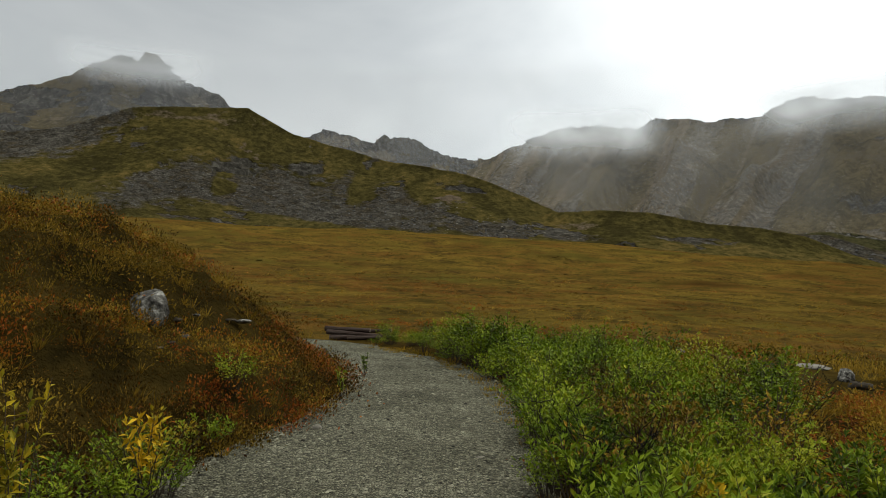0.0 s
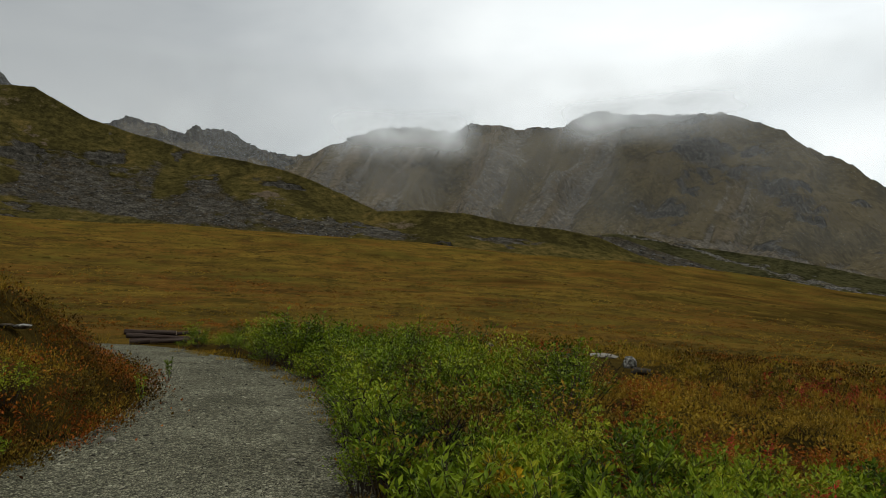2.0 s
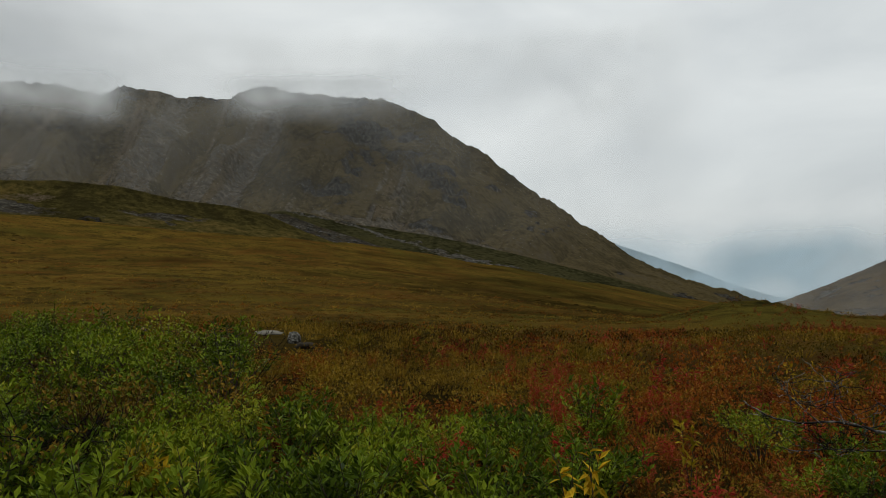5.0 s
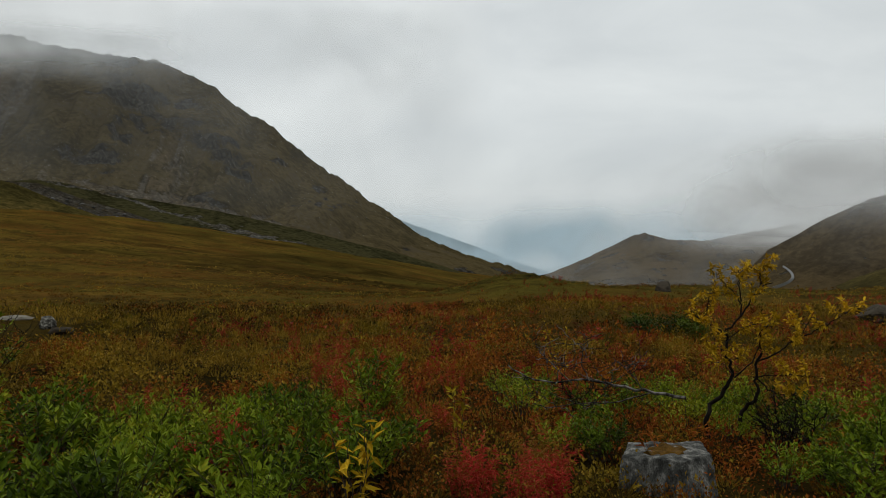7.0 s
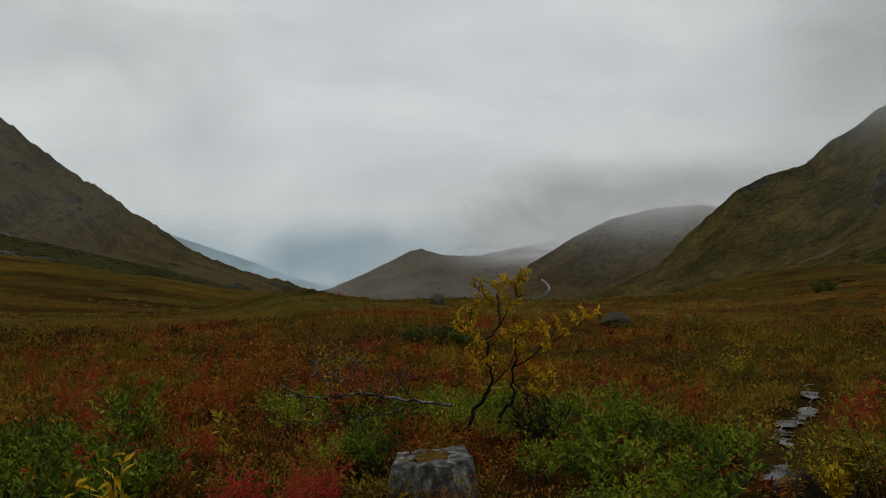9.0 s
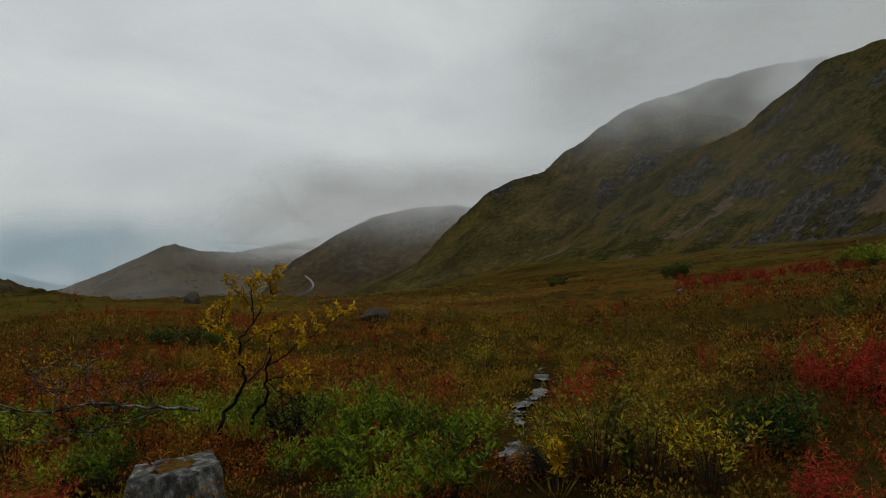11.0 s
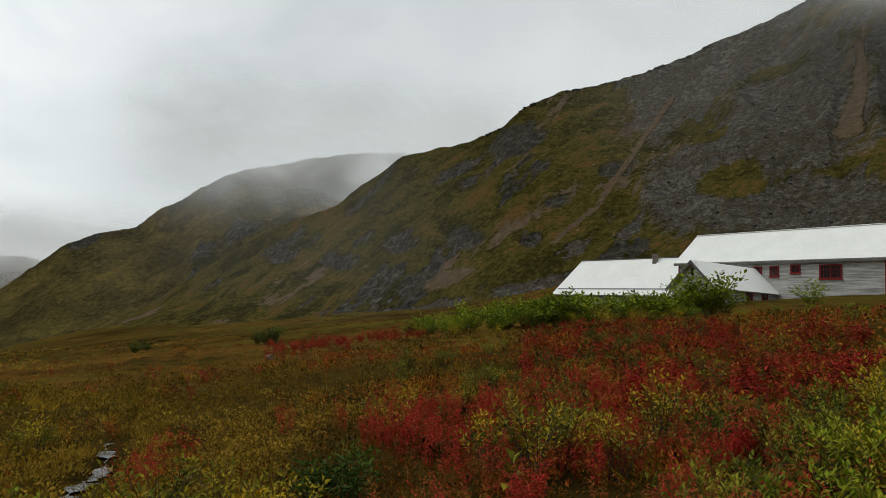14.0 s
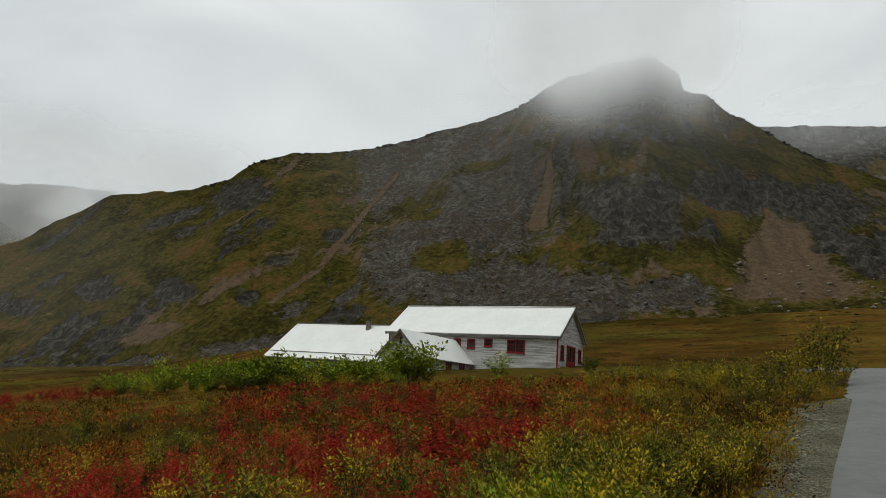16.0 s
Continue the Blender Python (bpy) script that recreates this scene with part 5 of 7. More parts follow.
mid_clumps = [clump_form(0.42, 0.28, 26, 0.088, 0.5) for _ in range(6)]


def dome_form(radius, height, n, leaf, wide, lift=0.5):
    """A low rounded bush, as the leaves of its outer shell."""
    a, c = RNG.uniform(0, 2 * np.pi, n), RNG.uniform(0.05, 1, n)
    out = np.stack([np.cos(a) * np.sqrt(1 - c * c), np.sin(a) * np.sqrt(1 - c * c), c], 1)
    bulge = 1 + 0.35 * vnoise(a * 1.3, c * 3, int(RNG.integers(0, 999)))
    base = out * (radius, radius, height) * (bulge * RNG.uniform(0.72, 1.05, n))[:, None]
    way = out * 0.7 + RNG.normal(0, 0.45, (n, 3)) + (0, 0, lift)
    size = leaf * RNG.uniform(0.6, 1.2, n)
    return leaves(base, way, size, size * wide, 0.1)


def bushes(kinds, forms, x, y, size, fields, sink=0.04):
    """Low bushes over a stretch of land; which kind grows where follows patches of a few metres."""
    best = np.argmax(np.stack(fields), 0)
    for k, (name, label, mat) in enumerate(kinds):
        i = best == k
        if i.sum() > 3:
            sow(name, label, "dwarf shrub", forms, x[i], y[i], size[i], mat, sink)


KINDS = [("dwarf_birch", "rust-red dwarf birch bushes over the tundra", m_heath), ("olive_heath", "olive and ochre heath bushes over the tundra", m_olive), ("golden_heath", "tawny gold low heath over the tundra", m_meadow), ("dwarf_willow", "dwarf willow with green and lime leaves", m_lime), ("crowberry", "dark brown crowberry cushions", m_brown)]


def patches_at(x, y, wide):
    a, r = np.degrees(np.arctan2(x, y)) % 360, np.hypot(x, y)
    east = smooth(92, 104, a) * smooth(128, 118, a)
    f = [fbm(x / wide, y / wide, 4, 210 + 7 * k, 0.6) for k in range(5)]
    return [f[0] + 0.10 * smooth(24, 60, a) - 0.10 * east, f[1] + 0.06, f[2] - 0.02 + 0.16 * east, f[3] - 0.24 + 0.20 * smooth(132, 160, a), f[4] - 0.06 + 0.12 * smooth(108, 120, a) * smooth(150, 130, a) + 0.30 * smooth(30, 37, a) * smooth(54, 42, a) * smooth(11, 15, r)]


dome_near = [dome_form(0.22, 0.22, 125, 0.034, 0.5) for _ in range(8)]
dome_next = [dome_form(0.30, 0.26, 72, 0.054, 0.5) for _ in range(8)]
dome_mid = [dome_form(0.42, 0.34, 48, 0.100, 0.5) for _ in range(8)]
xb, yb = strew(1150, 18, 184, 3.0, 7.6, 0.8, 0.12)
bushes(KINDS, dome_near, xb, yb, RNG.uniform(0.5, 1.25, len(xb)), patches_at(xb, yb, 2.4))
xb, yb = strew(1800, 18, 184, 7.2, 14, 0.85, 0.16)
bushes(KINDS, dome_next, xb, yb, RNG.uniform(0.5, 1.25, len(xb)), patches_at(xb, yb, 3.0))
xb, yb = strew(2700, 18, 184, 13, 34, 0.85, 0.2)
turf = (np.abs(np.degrees(np.arctan2(xb, yb)) - 29.8) < 3.6) & (np.hypot(xb, yb) < 21)
xb, yb = xb[~turf], yb[~turf]
bushes(KINDS, dome_mid, xb, yb, RNG.uniform(0.45, 1.3, len(xb)) * np.interp(np.hypot(xb, yb), (13, 25, 34), (0.85, 0.95, 0.5)), patches_at(xb, yb, 4.5))
dome_mound = [dome_form(0.20, 0.16, 60, 0.032, 0.5) for _ in range(8)]
xb, yb = strew(2500, -40, -4, 4.4, 16, 0.9, 0.04)
bare = np.abs(np.degrees(np.arctan2(xb, yb)) + 18.2) < 2.6 + 0.8 * fbm(xb * 2, yb * 2, 2, 305)
bare &= (mound(xb, yb) > 0.8) & (mound(xb, yb) < 1.9)
xb, yb = xb[~bare], yb[~bare]
low = smooth(0.9, 0.2, mound(xb, yb))
lay = [0.06 + fbm(xb / 0.9, yb / 0.9, 4, 301), 0.12 + fbm(xb / 0.9, yb / 0.9, 4, 302), fbm(xb / 0.9, yb / 0.9, 4, 303) - 0.24 + 0.60 * low, fbm(xb / 0.9, yb / 0.9, 4, 304) - 0.02]
bushes([("crowberry", "dark brown crowberry matting the mound", m_brown), ("mound_heath", "olive heath on the mound", m_olive), ("rusty_heath", "rust-red heath on the mound's flank", m_heath), ("golden_heath", "tawny moss on the mound", m_grass)], dome_mound, xb, yb, RNG.uniform(0.5, 1.5, len(xb)), lay, 0.03)
dome_tuft = [dome_form(0.30, 0.30, 95, 0.045, 0.5, 0.8) for _ in range(6)]
xb, yb = strew(460, -40, -4, 4.6, 15, 1.0, 0.06)
lay = [0.04 + fbm(xb / 1.3, yb / 1.3, 3, 311), 0.14 + fbm(xb / 1.3, yb / 1.3, 3, 312), fbm(xb / 1.3, yb / 1.3, 3, 313) - 0.05]
bushes([("crowberry", "dark ragged crowberry tufts on the mound", m_brown), ("mound_heath", "olive heath tufts on the mound", m_olive), ("rusty_heath", "rust-brown heath tufts on the mound", m_heath)], dome_tuft, xb, yb, RNG.uniform(0.45, 1.15, len(xb)), lay, 0.03)
dome_far = [dome_form(0.60, 0.42, 22, 0.17, 0.55) for _ in range(8)]
xb, yb = strew(5200, -20, 112, 32, 190, 1.5, 0.2)
far = [fbm(xb / 20, yb / 20, 4, 321 + 5 * k, 0.6) for k in range(4)]
bushes([("crowberry", "dark crowberry dotting the far meadow", m_brown), ("olive_heath", "olive heath dotting the far meadow", m_olive), ("golden_heath", "tawny heath dotting the far meadow", m_grass), ("dwarf_birch", "rusty dwarf birch dotting the far meadow", m_heath)], dome_far, xb, yb, RNG.uniform(0.35, 1.0, len(xb)) * np.interp(np.hypot(xb, yb), (32, 60, 190), (0.6, 0.9, 1.7)), [far[0] + 0.06, far[1] + 0.10, far[2], far[3] - 0.06], 0.05)
xf, yf = strew(900, -8, 14, 7.5, 17, 1.0, -0.25)
near_edge = (segment_distance(xf, yf, EDGE_R)[0] < 0.45)
sow("verge_grass", "ochre grass fringing the gravel under the willows", "grass", [grass_form(0.16, 0.22, 26, 0.010) for _ in range(4)], xf[near_edge], yf[near_edge], RNG.uniform(0.6, 1.3, near_edge.sum()), m_meadow, 0.0)
xe, ye = strew(22, 140, 168, 4.8, 7.0, 1.0, 0.2)
sow("sedge_tuft", "long arching yellow-green sedge among the fireweed", "sedge", [grass_form(0.38, 0.3, 22, 0.008) for _ in range(4)], xe, ye, RNG.uniform(0.7, 1.2, len(xe)), m_lime, 0.01)


def hummock_form():
    """A low uneven cushion of heath."""
    a = np.arange(6) * np.pi / 3
    rings = [np.stack([np.cos(a) * k * q, np.sin(a) * k * q, np.full(6, h)], 1) for k, h, q in ((1.0, -0.05, RNG.uniform(0.75, 1.2, 6)), (0.62, 0.24, RNG.uniform(0.7, 1.2, 6)))]
    v = np.concatenate(rings + [np.array([[RNG.normal(0, 0.1), RNG.normal(0, 0.1), 0.34]])])
    f = [t for j in range(6) for t in ((j, (j + 1) % 6, 6 + (j + 1) % 6), (j, 6 + (j + 1) % 6, 6 + j), (6 + j, 6 + (j + 1) % 6, 12))]
    return v, np.array(f)


x5, y5 = strew(11000, -38, 186, 22, 300, 1.5, 0.12, (16.0, -0.1, 48))
hum = sow("heath_hummocks", "low uneven cushions of ochre heath across the valley floor", "heath", [hummock_form() for _ in range(8)], x5, y5, RNG.uniform(0.25, 0.8, len(x5)) * np.interp(np.hypot(x5, y5), (18, 60, 320), (0.5, 0.9, 2.0)), m_ground, 0.05)
at_hum = np.array([v.co[:2] for v in hum.data.vertices])
cover(hum.data, ground_cover(at_hum[:, 0], at_hum[:, 1]))
hum.data.polygons.foreach_set("use_smooth", [True] * len(hum.data.polygons))
tufts = [grass_form(0.28, 0.16, 26) for _ in range(4)]
xm, ym = strew(380, -38, -5, 4.8, 15, 1.0, 0.02)
sow("grass_tufts", "rusty dry grass hanging on the mound", "grass", tufts, xm, ym, RNG.uniform(0.5, 1.0, len(xm)), m_grass, 0.01)
xr, yr = strew(420, 166, 184, 7, 24, 1.0, 0.0)
sow("grass_tufts", "brown grass fringing the gravel shoulder", "grass", tufts, xr, yr, RNG.uniform(0.6, 1.3, len(xr)), m_grass, 0.01)
xr, yr = strew(260, 168, 183, 9, 26, 1.0, 0.05)
sow("dwarf_willow", "lime dwarf willow fringing the gravel shoulder", "dwarf willow", near_clumps, xr, yr, RNG.uniform(0.7, 1.6, len(xr)), m_lime, 0.02)
x6, y6 = strew(1900, -37, 178, 3.0, 26, 0.9, 0.02, (3.0, -0.05, 19))
sow("grass_tufts", "straw-yellow grass tufts scattered over the tundra", "grass", tufts, x6, y6, RNG.uniform(0.5, 1.2, len(x6)) * np.interp(np.hypot(x6, y6), (3, 24), (0.8, 1.8)), m_grass, 0.01)

for label, mat in (("dark brown leaf litter between the plants", m_brown), ("rusty leaf litter between the plants", m_heath)):
    xs, ys = strew(1300, -38, 182, 3.4, 13, 0.8, 0.1)
    sow("leaf_litter", label, "leaf litter", [clump_form(0.55, 0.05, 9, 0.045, 0.5) for _ in range(5)], xs, ys, RNG.uniform(0.8, 1.3, len(xs)), mat, 0.0)
xs, ys = strew(520, 0, 360, 0.9, 4.6, 0.8, 0.14)
sow("heath_cover", "rusty heath leaves close beside the path", "heath", near_clumps, xs, ys, RNG.uniform(0.5, 1.0, len(xs)), m_heath, 0.03)
xs, ys = strew(300, 0, 360, 0.9, 4.6, 0.8, 0.14)
sow("olive_cover", "olive heath leaves close beside the path", "heath", near_clumps, xs, ys, RNG.uniform(0.5, 1.0, len(xs)), m_olive, 0.03)
xs, ys = strew(900, 184, 324, 4.5, 26, 1.0, 0.14)
sow("olive_cover", "olive and brown heath across the path", "heath", mid_clumps, xs, ys, RNG.uniform(0.6, 1.3, len(xs)), m_olive, 0.03)
x7, y7 = strew(1300, 26, 112, 6.5, 28, 1.0, 0.1, (2.6, 0.0, 83))
sow("tawny_grass", "tawny autumn grass hummocks in the heath", "grass", [grass_form(0.24, 0.35, 34, 0.011) for _ in range(4)], x7, y7, RNG.uniform(0.7, 1.5, len(x7)) * np.interp(np.hypot(x7, y7), (6, 28), (0.8, 1.5)), m_grass, 0.01)

# ---------------------------------------------------------------- rocks and logs
m_granite = surface("lichened_granite", [(0.30, (0.018, 0.018, 0.016)), (0.44, (0.055, 0.055, 0.049)), (0.54, (0.115, 0.113, 0.102)), (0.66, (0.27, 0.262, 0.235))], 9, 10, 0.95, 1.0, 30, fine=0.5, stretch=(1.6, 1.6, 0.6), specular=0.1)
m_lichen = surface("white_lichened_boulder", [(0.36, (0.022, 0.020, 0.016)), (0.46, (0.065, 0.060, 0.050)), (0.53, (0.11, 0.104, 0.086)), (0.62, (0.30, 0.287, 0.245))], 11, 12, 0.9, 0.9, 26, fine=0.35)
m_pale = surface("pale_stone", [(0.3, (0.11, 0.10, 0.078)), (0.7, (0.26, 0.235, 0.185))], 6, 6, 0.9, 0.5, 24, fine=0.2)
m_darkrock = surface("dark_stone", [(0.3, (0.022, 0.018, 0.012)), (0.7, (0.082, 0.066, 0.046))], 5, 6, 1.0, 0.6, 20, fine=0.25)
m_rockmoss = surface("orange_moss", [(0.3, (0.040, 0.024, 0.006)), (0.7, (0.15, 0.075, 0.012))], 12, 6, 1.0, 0.8, 60, fine=0.3)
m_log = surface("weathered_log", [(0.3, (0.018, 0.011, 0.008)), (0.5, (0.042, 0.027, 0.020)), (0.75, (0.10, 0.075, 0.062))], 3, 7, 0.9, 0.6, 16, fine=0.3, stretch=(0.3, 3, 3))
m_cut = surface("log_end", [(0.3, (0.10, 0.075, 0.05)), (0.7, (0.24, 0.19, 0.13))], 9, 5, 0.9, 0.3)
m_water = surface("puddle_water", [(0.3, (0.02, 0.018, 0.014)), (0.7, (0.035, 0.032, 0.026))], 2, 3, 0.12, 0.25, 14, specular=0.4)


def rock_mesh(size, seed, cuts=9, level=4, boxy=False):
    """A boulder: a ball cut by flat breaks and roughened."""
    bm = bmesh.new()
    bmesh.ops.create_icosphere(bm, subdivisions=level, radius=1.0)
    rng = random.Random(seed)
    planes = [(Vector(d).normalized(), k) for d, k in (((0.06, 0.05, 1), 0.58), ((1, 0.25, 0.2), 0.72), ((-1, 0.15, 0.45), 0.66), ((0, 1, 0.1), 0.7), ((0.2, -1, 0.12), 0.66), ((-0.6, -0.7, 0.3), 0.8))] if boxy else []
    for _ in range(cuts):
        d = Vector((rng.gauss(0, 1), rng.gauss(0, 1), rng.gauss(0, 0.9))).normalized()
        planes.append((d, rng.uniform(0.55, 0.85)))
    for v in bm.verts:
        for d, k in planes:
            over = v.co.dot(d) - k
            if over > 0:
                v.co -= d * over * 0.92
        p = v.co * 2.2 + Vector((seed, 0, 0))
        v.co *= 1 + 0.055 * noise.fractal(p, 0.8, 2.0, 5)
        v.co = Vector((v.co.x * size[0], v.co.y * size[1], v.co.z * size[2]))
    return bm


def rock(name, label, az, r, size, seed, mat, up=0.25, turn=0.0, category="rock", level=4, boxy=False):
    x, y = polar(az, r)
    ob = part(name, rock_mesh(size, seed, 4 if boxy else 9, level, boxy), mat)
    ob.matrix_basis = pose(x, y, float(ground_z(np.array([x]), np.array([y]))[0]) + size[2] * up, 0, 0, turn)
    return tagged(ob, label, category)


def meets(az, el, start=3.0):
    """How far the land lies along a line of sight."""
    r = np.geomspace(start, 400, 1500)
    x, y = polar(az, r)
    below = EYE + r * math.tan(radians(el)) < ground_z(x, y)
    return float(r[np.argmax(below)]) if below.any() else 400.0


rock("boulder", "grey lichened boulder bedded in the heath mound", -23.3, meets(-23.3, -2.6), (0.34, 0.28, 0.31), 3, m_lichen, 0.15, 128, level=5)
b = rock("granite_block", "squared grey granite block with mossy top beside the fireweed", 79.7, 4.85, (0.46, 0.42, 0.52), 12, m_granite, -0.22, 8, boxy=True, level=5)
cap = bmesh.new()
bmesh.ops.create_icosphere(cap, subdivisions=3, radius=1.0)
for v in cap.verts:
    v.co = Vector((v.co.x * 0.17, v.co.y * 0.16, v.co.z * 0.05 + 0.285)) * (1 + 0.12 * noise.noise(v.co * 3))
part("moss", cap, m_rockmoss, b, "rusty orange moss cap")
rock("stone_slab", "flat pale stone slab lying on the meadow", 28.3, meets(28.3, -6.1), (0.52, 0.34, 0.09), 5, m_pale, 0.35, -28)
rock("rock", "grey rock with white lichen beside the slab", 30.3, meets(30.3, -6.9), (0.24, 0.20, 0.22), 7, m_lichen, 0.3, 40)
rock("rock", "low dark rock beside the slab", 31.3, meets(31.3, -7.4), (0.28, 0.20, 0.15), 8, m_darkrock, 0.3, 10)
rock("rock", "dark boulder on the edge of the rise", 78.1, meets(78.1, -5.5), (0.95, 0.7, 0.62), 9, m_darkrock, 0.25, 0)
rock("rock", "dark mossy rock low in the heath", 92.7, meets(92.7, -7.2), (0.85, 0.6, 0.40), 10, m_darkrock, 0.2, 0)
rock("rock", "dark wet rock beside the rill", 106.9, 5.1, (0.17, 0.15, 0.13), 11, m_darkrock, 0.5, 0)
rock("rock", "small pale rock on the slope", 117.4, meets(117.4, -4.6), (0.22, 0.18, 0.15), 13, m_pale, 0.5, 0)
rock("rock", "white stone lying on the gravel", 3.06, 6.2, (0.10, 0.06, 0.025), 14, m_pale, 0.8, 60, level=2)
rock("rock", "pale stone at the gravel's edge", -10.3, 7.35, (0.07, 0.06, 0.05), 15, m_pale, 0.6, 60, level=2)
rock("rock", "small grey rock among the willows", 19.0, meets(19.0, -5.6), (0.18, 0.15, 0.13), 16, m_pale, 0.7, 60, level=3)
for k, (a, e, s) in enumerate(((-16.3, -3.2, 0.12), (-17.2, -3.0, 0.08), (-21.2, -3.0, 0.08), (-20.6, -4.2, 0.09), (-20.9, -3.9, 0.06), (-21.6, -4.6, 0.06), (-19.8, -2.6, 0.06), (-18.6, -3.6, 0.05), (-15.4, -4.0, 0.06), (-22.4, -5.0, 0.06))):
    rock("rock", "flat broken stone on the eroded side of the mound", a, meets(a, e), (s, s * 0.7, s * 0.32), 30 + k, m_darkrock if k % 3 else m_lichen, 0.5, 37 * k, level=2)


def log(start, end, radius, seed):
    """A peeled log with knots, slightly bent, and its two sawn ends."""
    a, b = Vector(start), Vector(end)
    n, sides = 14, 12
    root = tagged(new("log"), "weathered dark log stacked at the bend of the path", "log", "stack of logs")
    root.location = a
    d = b - a
    q = d.to_track_quat("X", "Z")
    s = np.linspace(0, d.length, n)
    th = np.arange(sides) * 2 * np.pi / sides
    rad = radius * (1 - 0.18 * s / d.length)[:, None] * (1 + 0.10 * fbm(s[:, None] * 3, th[None, :] * 1.2 + seed, 3, seed))
    bend = 0.04 * np.sin(s * 1.7 + seed)
    v = np.stack([np.repeat(s[:, None], sides, 1), rad * np.cos(th) + bend[:, None], rad * np.sin(th)], 2).reshape(-1, 3)
    part("trunk", mesh_of("trunk", v, grid_faces(n, sides, True), m_log, True), None, root)
    for k in (0, n - 1):
        bm = bmesh.new()
        ring = [bm.verts.new(v[k * sides + j]) for j in range(sides)]
        bm.faces.new(ring if k else ring[::-1])
        part("sawn_end", bm, m_cut, root, "greyed sawn end")
    root.rotation_mode = "QUATERNION"
    root.rotation_quaternion = q


gz = float(ground_z(np.array([-2.5]), np.array([19.9]))[0])
for k, (p, q, r) in enumerate((((-3.25, 19.6, 0.06), (-1.95, 19.9, 0.07), 0.065), ((-3.1, 20.1, 0.07), (-1.8, 19.6, 0.06), 0.07), ((-3.3, 20.2, 0.06), (-2.0, 20.3, 0.07), 0.06), ((-3.35, 19.8, 0.22), (-1.6, 19.6, 0.08), 0.06), ((-2.95, 20.25, 0.17), (-1.5, 20.0, 0.24), 0.05), ((-3.45, 20.0, 0.30), (-2.1, 19.8, 0.25), 0.06), ((-2.7, 19.45, 0.07), (-1.45, 19.75, 0.06), 0.05))):
    log((p[0], p[1], gz + p[2] + 0.02), (q[0], q[1], gz + q[2] + 0.02), r * 1.25, k + 3)

# loose stones of the gravel
pebbles = []
for k in range(5):
    bm = rock_mesh((1.0, 0.8, 0.55), 60 + k, 3, 1)
    bm.verts.ensure_lookup_table()
    pebbles.append((np.array([v.co[:] for v in bm.verts]), np.array([[v.index for v in f.verts] for f in bm.faces])))
    bm.free()
m_pebble = surface("gravel_stones", [(0.3, (0.066, 0.063, 0.043)), (0.7, (0.22, 0.21, 0.145))], 3, 4, 0.95, 0.0, island=0.9)
az, r = RNG.uniform(-32, 10, 14000), 3.4 + 12 * RNG.uniform(0, 1, 14000) ** 1.4
xg, yg = polar(az, r)
ins = on_path(xg, yg)[1]
ok = (ins > -0.25) & (RNG.uniform(0, 1, len(xg)) < np.where(ins > 0.5, 0.6, 0.9))
az, r = RNG.uniform(176, 186, 3000), RNG.uniform(6, 18, 3000)
xh, yh = polar(az, r)
okh = (on_path(xh, yh)[1] > -0.1) & (xh > np.interp(yh, ROAD_R[::-1, 1], ROAD_R[::-1, 0]) + 0.05)
xg, yg = np.concatenate([xg[ok], xh[okh]]), np.concatenate([yg[ok], yh[okh]])
sow("gravel_stones", "loose grey stones of the gravel path", "gravel", pebbles, xg, yg, np.abs(RNG.normal(0, 0.008, len(xg))) + 0.007 + 0.0009 * np.hypot(xg, yg), m_pebble, -0.03)


def boulders(face, n, low, size, label, seed_level=0.55):
    """Blocks lying on the bare scree of a mountain side."""
    p, w, v = FACES[face]
    ok = np.nonzero((w[:, 0] > seed_level) & (v > low) & (v < 0.98))[0]
    pick = RNG.choice(ok, min(n, len(ok)), replace=False)
    vs, fs, count = [], [], 0
    for i in pick:
        bv, bf = pebbles[RNG.integers(0, len(pebbles))]
        k = size * RNG.uniform(0.4, 1.0) ** 2 + 0.25 * size
        c, sn = math.cos(i), math.sin(i)
        q = bv * k
        vs.append(np.stack([q[:, 0] * c - q[:, 1] * sn, q[:, 0] * sn + q[:, 1] * c, q[:, 2]], 1) + p[i] + (RNG.uniform(-2, 2), RNG.uniform(-2, 2), 0.2 * k))
        fs.append(bf + count)
        count += len(bv)
    me = mesh_of("scree_boulders", np.concatenate(vs), np.concatenate(fs), m_block)
    tagged(new("scree_boulders", me), label, "boulders", kind="stuff")


m_block = surface("scree_block", [(0.3, (0.055, 0.053, 0.049)), (0.7, (0.125, 0.120, 0.112))], 0.6, 5, 0.95, 0.3, island=0.5)
boulders("mountain_crag", 700, 0.3, 0.75, "grey blocks strewn down the crag's scree")
boulders("mountain_scree_hill", 700, 0.3, 0.9, "grey blocks strewn over the scree hill")


def fan_stones(face, az0, az1, v0, v1, n, size, label):
    """Pale stones scattered over a fan of debris."""
    p, _, v = FACES[face]
    a = np.degrees(np.arctan2(p[:, 0], p[:, 1])) % 360
    ok = np.nonzero((a > az0) & (a < az1) & (v > v0) & (v < v1))[0]
    vs, fs, count = [], [], 0
    for i in RNG.choice(ok, n, replace=False):
        bv, bf = pebbles[RNG.integers(0, len(pebbles))]
        k = size * (0.3 + RNG.uniform(0, 1) ** 3)
        vs.append(bv * k + p[i] + (RNG.uniform(-2, 2), RNG.uniform(-2, 2), 0.2 * k))
        fs.append(bf + count)
        count += len(bv)
    tagged(new("fan_stones", mesh_of("fan_stones", np.concatenate(vs), np.concatenate(fs), m_pale)), label, "stones", kind="stuff")


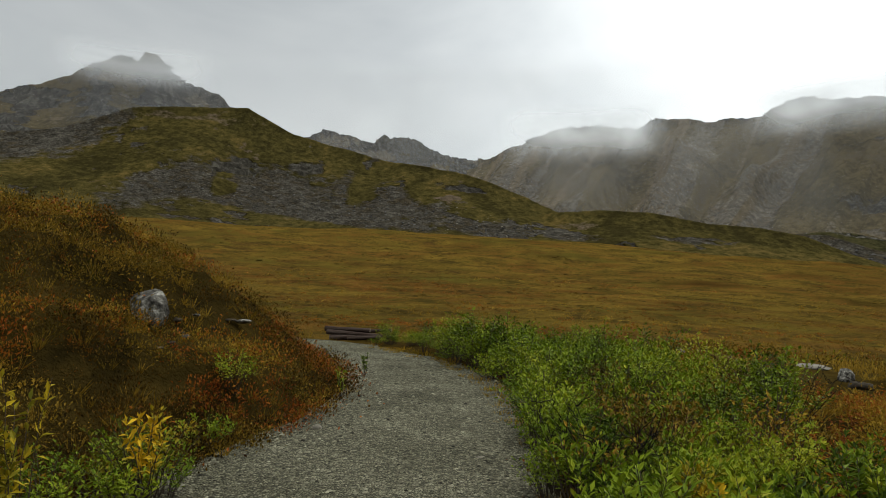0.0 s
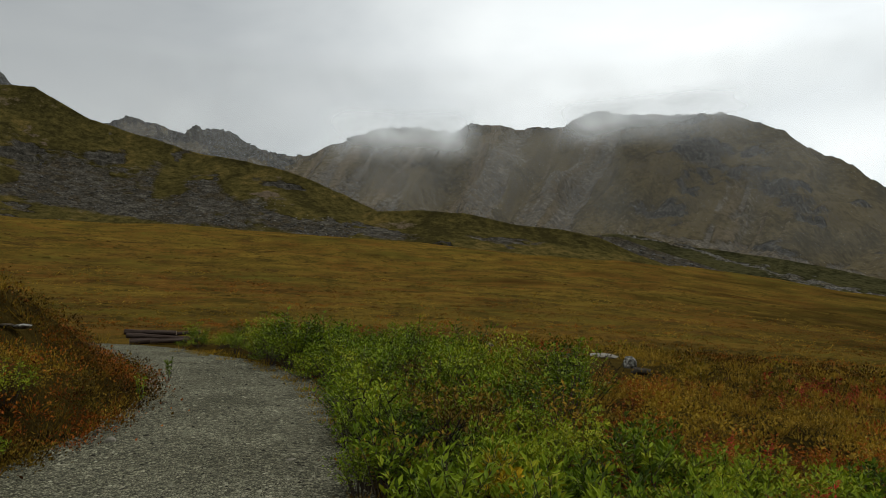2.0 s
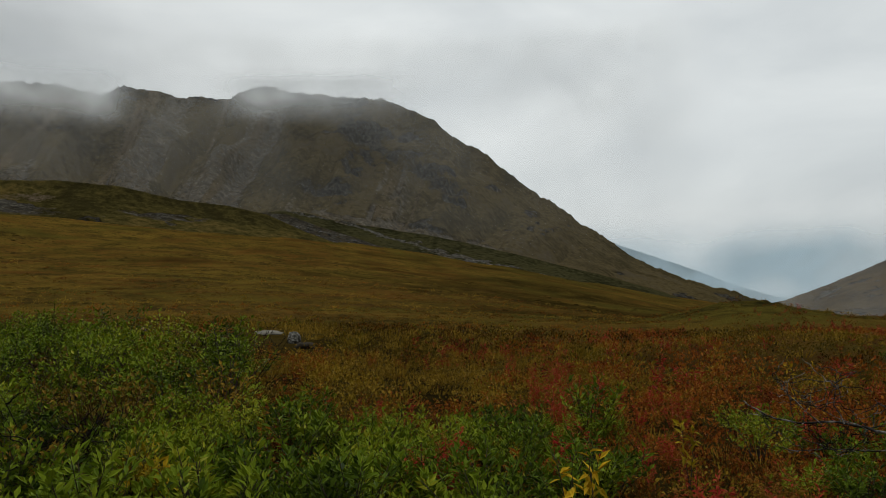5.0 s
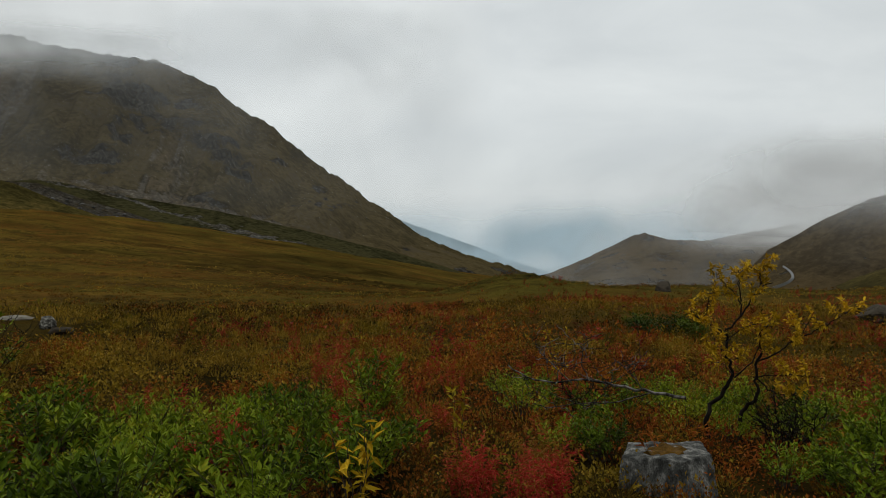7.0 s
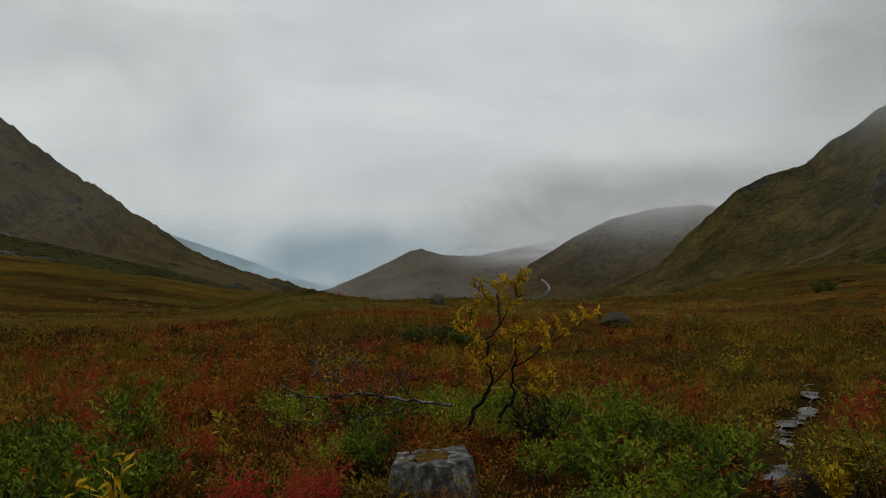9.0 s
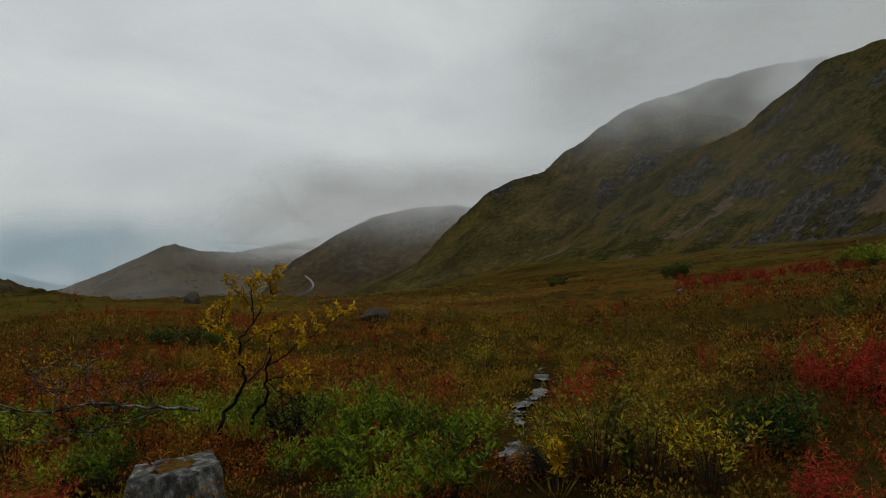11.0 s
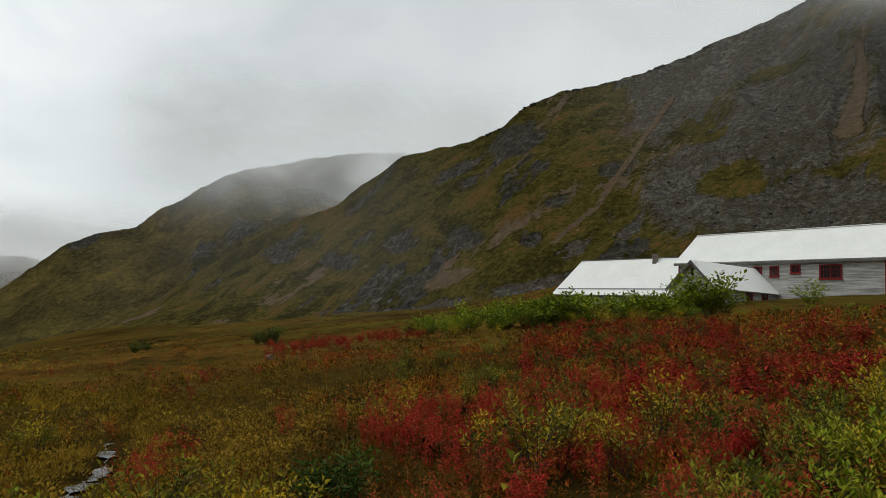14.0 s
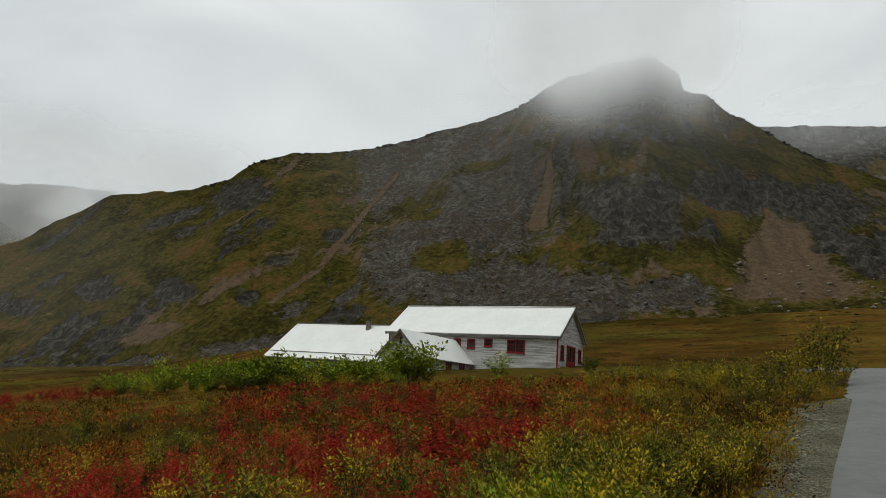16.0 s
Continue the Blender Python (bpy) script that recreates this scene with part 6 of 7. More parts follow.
fan_stones("mountain_crag", 177, 187, 0.72, 0.97, 130, 1.0, "pale stones scattered over the debris fan")
fan_stones("mountain_crag", 140, 172, 0.45, 0.95, 160, 0.6, "pale stones scattered over the scree")
fan_stones("mountain_scree_hill", -30, 10, 0.4, 0.95, 160, 0.7, "pale stones scattered over the scree hill")


def crest_rocks(face, az0, az1, n, size, label, seed):
    """Broken rock standing along a skyline, in clusters."""
    p, _, v = FACES[face]
    top = p[v == 0]
    top = top[-(len(top) // 3):]
    a = np.degrees(np.arctan2(top[:, 0], top[:, 1])) % 360
    a = np.where(a > 300, a - 360, a)
    want = RNG.uniform(az0, az1, n * 3)
    want = want[fbm(want * 0.9, want * 0, 3, seed) > -0.05][:n]
    order = np.argsort(a)
    vs, fs, count = [], [], 0
    for w in want:
        c = np.array([np.interp(w, a[order], top[order, k]) for k in range(3)])
        k = size * RNG.uniform(0.25, 1.0) ** 2
        q = pebbles[RNG.integers(0, len(pebbles))][0] * k * (1.5, 1.2, RNG.uniform(0.5, 1.2))
        f = pebbles[0][1]
        t = RNG.uniform(0, 6.28)
        cs, sn = math.cos(t), math.sin(t)
        vs.append(np.stack([q[:, 0] * cs - q[:, 1] * sn, q[:, 0] * sn + q[:, 1] * cs, q[:, 2]], 1) + c - (0, 0, 0.3 * k))
        fs.append(f + count)
        count += len(q)
    me = mesh_of("crest_rocks", np.concatenate(vs), np.concatenate(fs), m_crest)
    tagged(new("crest_rocks", me), label, "rocks", kind="stuff")


m_crest = surface("crest_rock", [(0.3, (0.022, 0.021, 0.019)), (0.7, (0.075, 0.070, 0.062))], 0.2, 6, 0.95, 0.5, island=0.3)
crest_rocks("mountain_crag", 134, 184, 220, 2.2, "broken dark rock along the crag's skyline", 3)
crest_rocks("mountain_big_ridge", 6, 41, 60, 9.0, "jagged dark rock knobs along the ridge", 4)
crest_rocks("mountain_saddle", -11, 4, 40, 11.0, "jagged rocks along the far saddle", 5)
crest_rocks("mountain_far_peak", -33, -20, 40, 6.0, "jagged rocks along the dark peak", 6)
crest_rocks("mountain_back_ridge", 176, 196, 40, 6.0, "small knobs along the back ridge", 7)
boulders("mountain_moraine", 150, 0.1, 1.6, "pale blocks along the moraine")


def build_rill():
    p = resample([tuple(q) for q in RILL], 60)
    t = np.gradient(p, axis=0)
    nrm = np.stack([-t[:, 1], t[:, 0]], 1) / np.linalg.norm(t, axis=1)[:, None]
    wide = np.clip(0.045 + 0.26 * fbm(np.arange(60) * 0.6, np.zeros(60), 4, 71), 0.004, 0.11)
    u = np.linspace(-1, 1, 5)
    p = p + nrm * (0.10 * fbm(np.arange(60) * 0.5, np.ones(60), 4, 72))[:, None]
    q = p[:, None, :] + nrm[:, None, :] * (u[None, :] * wide[:, None])[..., None]
    z = np.repeat((ground_z(p[:, 0], p[:, 1]) + 0.03)[:, None], 5, 1)
    me = mesh_of("water", np.concatenate([q, z[..., None]], 2).reshape(-1, 3), grid_faces(60, 5), m_water, True)
    tagged(new("water", me), "narrow rill of standing water reflecting the grey sky", "water", kind="structure")


build_rill()
m_track = surface("pale_track", [(0.3, (0.20, 0.205, 0.205)), (0.7, (0.27, 0.275, 0.275))], 0.05, 4, 0.9, 0.1)


def build_far_road():
    """The pale road that winds down the valley."""
    way = np.array([(85.2, 1000), (86.0, 1010), (86.8, 1025), (87.2, 1045), (87.1, 1065), (86.8, 1085), (86.5, 1110)])
    els = np.array([-5.35, -5.0, -4.65, -4.3, -3.9, -3.6, -3.4])
    s, u = np.arange(len(way)), np.linspace(0, len(way) - 1, 40)
    az, d, el = np.interp(u, s, way[:, 0]), np.interp(u, s, way[:, 1]), np.interp(u, s, els)
    face = FACES["mountain_valley_round"][0]
    fa, fd = np.degrees(np.arctan2(face[:, 0], face[:, 1])), np.hypot(face[:, 0], face[:, 1])
    fe = np.degrees(np.arctan2(face[:, 2] - EYE, fd))
    d = np.array([fd[np.argmin((fa - a) ** 2 + (fe - e) ** 2 + (fd > 1990) * 99)] for a, e in zip(az, el)]) * 0.985
    x, y = polar(az, d)
    z = EYE + d * np.tan(np.radians(el))
    p = np.stack([x, y, z], 1)
    for _ in range(6):
        p[1:-1] = 0.25 * p[:-2] + 0.5 * p[1:-1] + 0.25 * p[2:]
    side = np.stack([np.cos(np.radians(az)), -np.sin(np.radians(az)), 0 * az], 1)
    ta, te = np.gradient(az), np.gradient(el)
    n = np.hypot(ta, te)
    off = side * (te / n)[:, None] - np.array((0, 0, 1)) * (ta / n)[:, None]
    wide = np.interp(u, (0, len(way) - 1), (3.6, 2.2))[:, None]
    rows = np.stack([p - off * wide - (0, 0, 1), p, p + off * wide - (0, 0, 1)], 1).reshape(-1, 3)
    me = mesh_of("road_far", rows, grid_faces(40, 3), m_track, True)
    tagged(new("road_far", me), "pale road winding down the valley", "road", kind="structure")


build_far_road()

# ---------------------------------------------------------------- the yellow willow tree


def branch_mesh(lines, sides=6):
    vs, fs, n = [], [], 0
    for pts, r0, r1 in lines:
        p = np.array(pts, float)
        s = np.concatenate([[0], np.cumsum(np.linalg.norm(np.diff(p, axis=0), axis=1))])
        u = np.linspace(0, s[-1], 3 * len(p))
        q = np.stack([np.interp(u, s, p[:, k]) for k in range(3)], 1)
        q[1:-1] = 0.25 * q[:-2] + 0.5 * q[1:-1] + 0.25 * q[2:]
        q[1:] += RNG.normal(0, 0.007, (len(q) - 1, 3))
        v, f = tubes(q[None], np.linspace(r0, r1, len(q))[None], sides)
        vs.append(v)
        fs.append(f + n)
        n += len(v)
    return np.concatenate(vs), np.concatenate(fs)


def tree_branch(points, r0, r1, depth):
    """Points as (sideways, up) in the tree's own plane, given some depth."""
    n = len(points)
    d = depth * np.linspace(0, 1, n) + RNG.normal(0, 0.02, n)
    return [(p[0], d[k], p[1]) for k, p in enumerate(points)], r0, r1


def twigs_from(lines, count, length, rise):
    out = []
    for pts, r0, r1 in lines:
        p = np.array(pts)
        for _ in range(count):
            t = RNG.uniform(0.35, 1.0) * (len(p) - 1)
            i = min(int(t), len(p) - 2)
            a = p[i] + (p[i + 1] - p[i]) * (t - i)
            w = RNG.normal(0, 1, 3) * (1, 1, 0.6) + (0, 0, rise)
            w /= np.linalg.norm(w)
            l = length * RNG.uniform(0.5, 1.2)
            out.append(([a, a + w * l * 0.5 + RNG.normal(0, 0.02, 3), a + w * l + (0, 0, 0.03)], 0.005, 0.002))
    return out


def leaf_along(lines, per, size, wide, near=0.0):
    base, way = [], []
    for pts, r0, r1 in lines:
        p = np.array(pts)
        for _ in range(per):
            t = RNG.uniform(near, 1.0) * (len(p) - 1)
            i = min(int(t), len(p) - 2)
            base.append(p[i] + (p[i + 1] - p[i]) * (t - i))
            w = (p[i + 1] - p[i]) / (np.linalg.norm(p[i + 1] - p[i]) + 1e-9)
            way.append(w * 0.7 + RNG.normal(0, 0.7, 3))
    n = len(base)
    k = size * RNG.uniform(0.6, 1.2, n)
    return leaves(np.array(base), np.array(way), k, k * wide, 0.15)


m_trunk = surface("dark_wet_bark", [(0.3, (0.006, 0.005, 0.004)), (0.7, (0.030, 0.023, 0.018))], 14, 5, 0.9, 0.5, specular=0.05)


def build_tree():
    az, r = 82.3, 6.16
    x, y = polar(az, r)
    z = float(ground_z(np.array([x]), np.array([y]))[0])
    stems = [tree_branch([(0.01, -0.1), (-0.01, 0.2), (0.04, 0.30), (0.12, 0.35), (0.16, 0.46), (0.21, 0.52), (0.17, 0.62), (0.14, 0.76), (0.14, 0.88)], 0.021, 0.010, 0.1),
             tree_branch([(0.25, -0.05), (0.25, 0.18), (0.27, 0.27), (0.36, 0.36), (0.39, 0.43), (0.36, 0.53), (0.36, 0.65), (0.40, 0.76)], 0.019, 0.009, -0.15)]
    limbs = [tree_branch([(0.14, 0.88), (0.03, 0.95), (-0.06, 1.0), (-0.12, 1.07)], 0.008, 0.003, -0.15), tree_branch([(-0.02, 0.97), (0.0, 1.1), (0.05, 1.2)], 0.006, 0.003, 0.1),
             tree_branch([(0.14, 0.88), (0.19, 0.95), (0.26, 1.02), (0.26, 1.14), (0.19, 1.21), (0.07, 1.35)], 0.009, 0.003, 0.15), tree_branch([(0.26, 1.14), (0.24, 1.28), (0.25, 1.40)], 0.006, 0.003, -0.1),
             tree_branch([(0.26, 1.02), (0.34, 1.17), (0.40, 1.26), (0.49, 1.29)], 0.008, 0.003, 0.1), tree_branch([(0.40, 1.26), (0.40, 1.34), (0.42, 1.42)], 0.005, 0.002, 0.1),
             tree_branch([(0.36, 0.53), (0.45, 0.44), (0.56, 0.42), (0.66, 0.45)], 0.007, 0.002, -0.15), tree_branch([(0.38, 0.66), (0.51, 0.72), (0.62, 0.81), (0.71, 0.88), (0.77, 1.0)], 0.008, 0.003, 0.15),
             tree_branch([(0.71, 0.88), (0.86, 0.98), (1.01, 1.09)], 0.006, 0.002, -0.1), tree_branch([(0.36, 0.53), (0.52, 0.57), (0.66, 0.60), (0.82, 0.60)], 0.006, 0.002, -0.2),
             tree_branch([(0.21, 0.52), (0.32, 0.62), (0.43, 0.79), (0.5, 0.9)], 0.007, 0.003, 0.25), tree_branch([(0.14, 0.8), (0.24, 0.88), (0.36, 0.92)], 0.006, 0.003, 0.25),
             tree_branch([(0.15, 0.7), (0.08, 0.78), (0.05, 0.86)], 0.005, 0.002, -0.2), tree_branch([(0.40, 0.76), (0.38, 0.88), (0.44, 0.98)], 0.006, 0.003, -0.2), tree_branch([(0.19, 0.55), (0.12, 0.6), (0.24, 0.64)], 0.005, 0.002, 0.2)]
    tw = twigs_from(limbs, 5, 0.13, 0.6)
    root = tagged(new("willow_tree"), "small crooked willow tree with sparse yellow leaves", "tree")
    root.matrix_basis = pose(x, y, z, 0, 0, -az)
    part("trunk", mesh_of("trunk", *branch_mesh(stems), m_trunk, True), None, root)
    for k, l in enumerate(limbs):
        part("branch", mesh_of("branch", *branch_mesh([l], 5), m_trunk, True), None, root)
    part("twig_spray", mesh_of("twig_spray", *branch_mesh(tw, 3), m_bark, True), None, root)
    part("crown", mesh_of("crown", *leaf_along(tw, 40, 0.052, 0.34, 0.15), m_yellow), None, root, "sparse golden yellow leaves")


build_tree()


def build_snag():
    """The bare branch that lies out over the heath."""
    az, r = 82.3, 6.05
    x, y = polar(az, r)
    z = float(ground_z(np.array([x]), np.array([y]))[0])
    main = [tree_branch([(-0.16, 0.27), (-0.45, 0.29), (-0.75, 0.33), (-0.95, 0.36), (-1.2, 0.32), (-1.5, 0.30), (-1.75, 0.42)], 0.015, 0.005, 0.15)]
    side = [tree_branch([(-0.95, 0.36), (-1.05, 0.55), (-0.98, 0.72)], 0.006, 0.003, 0.1), tree_branch([(-0.45, 0.29), (-0.7, 0.2), (-1.0, 0.18), (-1.3, 0.12)], 0.007, 0.003, -0.1),
            tree_branch([(-0.5, 0.3), (-0.62, 0.45), (-0.78, 0.53)], 0.006, 0.003, 0.2), tree_branch([(-1.1, 0.33), (-1.35, 0.5), (-1.5, 0.66)], 0.006, 0.002, 0.2),
            tree_branch([(-0.8, 0.33), (-1.1, 0.46), (-1.25, 0.62)], 0.005, 0.002, -0.2)]
    root = tagged(new("fallen_branch"), "bare grey branch lying out over the heath", "branch")
    root.matrix_basis = pose(x, y, z + 0.06, 0, 0, -az)
    part("limb", mesh_of("limb", *branch_mesh(main), m_deadwood, True), None, root)
    part("twig_spray", mesh_of("twig_spray", *branch_mesh(side + twigs_from(main + side, 11, 0.26, 0.3), 3), m_deadwood, True), None, root)


build_snag()


def bare_shrub(az, r, height, seed):
    """A leafless thicket of thin dark twigs."""
    x, y = polar(az, r)
    z = float(ground_z(np.array([x]), np.array([y]))[0])
    lines = []
    for k in range(9):
        a, l = RNG.uniform(0, 6.28), RNG.uniform(0.3, 0.9) * height
        lines.append(([(0, 0, -0.05), (math.cos(a) * l * 0.5, math.sin(a) * l * 0.5, height * 0.35), (math.cos(a) * l, math.sin(a) * l, height * RNG.uniform(0.6, 1))], 0.006, 0.002))
    root = tagged(new("bare_shrub"), "leafless dark twiggy shrub among the low willows", "shrub")
    root.matrix_basis = pose(x, y, z, 0, 0, 0)
    part("wood", mesh_of("wood", *branch_mesh(lines, 4), m_trunk, True), None, root)
    part("twig_spray", mesh_of("twig_spray", *branch_mesh(twigs_from(lines, 5, 0.2, 0.4), 3), m_trunk, True), None, root)


for az, r, h in ((87.5, 5.9, 0.5), (88.6, 6.1, 0.45), (72.5, 7.0, 0.5), (26.4, 8.9, 0.9), (14.5, 5.6, 0.7), (11.8, 5.3, 0.6), (37.0, 5.6, 0.4), (158.0, 4.9, 0.45), (162.5, 5.2, 0.45)):
    bare_shrub(az, r, h, 1)


def sapling(name, label, az, r, height, n, mat, leaf=0.07, per=22, wide=0.36):
    """A few upright shoots, each ringed with leaves."""
    x, y = polar(az, r)
    z = float(ground_z(np.array([x]), np.array([y]))[0])
    lines = []
    for k in range(n):
        a, l = RNG.uniform(0, 6.28), RNG.uniform(0.05, 0.25) * height
        lines.append(([(0, 0, -0.05), (math.cos(a) * l * 0.5, math.sin(a) * l * 0.5, height * 0.5 * RNG.uniform(0.8, 1)), (math.cos(a) * l, math.sin(a) * l, height * RNG.uniform(0.75, 1))], 0.006, 0.002))
    root = tagged(new(name), label, "sapling")
    root.matrix_basis = pose(x, y, z, 0, 0, 0)
    part("wood", mesh_of("wood", *branch_mesh(lines, 4), m_bark, True), None, root)
    part("foliage", mesh_of("foliage", *leaf_along(lines, per, leaf, wide, 0.35), mat), None, root)


for az, r, h, n, mat in ((-23.4, 5.2, 0.72, 7, m_yellow), (-31.6, 4.6, 1.1, 5, m_lime), (-32.6, 4.6, 0.8, 6, m_lime), (-33.5, 4.7, 0.6, 6, m_lime), (19.6, 4.4, 0.5, 8, m_yellow), (21.5, 4.3, 0.45, 6, m_yellow), (70.9, 8.1, 1.0, 4, m_yellow),
                         (110.8, 5.2, 0.42, 6, m_yellow), (118.7, 5.2, 0.42, 6, m_yellow), (109.4, 4.8, 0.35, 5, m_yellow), (115, 5.0, 0.35, 5, m_lime), (102.5, 12, 0.9, 5, m_yellow), (26.6, 9.5, 1.0, 4, m_green), (25.0, 8.7, 0.8, 3, m_dark), (-8.4, 9.2, 0.45, 3, m_green), (-6.5, 11.5, 0.4, 3, m_green), (63.0, 5.4, 0.55, 2, m_lime), (183.2, 28, 2.0, 4, m_lime)):
    sapling("willow_sapling", "slender willow sapling with yellowing leaves" if mat is not m_green else "slender willow sapling with green leaves", az, r, h, n, mat, 0.085 if r < 6 else 0.056 if r < 20 else 0.12, 22 if r < 6 else 32)
sapling("willow_sapling", "bright yellow young willow with long leaves", 55.4, 3.6, 0.64, 5, m_yellow, 0.095, 18, 0.30)
sapling("broad_leaf_plant", "single plant with broad lime-green leaves among fireweed", 138.6, 5.6, 0.36, 3, m_lime, 0.15, 5, 0.75)

# ---------------------------------------------------------------- the house
m_roof = surface("white_metal_roof", [(0.3, (0.70, 0.71, 0.675)), (0.7, (0.78, 0.79, 0.755))], 0.5, 5, 0.55, 0.05, 4, fine=0.04)
m_siding = surface("weathered_white_boards", [(0.25, (0.14, 0.132, 0.118)), (0.42, (0.32, 0.315, 0.295)), (0.55, (0.52, 0.515, 0.49)), (0.8, (0.66, 0.655, 0.63))], 1.6, 8, 0.9, 0.3, 8, fine=0.25, stretch=(0.22, 0.22, 4.0), island=0.12)
m_trim = surface("red_trim_paint", [(0.3, (0.16, 0.016, 0.018)), (0.7, (0.26, 0.028, 0.03))], 4, 5, 0.7, 0.2, fine=0.2)
m_pane = surface("dark_window_glass", [(0.3, (0.012, 0.013, 0.014)), (0.7, (0.03, 0.032, 0.034))], 2, 3, 0.12, 0.0, specular=0.5)
m_greywood = surface("grey_fascia_board", [(0.3, (0.09, 0.088, 0.085)), (0.7, (0.2, 0.195, 0.19))], 4, 5, 0.9, 0.2, fine=0.2)
m_brick = surface("chimney_brick", [(0.3, (0.12, 0.10, 0.09)), (0.7, (0.24, 0.2, 0.18))], 6, 5, 0.9, 0.3, fine=0.25)
HOUSE = pose(16.74, -57.6, 3.3, 0, 0, -3.5)   # x runs along the front, y away from the viewer is minus


def boarded(points, z0, z1, step=0.2, proud=0.018, top=None):
    """Lapped boards on an upright wall between two plan points; top(s) cuts them under a gable."""
    (ax, ay), (bx, by) = points
    length = math.hypot(bx - ax, by - ay)
    ux, uy = (bx - ax) / length, (by - ay) / length
    nx, ny = uy, -ux
    bm = bmesh.new()
    rings, z = [], z0
    while z < z1 - 0.01:
        h = min(step, z1 - z)
        s0, s1 = top(z + h * 0.5) if top else (0.0, length)
        if s1 - s0 > 0.05:
            for out, zz in ((proud, z + 0.002), (0.004, z + h)):
                rings.append([bm.verts.new((ax + ux * s + nx * o, ay + uy * s + ny * o, zz)) for s, o in ((s0, out), (s1, out), (s1, -0.1), (s0, -0.1))])
        z += step
    for a, b in zip(rings[:-1], rings[1:]):
        for k in range(4):
            bm.faces.new((a[k], a[(k + 1) % 4], b[(k + 1) % 4], b[k]))
    bm.faces.new(rings[0][::-1])
    bm.faces.new(rings[-1])
    bmesh.ops.recalc_face_normals(bm, faces=bm.faces)
    return bm


def slab(corners, thick):
    """A flat plate (roof plane) of some thickness under its four corners."""
    bm = bmesh.new()
    c = [Vector(p) for p in corners]
    n = (c[1] - c[0]).cross(c[3] - c[0]).normalized()
    if n.z < 0:
        n = -n
    a, b = [bm.verts.new(p) for p in c], [bm.verts.new(p - n * thick) for p in c]
    bm.faces.new(a)
    bm.faces.new(b[::-1])
    for k in range(4):
        bm.faces.new((a[k], b[k], b[(k + 1) % 4], a[(k + 1) % 4]))
    bmesh.ops.recalc_face_normals(bm, faces=bm.faces)
    return bm


def window(house, along, centre, z, width, height, cols, rows, leaves_wide=1, name="window"):
    """A sash window with red frame, glazing bars and dark panes. along: 'x' front wall, 'y' gable wall."""
    root = new(name)
    root.parent = house
    root.matrix_basis = pose(centre[0], centre[1], z, 0, 0, 0 if along == "x" else 90)
    f = 0.065
    bm = bmesh.new()
    for x0, x1, z0, z1 in ((-width / 2 - f, width / 2 + f, height, height + f), (-width / 2 - f, width / 2 + f, -f, 0), (-width / 2 - f, -width / 2, 0, height), (width / 2, width / 2 + f, 0, height)):
        bmesh.ops.create_cube(bm, size=1, matrix=Matrix.LocRotScale(((x0 + x1) / 2, 0.03, (z0 + z1) / 2), None, (x1 - x0, 0.10, z1 - z0)))
    part("window_frame", bm, m_trim, root, "dark red painted frame")
    part("sill", box(-width / 2 - 0.13, width / 2 + 0.13, -0.02, 0.13, -f - 0.05, -f), m_trim, root)
    pw = width / leaves_wide
    for k in range(leaves_wide):
        x0 = -width / 2 + k * pw
        part("pane", box(x0 + 0.02, x0 + pw - 0.02, 0.0, 0.025, 0.02, height - 0.02), m_pane, root)
        bm = bmesh.new()
        for j in range(0, cols + 1):
            w = 0.045 if j in (0, cols) else 0.024
            x = x0 + pw * j / cols
            bmesh.ops.create_cube(bm, size=1, matrix=Matrix.LocRotScale((min(max(x, x0 + w / 2), x0 + pw - w / 2), 0.04, height / 2), None, (w, 0.03, height)))
        for j in range(0, rows + 1):
            w = 0.045 if j in (0, rows) else 0.024
            bmesh.ops.create_cube(bm, size=1, matrix=Matrix.LocRotScale((x0 + pw / 2, 0.045, min(max(height * j / rows, w / 2), height - w / 2)), None, (pw, 0.025, w)))
        part("sash", bm, m_trim, root)


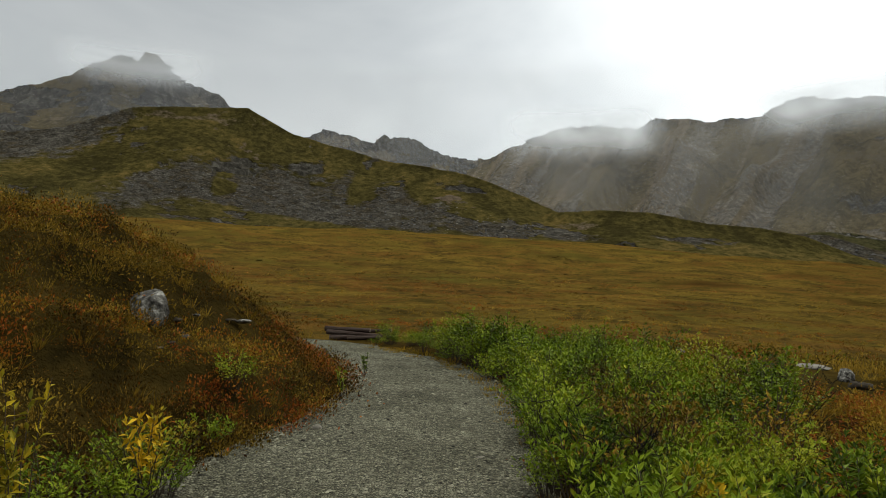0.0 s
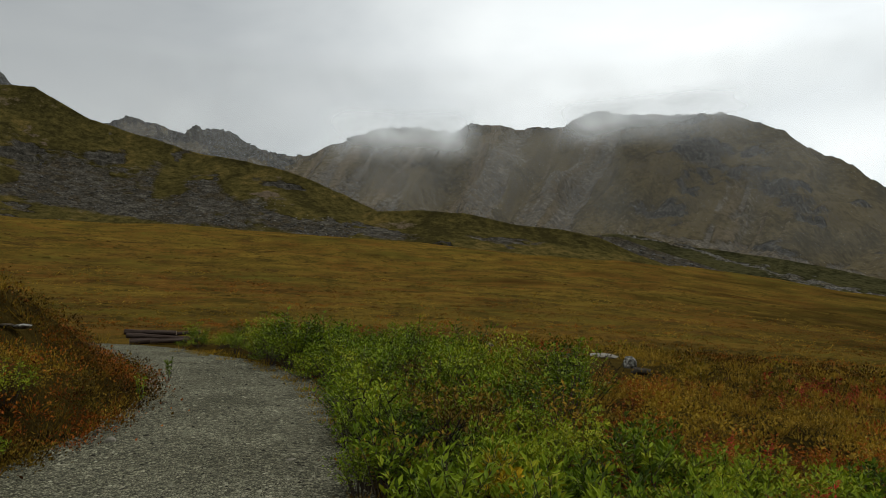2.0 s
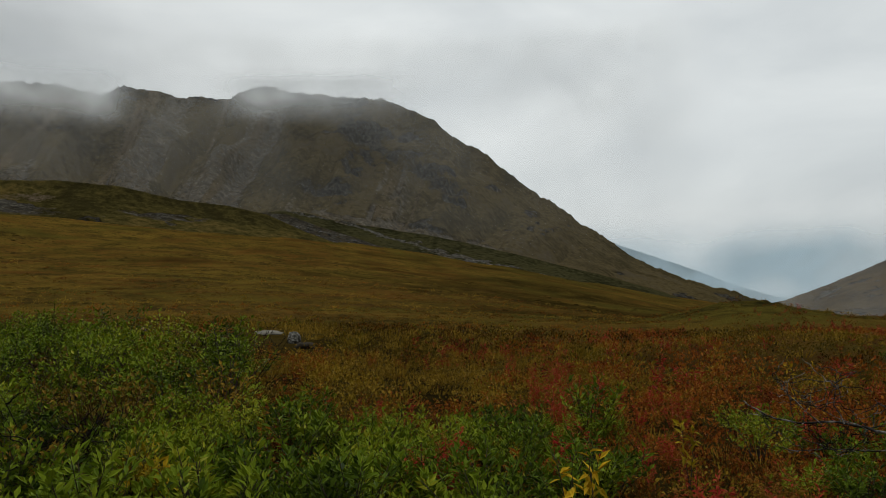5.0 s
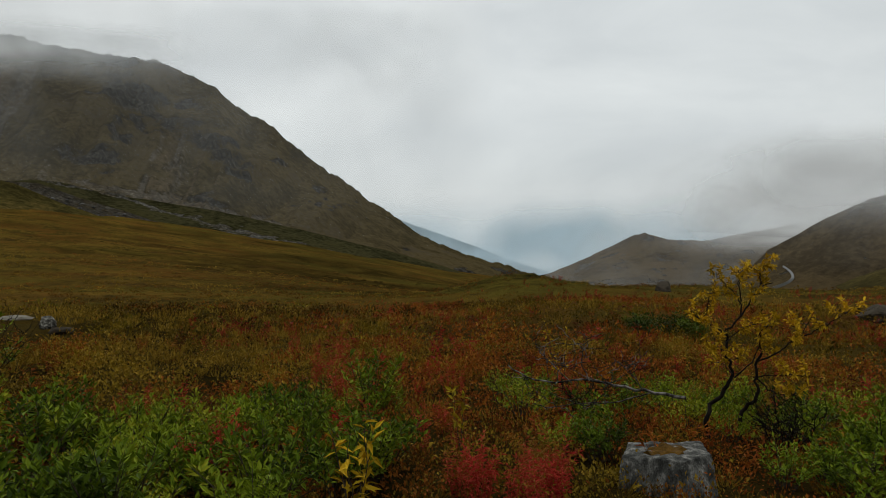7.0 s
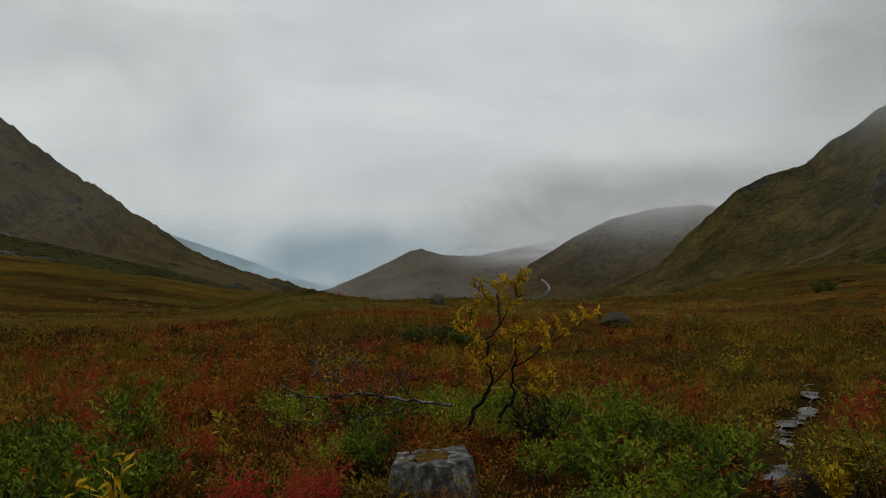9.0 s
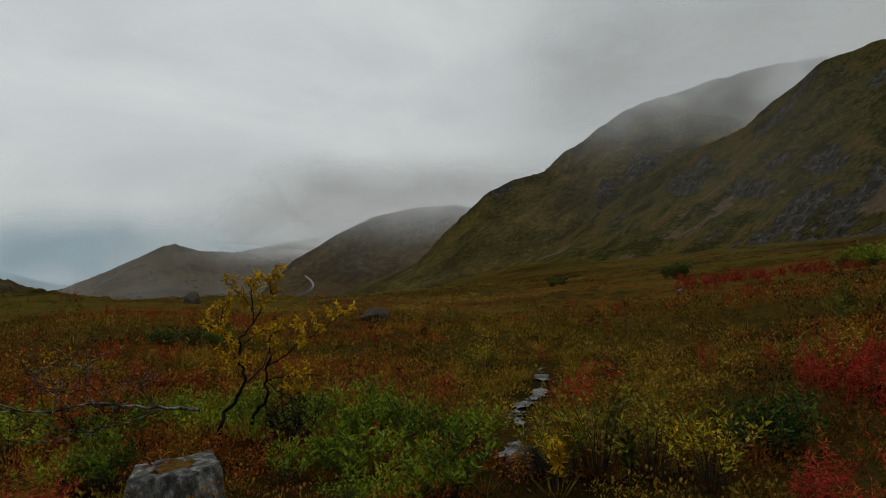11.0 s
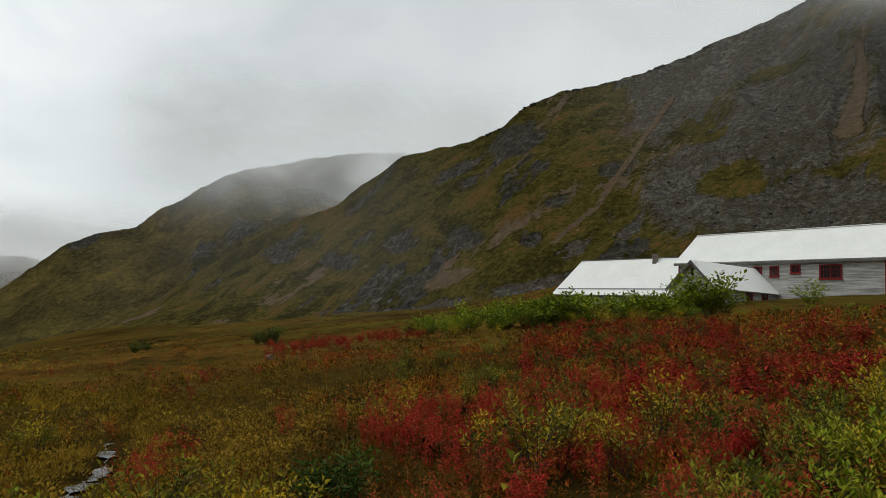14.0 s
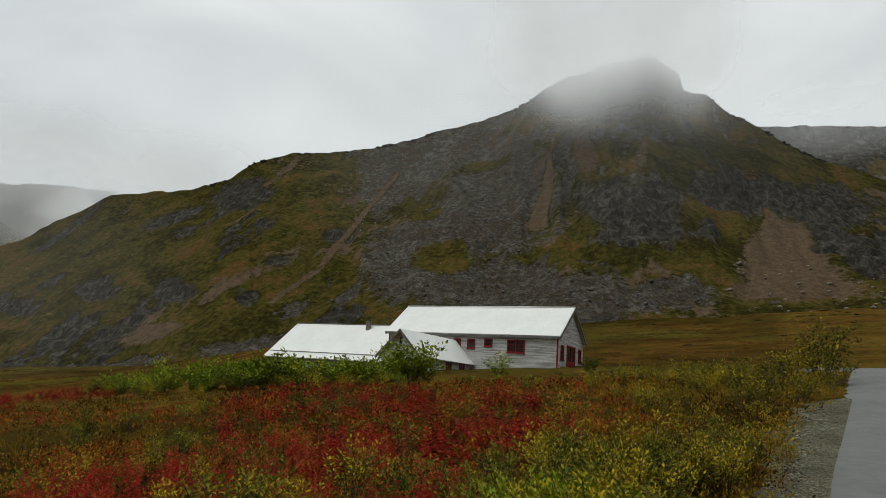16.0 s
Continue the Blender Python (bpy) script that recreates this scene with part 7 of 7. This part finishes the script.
def build_house():
    house = tagged(new("house"), "old weathered white board house with white metal roofs and red windows", "house")
    house.matrix_basis = HOUSE
    L, W, E, R = 17.3, 6.9, 3.68, 6.38
    # main block: front at y = 0, back at y = -W
    part("front_wall", boarded(((L, 0), (0, 0)), -1.5, E), m_siding, house)
    part("back_wall", boarded(((0, -W), (L, -W)), -1.5, E), m_siding, house)
    def cut(z):
        k = max(0.0, (z - E) / (R - E)) * W / 2
        return k, W - k
    part("gable_wall", boarded(((0, 0), (0, -W)), -1.5, R - 0.1, top=cut), m_siding, house)
    part("gable_wall", boarded(((L, -W), (L, 0)), -1.5, R - 0.1, top=cut), m_siding, house)
    o, e = 0.35, 0.3
    drop = (R - E) / (W / 2) * o
    part("roof", slab(((-e, o, E - drop + 0.12), (L + e, o, E - drop + 0.12), (L + e, -W / 2, R + 0.12), (-e, -W / 2, R + 0.12)), 0.1), m_roof, house, "plain white metal roof")
    part("roof", slab(((-e, -W - o, E - drop + 0.12), (L + e, -W - o, E - drop + 0.12), (L + e, -W / 2, R + 0.12), (-e, -W / 2, R + 0.12)), 0.1), m_roof, house, "plain white metal roof")
    part("ridge_cap", box(-e, L + e, -W / 2 - 0.12, -W / 2 + 0.12, R + 0.10, R + 0.17, 0.02), m_roof, house)
    for s in (1, -1):
        y0 = o if s > 0 else -W - o
        for x in (-e - 0.04, L + e - 0.02):
            part("barge_board", slab(((x, y0, E - drop + 0.04), (x + 0.06, y0, E - drop + 0.04), (x + 0.06, -W / 2, R + 0.04), (x, -W / 2, R + 0.04)), 0.22), m_greywood, house)
    part("fascia", box(-e, L + e, o - 0.05, o - 0.01, E - drop - 0.12, E - drop + 0.04), m_greywood, house)
    for x, y in ((-0.03, 0.03), (L - 0.09, 0.03)):
        part("corner_board", box(x, x + 0.10, y - 0.10, y + 0.02, -1.5, E - 0.05), m_trim, house)
    # along the front, from the corner seen beside the gable
    window(house, "x", (3.85, 0.01), 2.02, 1.55, 1.02, 3, 3, 2)
    window(house, "x", (6.55, 0.01), 2.50, 0.66, 0.56, 3, 2)
    window(house, "x", (8.28, 0.01), 2.24, 0.64, 0.76, 3, 3)
    window(house, "x", (9.72, 0.01), 2.24, 0.64, 0.76, 3, 3)
    window(house, "y", (-0.01, -1.1), 1.65, 0.62, 1.15, 2, 3)
    window(house, "y", (-0.01, -5.9), 1.65, 0.62, 1.15, 2, 3)
    bay = new("loading_opening")
    bay.parent = house
    bay.matrix_basis = pose(-0.02, -3.4, 0.85, 0, 0, 90)
    part("pane", box(-0.95, 0.95, -0.01, 0.03, 0.75, 2.0), m_pane, bay)
    part("shutter", box(-0.95, 0.95, 0.0, 0.06, 0.0, 0.75), m_trim, bay, "faded red boarded lower half")
    for x0, x1, z0, z1 in ((-1.08, -0.95, 0, 2.1), (0.95, 1.08, 0, 2.1), (-1.08, 1.08, 2.0, 2.12), (-0.06, 0.06, 0, 2.0)):
        part("frame_bar", box(x0, x1, 0.0, 0.09, z0, z1), m_trim, bay)
    for y, z, w, h in ((-W / 2, 4.75, 0.5, 0.95),):
        part("vent", box(-0.06, -0.01, y - w / 2, y + w / 2, z, z + h, 0.01), m_siding, house)
    for x in (2.1, 11.8):
        part("hatch", box(x - 0.5, x + 0.5, 0.0, 0.05, -0.4, 0.35, 0.01), m_greywood, house, "pale boarded hatch")
    # low wing beyond the main block
    A, w2, e2, r2 = 15.2, 4.9, 0.5, 4.55
    yr = -4.2
    part("wing_wall", boarded(((L + A, yr + w2 - 0.5), (L, yr + w2 - 0.5)), -1.5, e2 + 0.3), m_siding, house)
    part("wing_wall", boarded(((L + A, yr - w2 + 0.5), (L + A, yr + w2 - 0.5)), -1.5, r2 - 0.15, top=lambda z: (max(0.0, (z - e2) / (r2 - e2)) * (w2 - 0.5), 2 * (w2 - 0.5) - max(0.0, (z - e2) / (r2 - e2)) * (w2 - 0.5))), m_siding, house)
    part("wing_roof", slab(((L - 0.2, yr + w2, e2), (L + A + 0.3, yr + w2, e2), (L + A + 0.3, yr, r2), (L - 0.2, yr, r2)), 0.1), m_roof, house, "plain white metal roof")
    part("wing_roof", slab(((L - 0.2, yr - w2, e2), (L + A + 0.3, yr - w2, e2), (L + A + 0.3, yr, r2), (L - 0.2, yr, r2)), 0.1), m_roof, house, "plain white metal roof")
    part("wing_ridge", box(L - 0.2, L + A + 0.3, yr - 0.1, yr + 0.1, r2 - 0.01, r2 + 0.06, 0.02), m_greywood, house)
    part("snow_rail", box(L + 1, L + A, yr + w2 * 0.86 - 0.03, yr + w2 * 0.86 + 0.03, e2 + 0.62, e2 + 0.69), m_greywood, house)
    chim = part("chimney", box(L + 4.98, L + 5.38, yr + 0.35, yr + 0.80, r2 - 1.2, r2 + 0.26, 0.02), m_brick, house, "stubby brick chimney")
    part("chimney_cap", box(L + 4.93, L + 5.43, yr + 0.30, yr + 0.85, r2 + 0.26, r2 + 0.33, 0.02), m_greywood, chim)
    # gabled porch in front
    c, hw, d, pe, pr = 9.9, 2.0, 9.3, 0.82, 2.9
    part("porch_wall", boarded(((c - hw + 0.2, d), (c - hw + 0.2, 0)), -1.5, pe), m_siding, house)
    part("porch_wall", boarded(((c + hw - 0.2, 0), (c + hw - 0.2, d)), -1.5, pe), m_siding, house)
    part("porch_gable", boarded(((c + hw - 0.2, d), (c - hw + 0.2, d)), -1.5, pr - 0.15, top=lambda z: (max(0.0, (z - pe) / (pr - pe)) * (hw - 0.2), 2 * (hw - 0.2) - max(0.0, (z - pe) / (pr - pe)) * (hw - 0.2))), m_siding, house)
    for s in (1, -1):
        part("porch_roof", slab(((c + s * (hw + 0.15), d + 0.3, pe - 0.1), (c + s * (hw + 0.15), 0.05, pe - 0.1), (c, 0.05, pr), (c, d + 0.3, pr)), 0.09), m_roof, house, "plain white metal roof")
        part("porch_barge", slab(((c + s * (hw + 0.15), d + 0.31, pe - 0.12), (c + s * (hw + 0.15), d + 0.37, pe - 0.12), (c, d + 0.37, pr - 0.02), (c, d + 0.31, pr - 0.02)), 0.16), m_greywood, house)
    part("porch_vent", box(c - 0.12, c + 0.12, d + 0.01, d + 0.05, pr - 1.15, pr - 0.65), m_pane, house)
    window(house, "y", (c - hw + 0.16, 2.0), -0.6, 0.7, 1.3, 2, 3)
    window(house, "y", (c - hw + 0.16, 4.4), -0.6, 0.7, 1.3, 2, 3)


build_house()
